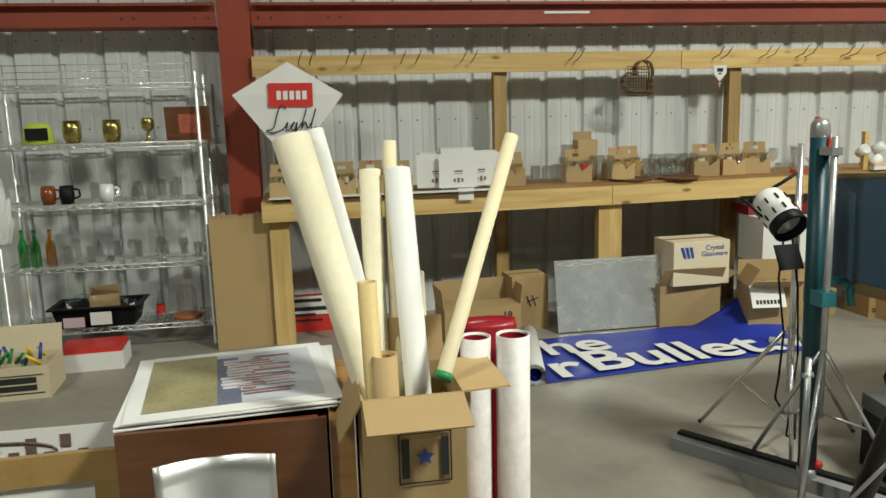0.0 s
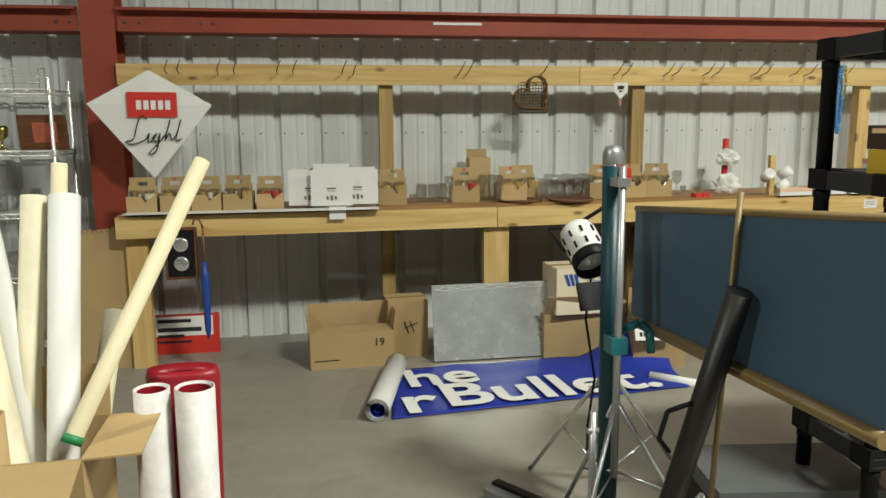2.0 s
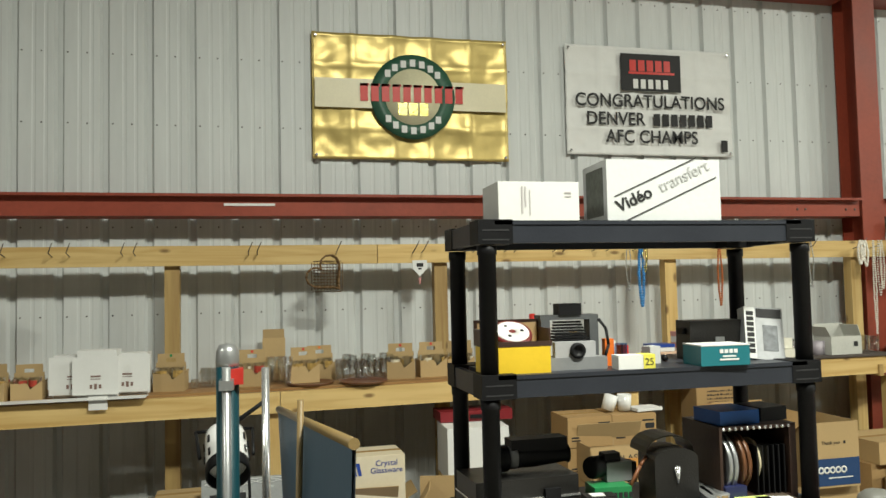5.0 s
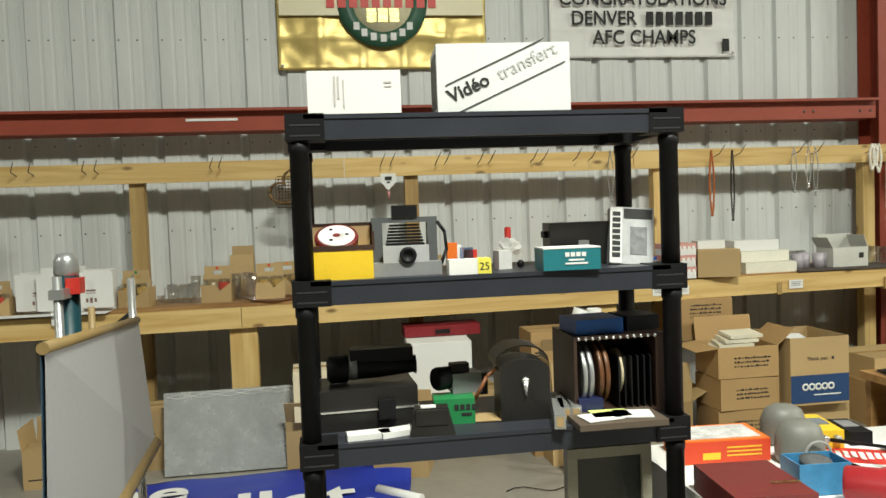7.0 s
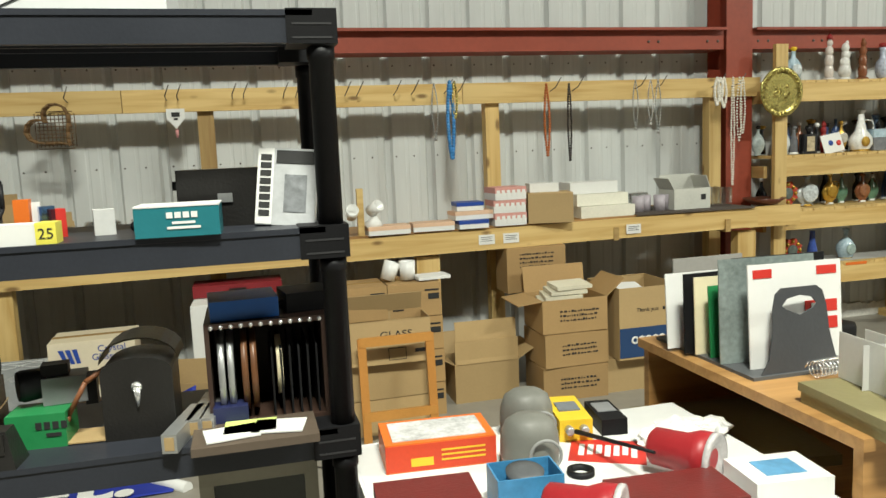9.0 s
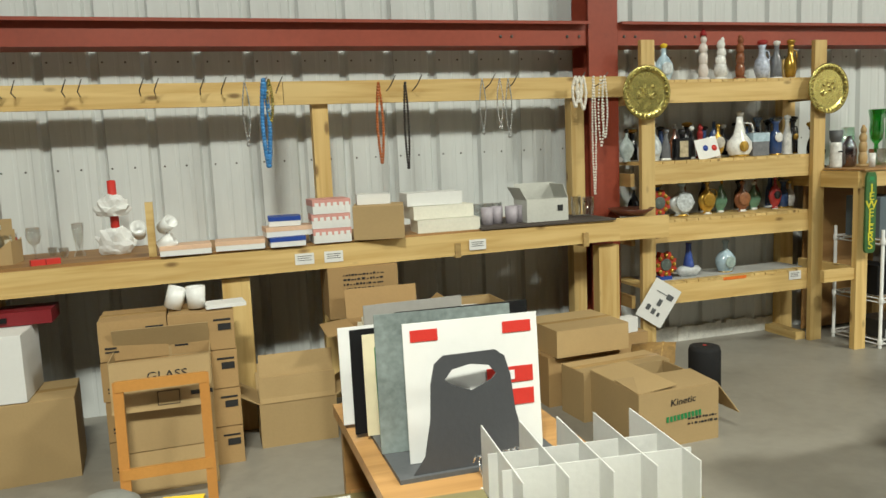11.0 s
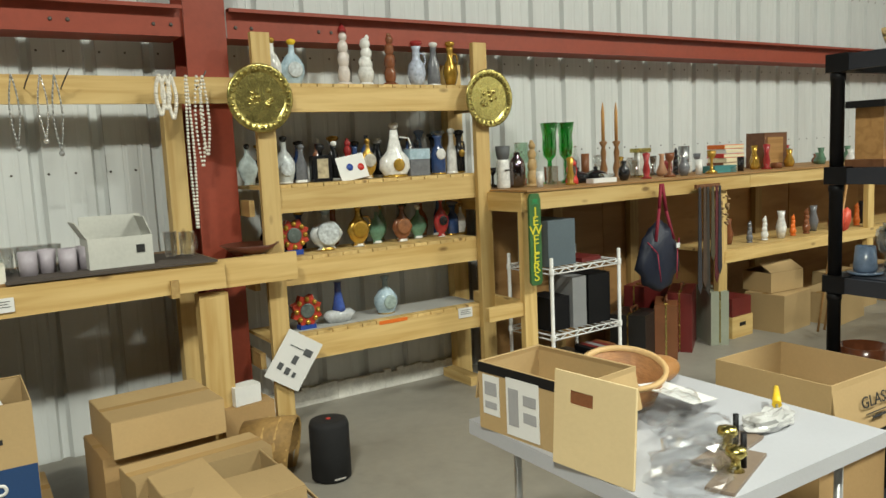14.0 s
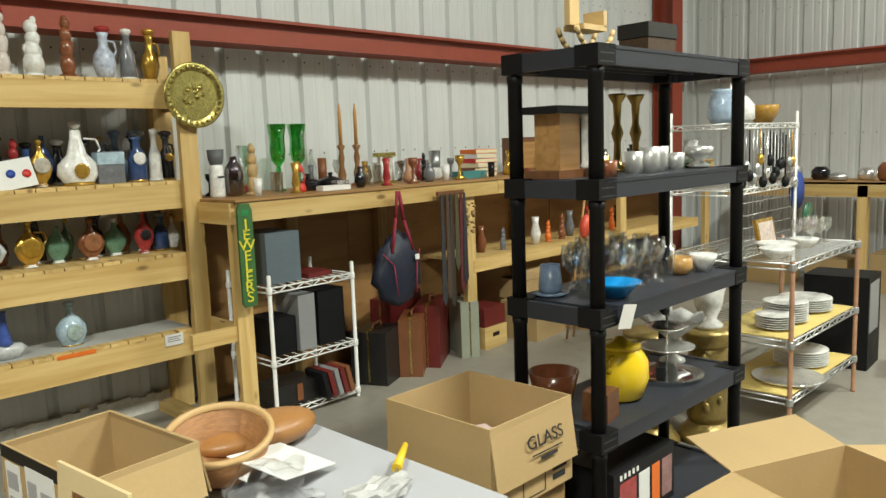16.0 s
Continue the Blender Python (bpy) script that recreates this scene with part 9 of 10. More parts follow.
part("strap", b, bpy.data.materials["crimson_webbing"], dg)
b = bm_new()
for s in (-1, 1):
    path_rod(b, [(s * 0.16, -0.04, 0.30), (s * 0.10, -0.075, 0.22), (s * 0.08, -0.085, 0.02)], 0.004, 5)
part("piping", b, mat("crimson_piping", (0.3, 0.02, 0.05), 0.6), dg)
part("badge", block(0.08, 0.115, -0.085, -0.08, 0.24, 0.275, 0.001), WHITE_PAPER, dg)
tr_ = thing("tie_hanger", pose(11.03, 5.37, 1.24), "wooden hanger of striped neckties on the bench edge", "hanger")
part("bar", block(-0.13, 0.13, -0.01, 0.01, -0.01, 0.02, 0.004), WALNUT, tr_)
TIES = [(mat("grey_dot_tie", (0.03, 0.03, 0.035), 0.5, var=0.9, scale=70), -0.10, 0.78), (mat("brown_stripe_tie", (0.07, 0.045, 0.03), 0.5, var=0.7, scale=40, stretch=(1, 1, 3)), -0.05, 0.74), (mat("striped_tie", (0.035, 0.03, 0.025), 0.6, var=0.6, scale=40, stretch=(1, 1, 3)), -0.01, 0.80), (mat("olive_tie", (0.07, 0.06, 0.035), 0.6), 0.04, 0.55), (mat("maroon_tie", (0.10, 0.02, 0.025), 0.5, var=0.5, scale=50), 0.09, 0.72), (mat("dotted_tie", (0.025, 0.025, 0.03), 0.6, var=0.8, scale=60), 0.12, 0.66)]
for k, (mm, px, ln) in enumerate(TIES):
    b = bm_new()
    vq = [(-0.012, 0), (0.012, 0), (0.024, -ln + 0.05), (0.0, -ln), (-0.024, -ln + 0.05)]
    f0 = [b.verts.new((x, -0.016 - 0.004 * (k % 2), z)) for x, z in vq]
    b.faces.new(f0)
    thicken(b, (0, 0.004, 0))
    solid("necktie", b, mm, pose(11.03 + px, 5.37, 1.24), "patterned necktie hanging from a hanger", "necktie", "neckties")
br = thing("dried_garland", pose(11.22, 5.38, 1.0), "gilded leaf garland hung on the post", "garland")
b = bm_new()
for k in range(30):
    ball(b, (rng.uniform(-0.06, 0.06), rng.uniform(-0.02, 0.02), 0.24 * k / 30 - 0.06), rng.uniform(0.010, 0.02), 6, sz=0.6)
part("leaves", b, mat("dry_gold", (0.26, 0.16, 0.07), 0.5, var=0.4), br)
carton(12.12, 5.52, 0, 0.44, 0.34, 0.31, 6, "brown carton with white tag under the bench", None)
carton(12.14, 5.58, 0.315, 0.40, 0.28, 0.16, -4, "yellowish torn carton on another", [("f", 30), ("b", 20)])
dr2 = thing("red_crate", pose(11.62, 5.62, 0, 0, 0, 3), "small pine crate holding a dark red box", "crate")
part("crate", block(-0.14, 0.14, -0.12, 0.12, 0, 0.17, 0.004), PINE, dr2)
part("hand_hole", block(-0.04, 0.04, -0.1225, -0.119, 0.09, 0.12, 0.001), BLACK, dr2)
part("box", block(-0.13, 0.13, -0.11, 0.11, 0.172, 0.32, 0.006), MAROON, dr2)
carton(12.7, 5.4, 0, 0.5, 0.36, 0.26, 8, "brown carton with pink label on the floor", None)
for k in range(12):
    px = 11.48 + 0.20 * k
    hh = rng.uniform(0.12, 0.25)
    mm = (BLK, BRN, GRYG, WG, WG, ORANGE, BRN, GRYG, REDG, WG, ORANGE, BLK)[k]
    if k in (2, 3, 5, 6, 8, 10):
        figure(px, 5.62, 0.727, hh + 0.05, mm, "small painted figurine on the low shelf", SEAT)
    else:
        turned("ornament", [(0.03, 0), (0.045, hh * 0.4), (0.025, hh * 0.75), (0.032, hh)], mm, pose(px, 5.60 + 0.08 * (k % 2), 0.727), "small glazed ornament on the low shelf", "ornament", "ornaments on the low shelf")

# card table with cartons, basket, gourd and door fittings
TZ = 0.74
az = carton(7.80, 3.37, TZ, 0.38, 0.26, 0.205, -84, "open brown shipping carton with labels on the table", [("b", 258), ("l", 258), ("r", 258)], CARD)
part("tape", block(-0.191, 0.191, -0.1315, -0.130, 0.175, 0.204, 0), BLACK, az, "black printed tape")
for a in ((-0.17, -0.10, 0.06, 0.18), (-0.07, 0.06, 0.02, 0.19)):
    part("shipping_label", block(a[0], a[1], -0.1325, -0.1305, a[2] - 0.01, a[3] - 0.01, 0), WHITE_PAPER, az)
bars(az, face(0, -0.133, 0.09), [(-0.06, -0.02, -0.05, 0.06), (0.0, 0.05, -0.03, 0.0), (0.0, 0.05, 0.02, 0.05), (-0.16, -0.11, -0.02, 0.0), (-0.16, -0.11, 0.02, 0.06)], mat("label_print", (0.35, 0.35, 0.36), 0.6))
lpn = thing("plywood_sheet", pose(7.655, 3.075, TZ + 0.002, -4, 0, -84), "pale plywood sheet with hand hole leaning on a carton", "plywood")
b = bm_new()
for a in ((-0.13, 0.13, 0.0, 0.17), (-0.13, -0.075, 0.17, 0.205), (0.0, 0.13, 0.17, 0.205), (-0.13, 0.13, 0.205, 0.25)):
    bx(b, a[0], a[1], 0, 0.008, a[2], a[3])
part("board", b, mat("pale_ply", (0.66, 0.52, 0.29), 0.6, var=0.06), lpn)
part("hand_hole", block(-0.075, 0.0, 0.002, 0.006, 0.17, 0.205, 0), TAN, lpn)
bsk = thing("wicker_bowl", pose(8.12, 3.42, TZ, 12, -8, 0), "brown woven bowl with pale rim", "bowl")
b = bm_new()
lathe(b, [(0.06, 0), (0.11, 0.05), (0.135, 0.13), (0.128, 0.13), (0.10, 0.055), (0.05, 0.012), (0.001, 0.012)], 24)
part("bowl", b, mat("woven_brown", (0.34, 0.16, 0.06), 0.55, var=0.3, scale=30, stretch=(1, 1, 4), bump=0.4), bsk)
b = bm_new()
lathe(b, [(0.124, 0.125), (0.138, 0.125), (0.140, 0.138), (0.126, 0.140), (0.124, 0.125)], 28, close=False)
part("rim", b, mat("pale_cane", (0.55, 0.36, 0.16), 0.5), bsk)
gd = bm_new()
bmesh.ops.create_uvsphere(gd, u_segments=20, v_segments=12, radius=1)
for v in gd.verts:
    v.co = Vector((v.co.x * 0.19 * (1 - 0.25 * v.co.x), v.co.y * 0.09 * (1 - 0.35 * v.co.x), 0.052 + v.co.z * 0.05))
for f in gd.faces:
    f.smooth = True
solid("wooden_platter", gd, mat("polished_wood", (0.36, 0.17, 0.055), 0.35, var=0.2, scale=6, stretch=(1, 4, 4)), pose(8.32, 3.50, TZ, 0, 0, -6), "polished leaf-shaped wooden platter", "platter")
for px, py, sx, sy, sz, sd in ((7.92, 2.96, 0.14, 0.09, 0.06, 21), (8.06, 3.08, 0.12, 0.09, 0.055, 22), (8.12, 3.22, 0.11, 0.07, 0.09, 23), (8.28, 3.0, 0.10, 0.045, 0.05, 24), (7.80, 2.88, 0.12, 0.08, 0.05, 25)):
    crumple("plastic_bag", pose(px, py, TZ), sx, sy, sz, PLASTIC_FILM if sd != 24 else mat("grey_film", (0.45, 0.45, 0.44), 0.2, var=0.4), "crumpled clear plastic bag on the table", "bag", sd, "plastic bags")
for px, py, rz in ((8.04, 2.96, 12), (7.94, 2.86, 20)):
    dn = thing("door_fitting", pose(px, py, TZ, 0, 0, rz), "brown door plate with brass knob in its bag", "door fitting", "door fittings")
    part("plate", block(-0.13, 0.15, -0.035, 0.035, 0.001, 0.010, 0.003), mat("taupe_plate", (0.20, 0.15, 0.11), 0.45), dn)
    b = bm_new()
    lathe(b, [(0.022, 0.0), (0.012, 0.012), (0.012, 0.03), (0.028, 0.045), (0.024, 0.06), (0.0, 0.065)], 18, pose(0, 0, 0.010))
    part("knob", b, BRASS, dn)
    b = bm_new()
    rod(b, (0.03, -0.01, 0.01), (0.03, -0.01, 0.10), 0.008, seg=8)
    part("spindle", b, BLACK, dn)
yh = thing("screwdriver", pose(8.38, 3.04, TZ + 0.02, 0, 0, 35), "screwdriver with yellow handle on the table", "tool")
b = bm_new()
rod(b, (0.02, 0, 0.01), (0.13, 0, 0.03), 0.014, 0.008, 10)
part("handle", b, YELLOW, yh)
b = bm_new()
rod(b, (-0.10, 0, 0.0), (0.02, 0, 0.01), 0.004, seg=8)
part("blade", b, GREY_METAL, yh)
wpp = thing("white_flyer", pose(8.20, 3.26, TZ + 0.06, 10, 12, 20), "glossy white flyer lying over plastic bags", "flyer")
part("sheet", block(-0.11, 0.11, -0.09, 0.09, 0, 0.002, 0), WHITE_PAPER, wpp)

# carton lettered GLASS beside the second shelf unit
carton(9.08, 3.42, 0, 0.44, 0.46, 0.40, 0, "brown carton with orange print under another", None, CARDB)
gl2 = carton(9.09, 3.40, 0.402, 0.43, 0.48, 0.30, 0, "open brown carton lettered GLASS by the shelf", [("f", 262)], CARD)
lettering("GLASS", 0.06, gl2, face(0.04, -0.2605, 0.205, 0, -10), BLACK_INK, depth=0.0008, sx=1.15)
bars(gl2, face(0.04, -0.2675, 0.165, 0, -10), [(-0.08, 0.08, -0.002, 0.002), (-0.04, 0.05, -0.022, -0.012)], BLACK_INK)
bars(gl2, face(0.0, -0.2415, 0.05), [(-0.06, 0.06, 0.035, 0.038), (-0.06, 0.06, -0.038, -0.035), (-0.06, -0.057, -0.035, 0.035), (0.057, 0.06, -0.035, 0.035), (0.10, 0.17, -0.02, 0.0), (0.10, 0.18, 0.012, 0.022)], BLACK_INK)
crumple("tissue_wad", pose(9.09, 3.42, 0.47), 0.14, 0.14, 0.09, mat("pink_tissue", (0.50, 0.38, 0.36), 0.8), "crumpled pinkish tissue in a carton", "tissue", 33)
carton(9.62, 2.36, 0.0, 0.50, 0.46, 0.50, -24, "large open brown carton standing near the shelf", [("l", 195), ("b", 170), ("r", 190), ("f", 215)], CARD)

# second shelf unit: glassware, crockery, curios
U1, U2, U3, U4 = 0.54, 0.99, 1.437, 1.886
for px, py, k in ((9.60, 3.36, "goblet"), (9.66, 3.30, "tumbler"), (9.70, 3.40, "goblet"), (9.76, 3.22, "goblet"), (9.82, 3.34, "goblet"), (9.88, 3.24, "goblet"), (9.94, 3.36, "goblet"), (9.99, 3.22, "goblet"), (10.05, 3.32, "goblet"), (10.02, 3.42, "pilsner"), (9.9, 3.44, "pilsner"), (9.8, 3.44, "pilsner"), (10.12, 3.24, "tumbler"), (10.14, 3.36, "pint")):
    glassware(k, px, py, U2, "on the black shelf", 1.0)
bmug = thing("blue_mug", pose(9.52, 3.40, U2), "blue stoneware mug on a saucer", "mug")
b = bm_new()
lathe(b, [(0.04, 0.012), (0.046, 0.03), (0.038, 0.12), (0.034, 0.12), (0.035, 0.025), (0.001, 0.025)], 18)
part("body", b, cer("stoneware", (0.13, 0.18, 0.26), 0.35), bmug)
b = bm_new()
lathe(b, [(0.05, 0), (0.07, 0.012), (0.0, 0.010)], 18)
part("saucer", b, bpy.data.materials["glaze_stoneware"], bmug)
turned("blue_bowl", [(0.04, 0), (0.085, 0.05), (0.10, 0.062), (0.095, 0.062), (0.035, 0.01), (0.001, 0.01)], cer("azure", (0.01, 0.22, 0.55), 0.12), pose(9.62, 3.18, U2), "bright blue glass bowl on the shelf", "bowl")
turned("tan_bowl", [(0.035, 0), (0.055, 0.03), (0.05, 0.075), (0.045, 0.075), (0.001, 0.01)], cer("honey", (0.42, 0.24, 0.08)), pose(10.20, 3.22, U2), "honey glazed small bowl", "bowl")
turned("white_bowl", [(0.03, 0), (0.055, 0.05), (0.062, 0.075), (0.056, 0.075), (0.001, 0.015)], WG, pose(10.33, 3.18, U2), "white china bowl on the shelf", "bowl")
tgc = thing("price_card", pose(9.52, 3.082, U2 - 0.085, 10, 0, 0), "white price card taped to the shelf edge", "card", "price cards")
part("card", block(-0.045, 0.045, -0.004, -0.002, 0, 0.09, 0), WHITE_PAPER, tgc, m=pose(0, 0, 0, 0, 10, 0))
yj = thing("cookie_jar", pose(9.80, 3.27, U1), "bright yellow lidded cookie jar with painted flowers", "jar")
b = bm_new()
lathe(b, [(0.07, 0), (0.09, 0.012), (0.115, 0.09), (0.11, 0.16), (0.085, 0.20), (0.08, 0.21)], 28)
part("body", b, cer("yellow", (0.72, 0.50, 0.02), 0.15, 0.06), yj)
b = bm_new()
lathe(b, [(0.085, 0.208), (0.08, 0.225), (0.03, 0.235), (0.018, 0.25), (0.0, 0.252)], 24)
part("lid", b, bpy.data.materials["glaze_yellow"], yj)
for s in (-1, 1):
    b = bm_new()
    path_rod(b, [(s * 0.085, -0.02, 0.19), (s * 0.12, -0.02, 0.185), (s * 0.125, -0.02, 0.15), (s * 0.11, -0.02, 0.13)], 0.009, 8)
    part("handle", b, bpy.data.materials["glaze_yellow"], yj)
b = bm_new()
for k in range(9):
    ball(b, (0.055 + 0.03 * math.sin(k * 2.1), -0.096 + 0.004 * k % 3, 0.10 + 0.045 * math.cos(k * 1.7)), 0.006, 6)
part("painted_flowers", b, REDG, yj)
turned("brown_bowl", [(0.05, 0), (0.075, 0.05), (0.10, 0.15), (0.095, 0.15), (0.06, 0.04), (0.001, 0.012)], cer("treacle", (0.11, 0.035, 0.015), 0.2), pose(9.53, 3.40, U1), "deep brown glazed bowl on the shelf", "bowl")
box_thing("wooden_block", pose(9.55, 3.20, U1, 0, 0, 10), 0.11, 0.10, 0.11, WALNUT, "dark wooden puzzle block on the shelf", "block", bevel=0.01)
tt = thing("tiered_stand", pose(10.16, 3.26, U1), "clear and chrome two-tier serving stand", "stand")
for z0, r0 in ((0.0, 0.16), (0.12, 0.12), (0.21, 0.09)):
    b = bm_new()
    lathe(b, [(r0 * 0.7, z0 + 0.004), (r0, z0 + 0.018), (r0 - 0.005, z0 + 0.02), (r0 * 0.65, z0 + 0.010), (0.0, z0 + 0.010)], 28, close=False)
    part("tier", b, CHROME if z0 else GLASS, tt)
b = bm_new()
rod(b, (0, 0, 0.0), (0, 0, 0.30), 0.005)
path_rod(b, [(0, 0, 0.30), (0.02, 0, 0.32), (0.0, 0, 0.345), (-0.02, 0, 0.32), (0, 0, 0.30)], 0.003, 5)
part("stem", b, CHROME, tt)
cp = bm_new()
lathe(cp, [(0.06, 0), (0.055, 0.012), (0.018, 0.03), (0.018, 0.10), (0.05, 0.125), (0.15, 0.21), (0.145, 0.212), (0.04, 0.135), (0.0, 0.125)], 30, close=False)
for v in cp.verts:
    if v.co.z > 0.19:
        v.co.z += 0.012 * math.sin(8 * math.atan2(v.co.y, v.co.x))
solid("milk_glass_compote", cp, WG, pose(10.40, 3.36, U1), "white milk glass compote with scalloped rim", "compote")
bxg = thing("glass_set_carton", pose(9.78, 3.26, 0.09, 0, 0, 0), "black carton printed with red drinks pictures", "box")
part("body", block(-0.24, 0.22, -0.12, 0.12, 0, 0.24, 0.004), BLACK, bxg)
for a, mm in (((-0.20, -0.08), REDG), ((-0.06, 0.02), WHITE_PAPER), ((0.04, 0.10), ORANGE), ((0.12, 0.2), bpy.data.materials["print_autumn"])):
    part("print", block(a[0], a[1], -0.1215, -0.12, 0.03, 0.19, 0), mm, bxg)
bars(bxg, face(-0.05, -0.122, 0.215), [(-0.15 + i * 0.03, -0.135 + i * 0.03, -0.01, 0.01) for i in range(5)], WHITE_PAPER)
rdb = thing("mantel_clock", pose(9.56, 3.38, U3, 0, 0, 4), "oak and black mantel clock on the shelf", "clock")
part("plinth", block(-0.12, 0.12, -0.075, 0.075, 0, 0.03, 0.006, 2), WALNUT, rdb)
part("case", block(-0.07, 0.07, -0.05, 0.06, 0.03, 0.235, 0.004), OAK, rdb)
part("side_case", block(0.072, 0.115, -0.04, 0.06, 0.03, 0.235, 0.004), BLACK, rdb)
part("cornice", block(-0.125, 0.125, -0.075, 0.075, 0.235, 0.262, 0.008, 2), BLACK, rdb)
b = bm_new()
lathe(b, [(0.018, 0.03), (0.02, 0.04), (0.015, 0.05), (0.015, 0.215), (0.02, 0.225), (0.018, 0.235)], 14, pose(0.095, -0.058, 0))
part("column", b, WG, rdb, "white column")
for cx in (10.0, 10.145):
    cs = thing("brass_candlestick", pose(cx, 3.40, U3), "antique brass candlestick on the shelf", "candlestick", "candlesticks")
    b = bm_new()
    lathe(b, [(0.045, 0), (0.045, 0.012), (0.018, 0.03), (0.014, 0.12), (0.026, 0.16), (0.014, 0.20), (0.018, 0.28), (0.036, 0.31), (0.038, 0.32), (0.02, 0.32)], 18)
    part("stick", b, mat("antique_brass", (0.28, 0.19, 0.06), 0.3, metal=0.9) if cx == 10.0 else bpy.data.materials["antique_brass"], cs)
PEW = mat("pewter", (0.62, 0.62, 0.60), 0.28, metal=0.6)
for px, py, r, h, mm in ((9.66, 3.26, 0.032, 0.075, BRASS), (9.74, 3.32, 0.03, 0.10, GLASS), (9.86, 3.24, 0.035, 0.085, PEW), (9.95, 3.22, 0.04, 0.10, PEW), (10.08, 3.26, 0.045, 0.10, PEW), (10.2, 3.24, 0.035, 0.07, PEW), (9.60, 3.20, 0.04, 0.06, BRN), (10.45, 3.3, 0.03, 0.12, WG)):
    mug = thing("metal_mug", pose(px, py, U3), "small pewter or brass mug on the shelf", "mug", "metal mugs")
    b = bm_new()
    lathe(b, [(r, 0), (r * 0.95, h * 0.5), (r * 1.05, h), (r * 0.95, h), (r * 0.85, 0.01), (0.001, 0.01)], 18)
    part("body", b, mm, mug)
    b = bm_new()
    path_rod(b, [(r * 0.95, 0, h * 0.85), (r * 1.7, 0, h * 0.8), (r * 1.7, 0, h * 0.3), (r * 0.95, 0, h * 0.2)], 0.004, 6)
    part("handle", b, mm, mug)
turned("tile_stand", [(0.05, 0), (0.055, 0.02), (0.02, 0.10), (0.03, 0.14)], WG, pose(9.72, 3.42, U3), "white column candle holder on the shelf", "candle holder")
box_thing("trinket_box", pose(10.30, 3.36, U3), 0.10, 0.08, 0.05, TAN, "brown wooden trinket box on the shelf")
turned("green_dish", [(0.05, 0), (0.075, 0.02), (0.07, 0.022), (0.001, 0.008)], GRN, pose(10.40, 3.26, U3), "green glazed dish on the shelf", "dish")
mtab = bm_new()
lathe(mtab, [(0.035, 0), (0.05, 0.012), (0.02, 0.03), (0.06, 0.06), (0.065, 0.09), (0.0, 0.095)], 18)
solid("metal_ewer", mtab, PEW, pose(10.32, 3.20, U3), "pewter ewer with hinged lid", "ewer")
rk2 = thing("rocking_horse", pose(9.66, 3.32, U4), "pale wooden rocking toy on the top shelf", "toy")
for sy in (-0.04, 0.04):
    b = bm_new()
    pts = [(0.13 * math.cos(a), sy, 0.14 - 0.13 * math.sin(a)) for a in [math.pi * (0.12 + 0.76 * k / 10) for k in range(11)]]
    path_rod(b, pts, 0.010, 6)
    part("rocker", b, mat("pale_wood", (0.62, 0.44, 0.20), 0.5) if sy < 0 else bpy.data.materials["pale_wood"], rk2)
part("seat", block(-0.08, 0.07, -0.045, 0.045, 0.085, 0.105, 0.004), bpy.data.materials["pale_wood"], rk2)
part("head", block(-0.12, -0.06, -0.012, 0.012, 0.10, 0.22, 0.012, 2), bpy.data.materials["pale_wood"], rk2)
part("backrest", block(0.05, 0.07, -0.045, 0.045, 0.10, 0.16, 0.006), bpy.data.materials["pale_wood"], rk2)
rc_ = thing("wicker_chest", pose(10.14, 3.34, U4, 0, 0, -4), "small dark wicker chest on the top shelf", "chest")
part("body", block(-0.10, 0.10, -0.07, 0.07, 0, 0.09, 0.006), mat("dark_wicker", (0.07, 0.04, 0.02), 0.55, var=0.5, scale=60), rc_)
part("lid", block(-0.105, 0.105, -0.075, 0.075, 0.092, 0.15, 0.03, 3), BLACK_LEATHER, rc_)

# right-hand chrome rack with plates, pedestals, utensil rack, end bench
wire_rack(11.10, 3.08, 0, 1.02, 0.44, (0.22, 0.52, 0.92), 0.93, "chrome wire shelf rack loaded with white china", GREY_METAL, mat("rust_post", (0.30, 0.16, 0.09), 0.5, var=0.5, scale=12), 0.05)
for z0 in (0.225, 0.525):
    box_thing("yellow_liner", pose(11.61, 3.30, z0), 0.98, 0.42, 0.006, mat("yellow_board", (0.60, 0.47, 0.16), 0.6) if z0 < 0.3 else bpy.data.materials["yellow_board"], "yellow board liner on a wire shelf", "board", "shelf liners")


def plates(x, y, z, n, r, label):
    for k in range(n):
        turned("dinner_plate", [(r * 0.55, 0), (r * 0.62, 0.006), (r, 0.016), (r * 0.98, 0.019), (r * 0.6, 0.010), (0.001, 0.009)], WG, pose(x + rng.uniform(-0.004, 0.004), y, z + k * 0.0125), label, "plate", "white plates", seg=24)


plates(11.50, 3.26, 0.532, 9, 0.12, "white china plate in a stack on the rack")
plates(11.30, 3.24, 0.532, 6, 0.10, "white china plate in a stack on the rack")
plates(11.85, 3.28, 0.532, 6, 0.15, "white oval platter in a stack on the rack")
plates(11.75, 3.26, 0.232, 7, 0.15, "white china plate in a stack on the rack")
turned("silver_tray", [(0.16, 0), (0.19, 0.02), (0.185, 0.022), (0.15, 0.006), (0.001, 0.006)], CHROME, pose(11.40, 3.2, 0.232), "silver serving tray on the wire shelf", "tray")
for px, py, r in ((11.25, 3.22, 0.09), (11.45, 3.3, 0.11), (11.70, 3.24, 0.08)):
    turned("china_dish", [(0.04, 0), (r, 0.05), (r * 0.95, 0.055), (0.03, 0.012), (0.001, 0.012)], WG, pose(px, py, 0.924), "white china dish on the wire shelf", "dish", "china dishes")
for k in range(6):
    glassware("goblet", 11.75 + 0.06 * k, 3.22 + 0.10 * (k % 2), 0.924, "on the chrome rack", 0.8)
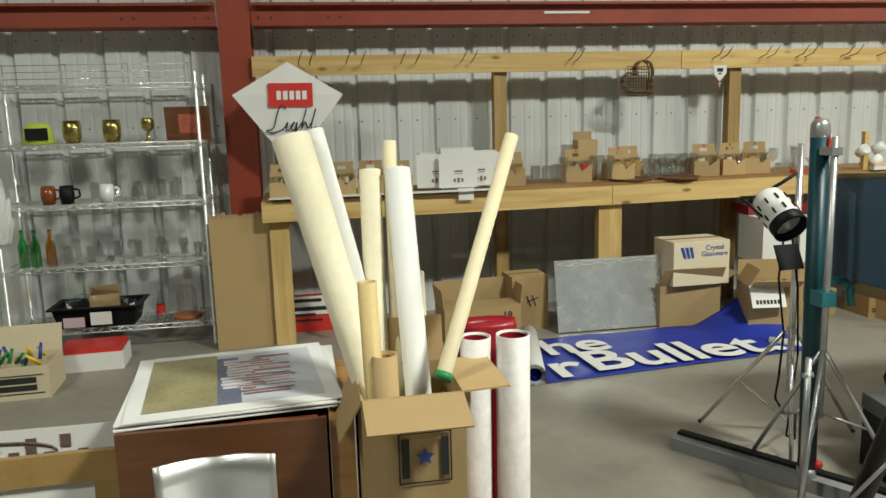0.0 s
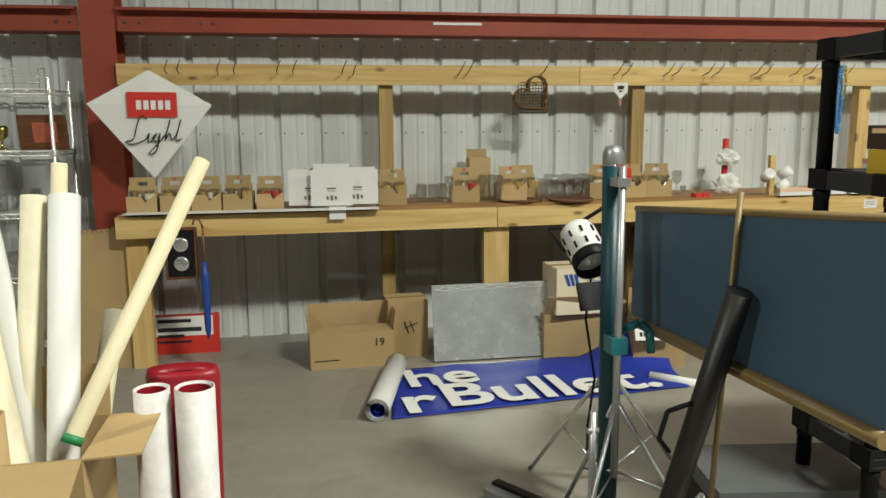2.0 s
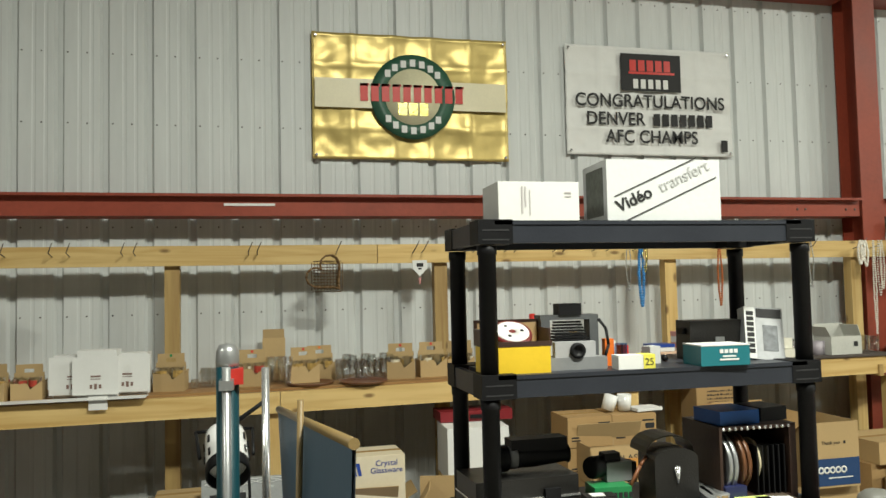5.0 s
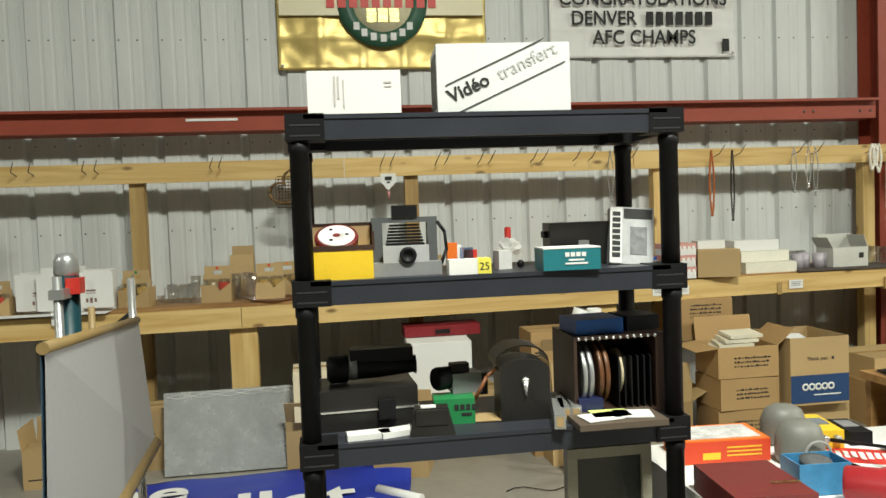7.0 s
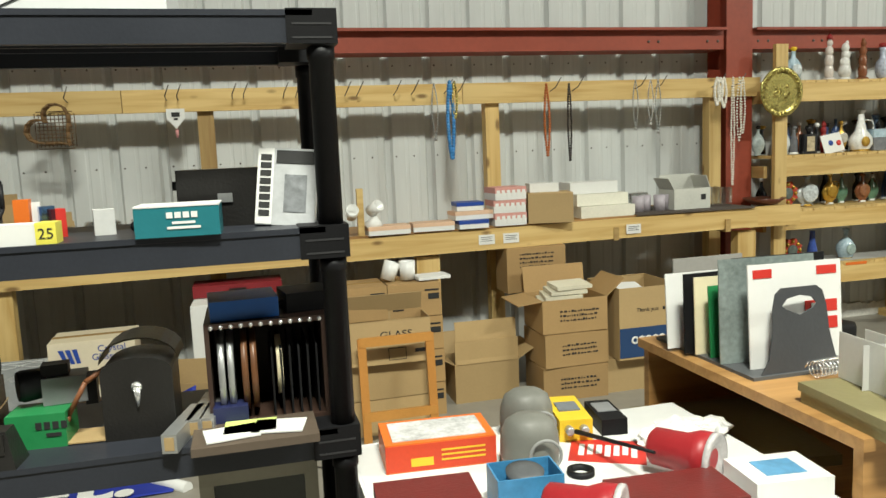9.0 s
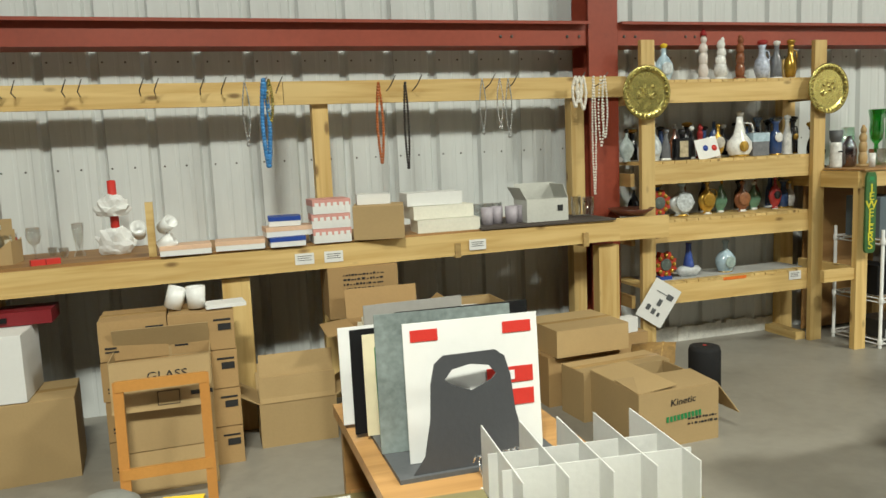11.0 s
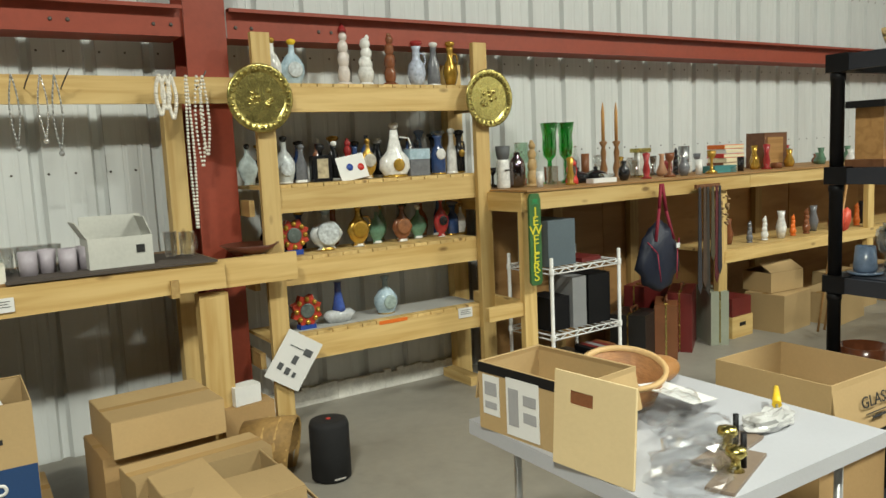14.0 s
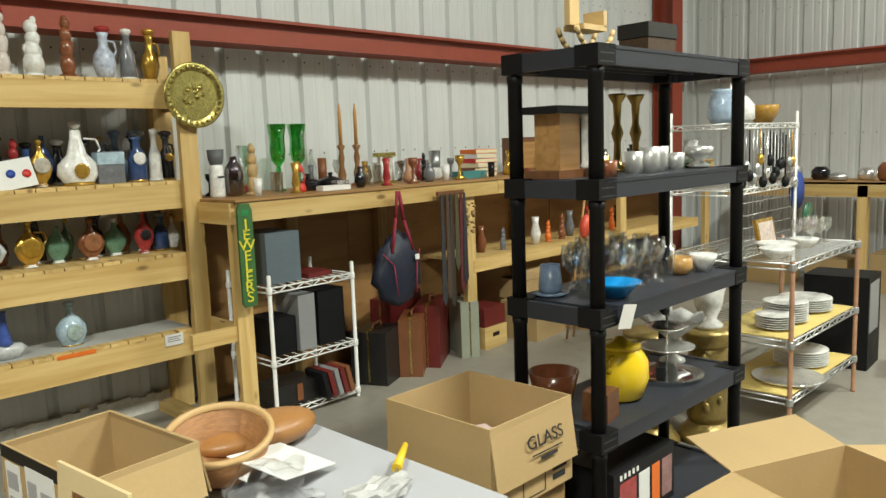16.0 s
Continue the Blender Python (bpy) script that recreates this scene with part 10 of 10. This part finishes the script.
pk = thing("picture_frame", pose(11.62, 3.40, 0.924, -12, 0, 0), "small gilt frame with floral print", "frame")
part("frame", block(-0.12, 0.12, 0, 0.02, 0, 0.17, 0.006), GLD, pk)
part("picture", block(-0.10, 0.10, -0.003, 0, 0.02, 0.15, 0), cer("floral", (0.55, 0.45, 0.40), 0.4, 0.6, 40), pk)
for px, py in ((10.66, 3.62), (10.89, 3.42)):
    pd = thing("gilt_pedestal", pose(px, py, 0), "gilded plaster column pedestal with relief figures", "pedestal", "gilt pedestals")
    GILT = mat("gilt_plaster", (0.34, 0.25, 0.085), 0.35, metal=0.5, var=0.5, scale=16, fine=40, bump=0.8) if px < 10.7 else bpy.data.materials["gilt_plaster"]
    b = bm_new()
    lathe(b, [(0.15, 0), (0.15, 0.03), (0.115, 0.07), (0.095, 0.10)], 28)
    part("base", b, GILT, pd)
    b = bm_new()
    lathe(b, [(0.095, 0.10), (0.105, 0.14), (0.098, 0.46), (0.11, 0.50)], 28)
    part("shaft", b, GILT, pd)
    b = bm_new()
    lathe(b, [(0.11, 0.50), (0.13, 0.53), (0.14, 0.57), (0.14, 0.59), (0.0, 0.59)], 28)
    part("capital", b, GILT, pd)
    for k in range(22):
        b = bm_new()
        a = rng.uniform(0, 6.28)
        ball(b, (0.10 * math.cos(a), 0.10 * math.sin(a), rng.uniform(0.16, 0.46)), rng.uniform(0.014, 0.03), 7, sz=1.5)
        part("relief", b, GILT, pd)
turned("white_urn", [(0.07, 0), (0.075, 0.02), (0.04, 0.05), (0.07, 0.12), (0.085, 0.22), (0.075, 0.28), (0.10, 0.31), (0.095, 0.31), (0.06, 0.2), (0.001, 0.1)], WG, pose(10.89, 3.42, 0.592), "white ceramic footed urn on a pedestal", "urn")
wire_rack(11.9, 3.75, 0, 1.05, 0.42, (0.30, 0.80, 1.22, 1.64), 1.72, "tall chrome wire rack hung with kitchen utensils", gap=0.06)
for k in range(18):
    px = 11.95 + k * 0.055
    ln = rng.uniform(0.16, 0.32)
    b = bm_new()
    rod(b, (0, 0, 0), (0, 0, -ln), 0.005, seg=6)
    ball(b, (0, 0, -ln - 0.03), 0.03, 8, sz=1.4)
    solid("kitchen_utensil", b, rng.choice([GREY_METAL, CHROME, BLACK, GLD]), pose(px, 3.735, 1.60 - 0.02 * (k % 3)), "metal kitchen utensil hanging from the rack", "utensil", "hanging utensils")
gr_ = bm_new()
for k in range(16):
    rod(gr_, (k * 0.06, 0, 0), (k * 0.06, 0, 0.75), 0.003, seg=4)
for k in range(10):
    rod(gr_, (0, 0, k * 0.083), (0.9, 0, k * 0.083), 0.003, seg=4)
solid("wire_grid", gr_, GREY_METAL, pose(11.98, 3.755, 0.88), "hanging wire grid panel of crossed rods", "grid", kind="stuff")
ket = thing("enamel_kettle", pose(12.30, 3.92, 1.645), "white enamel kettle in plastic on the rack", "kettle")
b = bm_new()
lathe(b, [(0.09, 0), (0.13, 0.03), (0.13, 0.12), (0.08, 0.18), (0.03, 0.20), (0.0, 0.21)], 24)
part("body", b, WG, ket)
b = bm_new()
path_rod(b, [(-0.11, 0, 0.06), (-0.20, 0, 0.12), (-0.22, 0, 0.20)], 0.02, 10)
part("spout", b, cer("pale_blue", (0.35, 0.45, 0.58)), ket)
b = bm_new()
path_rod(b, [(-0.08, 0, 0.17), (-0.05, 0, 0.27), (0.05, 0, 0.27), (0.09, 0, 0.17)], 0.008, 8)
part("handle", b, WG, ket)
turned("blue_pitcher", [(0.07, 0), (0.10, 0.05), (0.09, 0.14), (0.07, 0.2), (0.08, 0.22)], cer("pale_blue", (0.35, 0.45, 0.58)), pose(12.08, 3.90, 1.645), "pale blue enamel pitcher on the rack", "pitcher")
turned("amber_bowl", [(0.06, 0), (0.10, 0.08), (0.11, 0.13), (0.105, 0.13), (0.05, 0.02), (0.001, 0.012)], cer("amber", (0.40, 0.22, 0.04)), pose(12.78, 3.92, 1.645), "amber glazed mixing bowl on the rack", "bowl")
for px, py, pz, r, mm in ((13.05, 3.78, 1.15, 0.14, BLUE), (13.12, 3.72, 0.95, 0.11, cer("deep_green", (0.02, 0.10, 0.05)))):
    b = bm_new()
    lathe(b, [(r, 0), (r, 0.012), (0.0, 0.012)], 26, pose(0, 0, 0, 90, 0, 0))
    solid("pot_lid", b, mm, pose(px, py, pz), "round enamel lid hanging at the rack's end", "lid", "hanging lids")
for k, (dx, c) in enumerate(((0, RED), (0.09, RED))):
    fs = thing("fishing_float_rod", pose(12.05 + dx, 5.05, 0.55, 0, 14, 0), "wooden cane with red plastic shoe shapes", "cane", "canes")
    b = bm_new()
    rod(b, (0, 0, -0.5), (0.0, 0, 0.75), 0.009, seg=8)
    part("cane", b, OAK, fs)
    b = bm_new()
    ball(b, (0.02, -0.02, 0.38), 0.045, 8, sz=2.2)
    part("red_shape", b, mat("coral_plastic", (0.65, 0.09, 0.05), 0.35) if k == 0 else bpy.data.materials["coral_plastic"], fs)
for k in range(16):
    px = 15.45 + 0.15 * (k % 2)
    hh = rng.uniform(0.07, 0.2)
    turned("cookware", [(0.06, 0), (0.09, hh * 0.2), (0.09, hh * 0.7), (0.05, hh)], rng.choice([GREY_METAL, WG, CHROME, BLK, BRN]), pose(px, 1.6 + 0.22 * k, 1.081), "pot or dish standing on the end bench", "pot", "cookware on the end bench")
for k in range(6):
    carton(15.55, 1.9 + 0.6 * k, 0, 0.4, 0.42, 0.3 + 0.08 * (k % 2), 90, "brown carton stored under the end bench", None)
for k in range(4):
    carton(13.3 + 0.62 * k, 5.62, 0, 0.45, 0.36, 0.32, 2 * k, "brown carton stored under the pine bench", None)
spk = box_thing("tower_speaker", pose(12.75, 3.35, 0, 0, 0, 4), 0.34, 0.4, 0.62, BLACK_PLASTIC, "black cabinet stereo by the chrome rack", "stereo")
part("panel", block(-0.15, 0.10, -0.204, -0.2, 0.25, 0.58, 0.002), GREY, spk)
carton(12.85, 2.75, 0, 0.42, 0.36, 0.28, 12, "brown carton on the floor by the chrome rack", None)
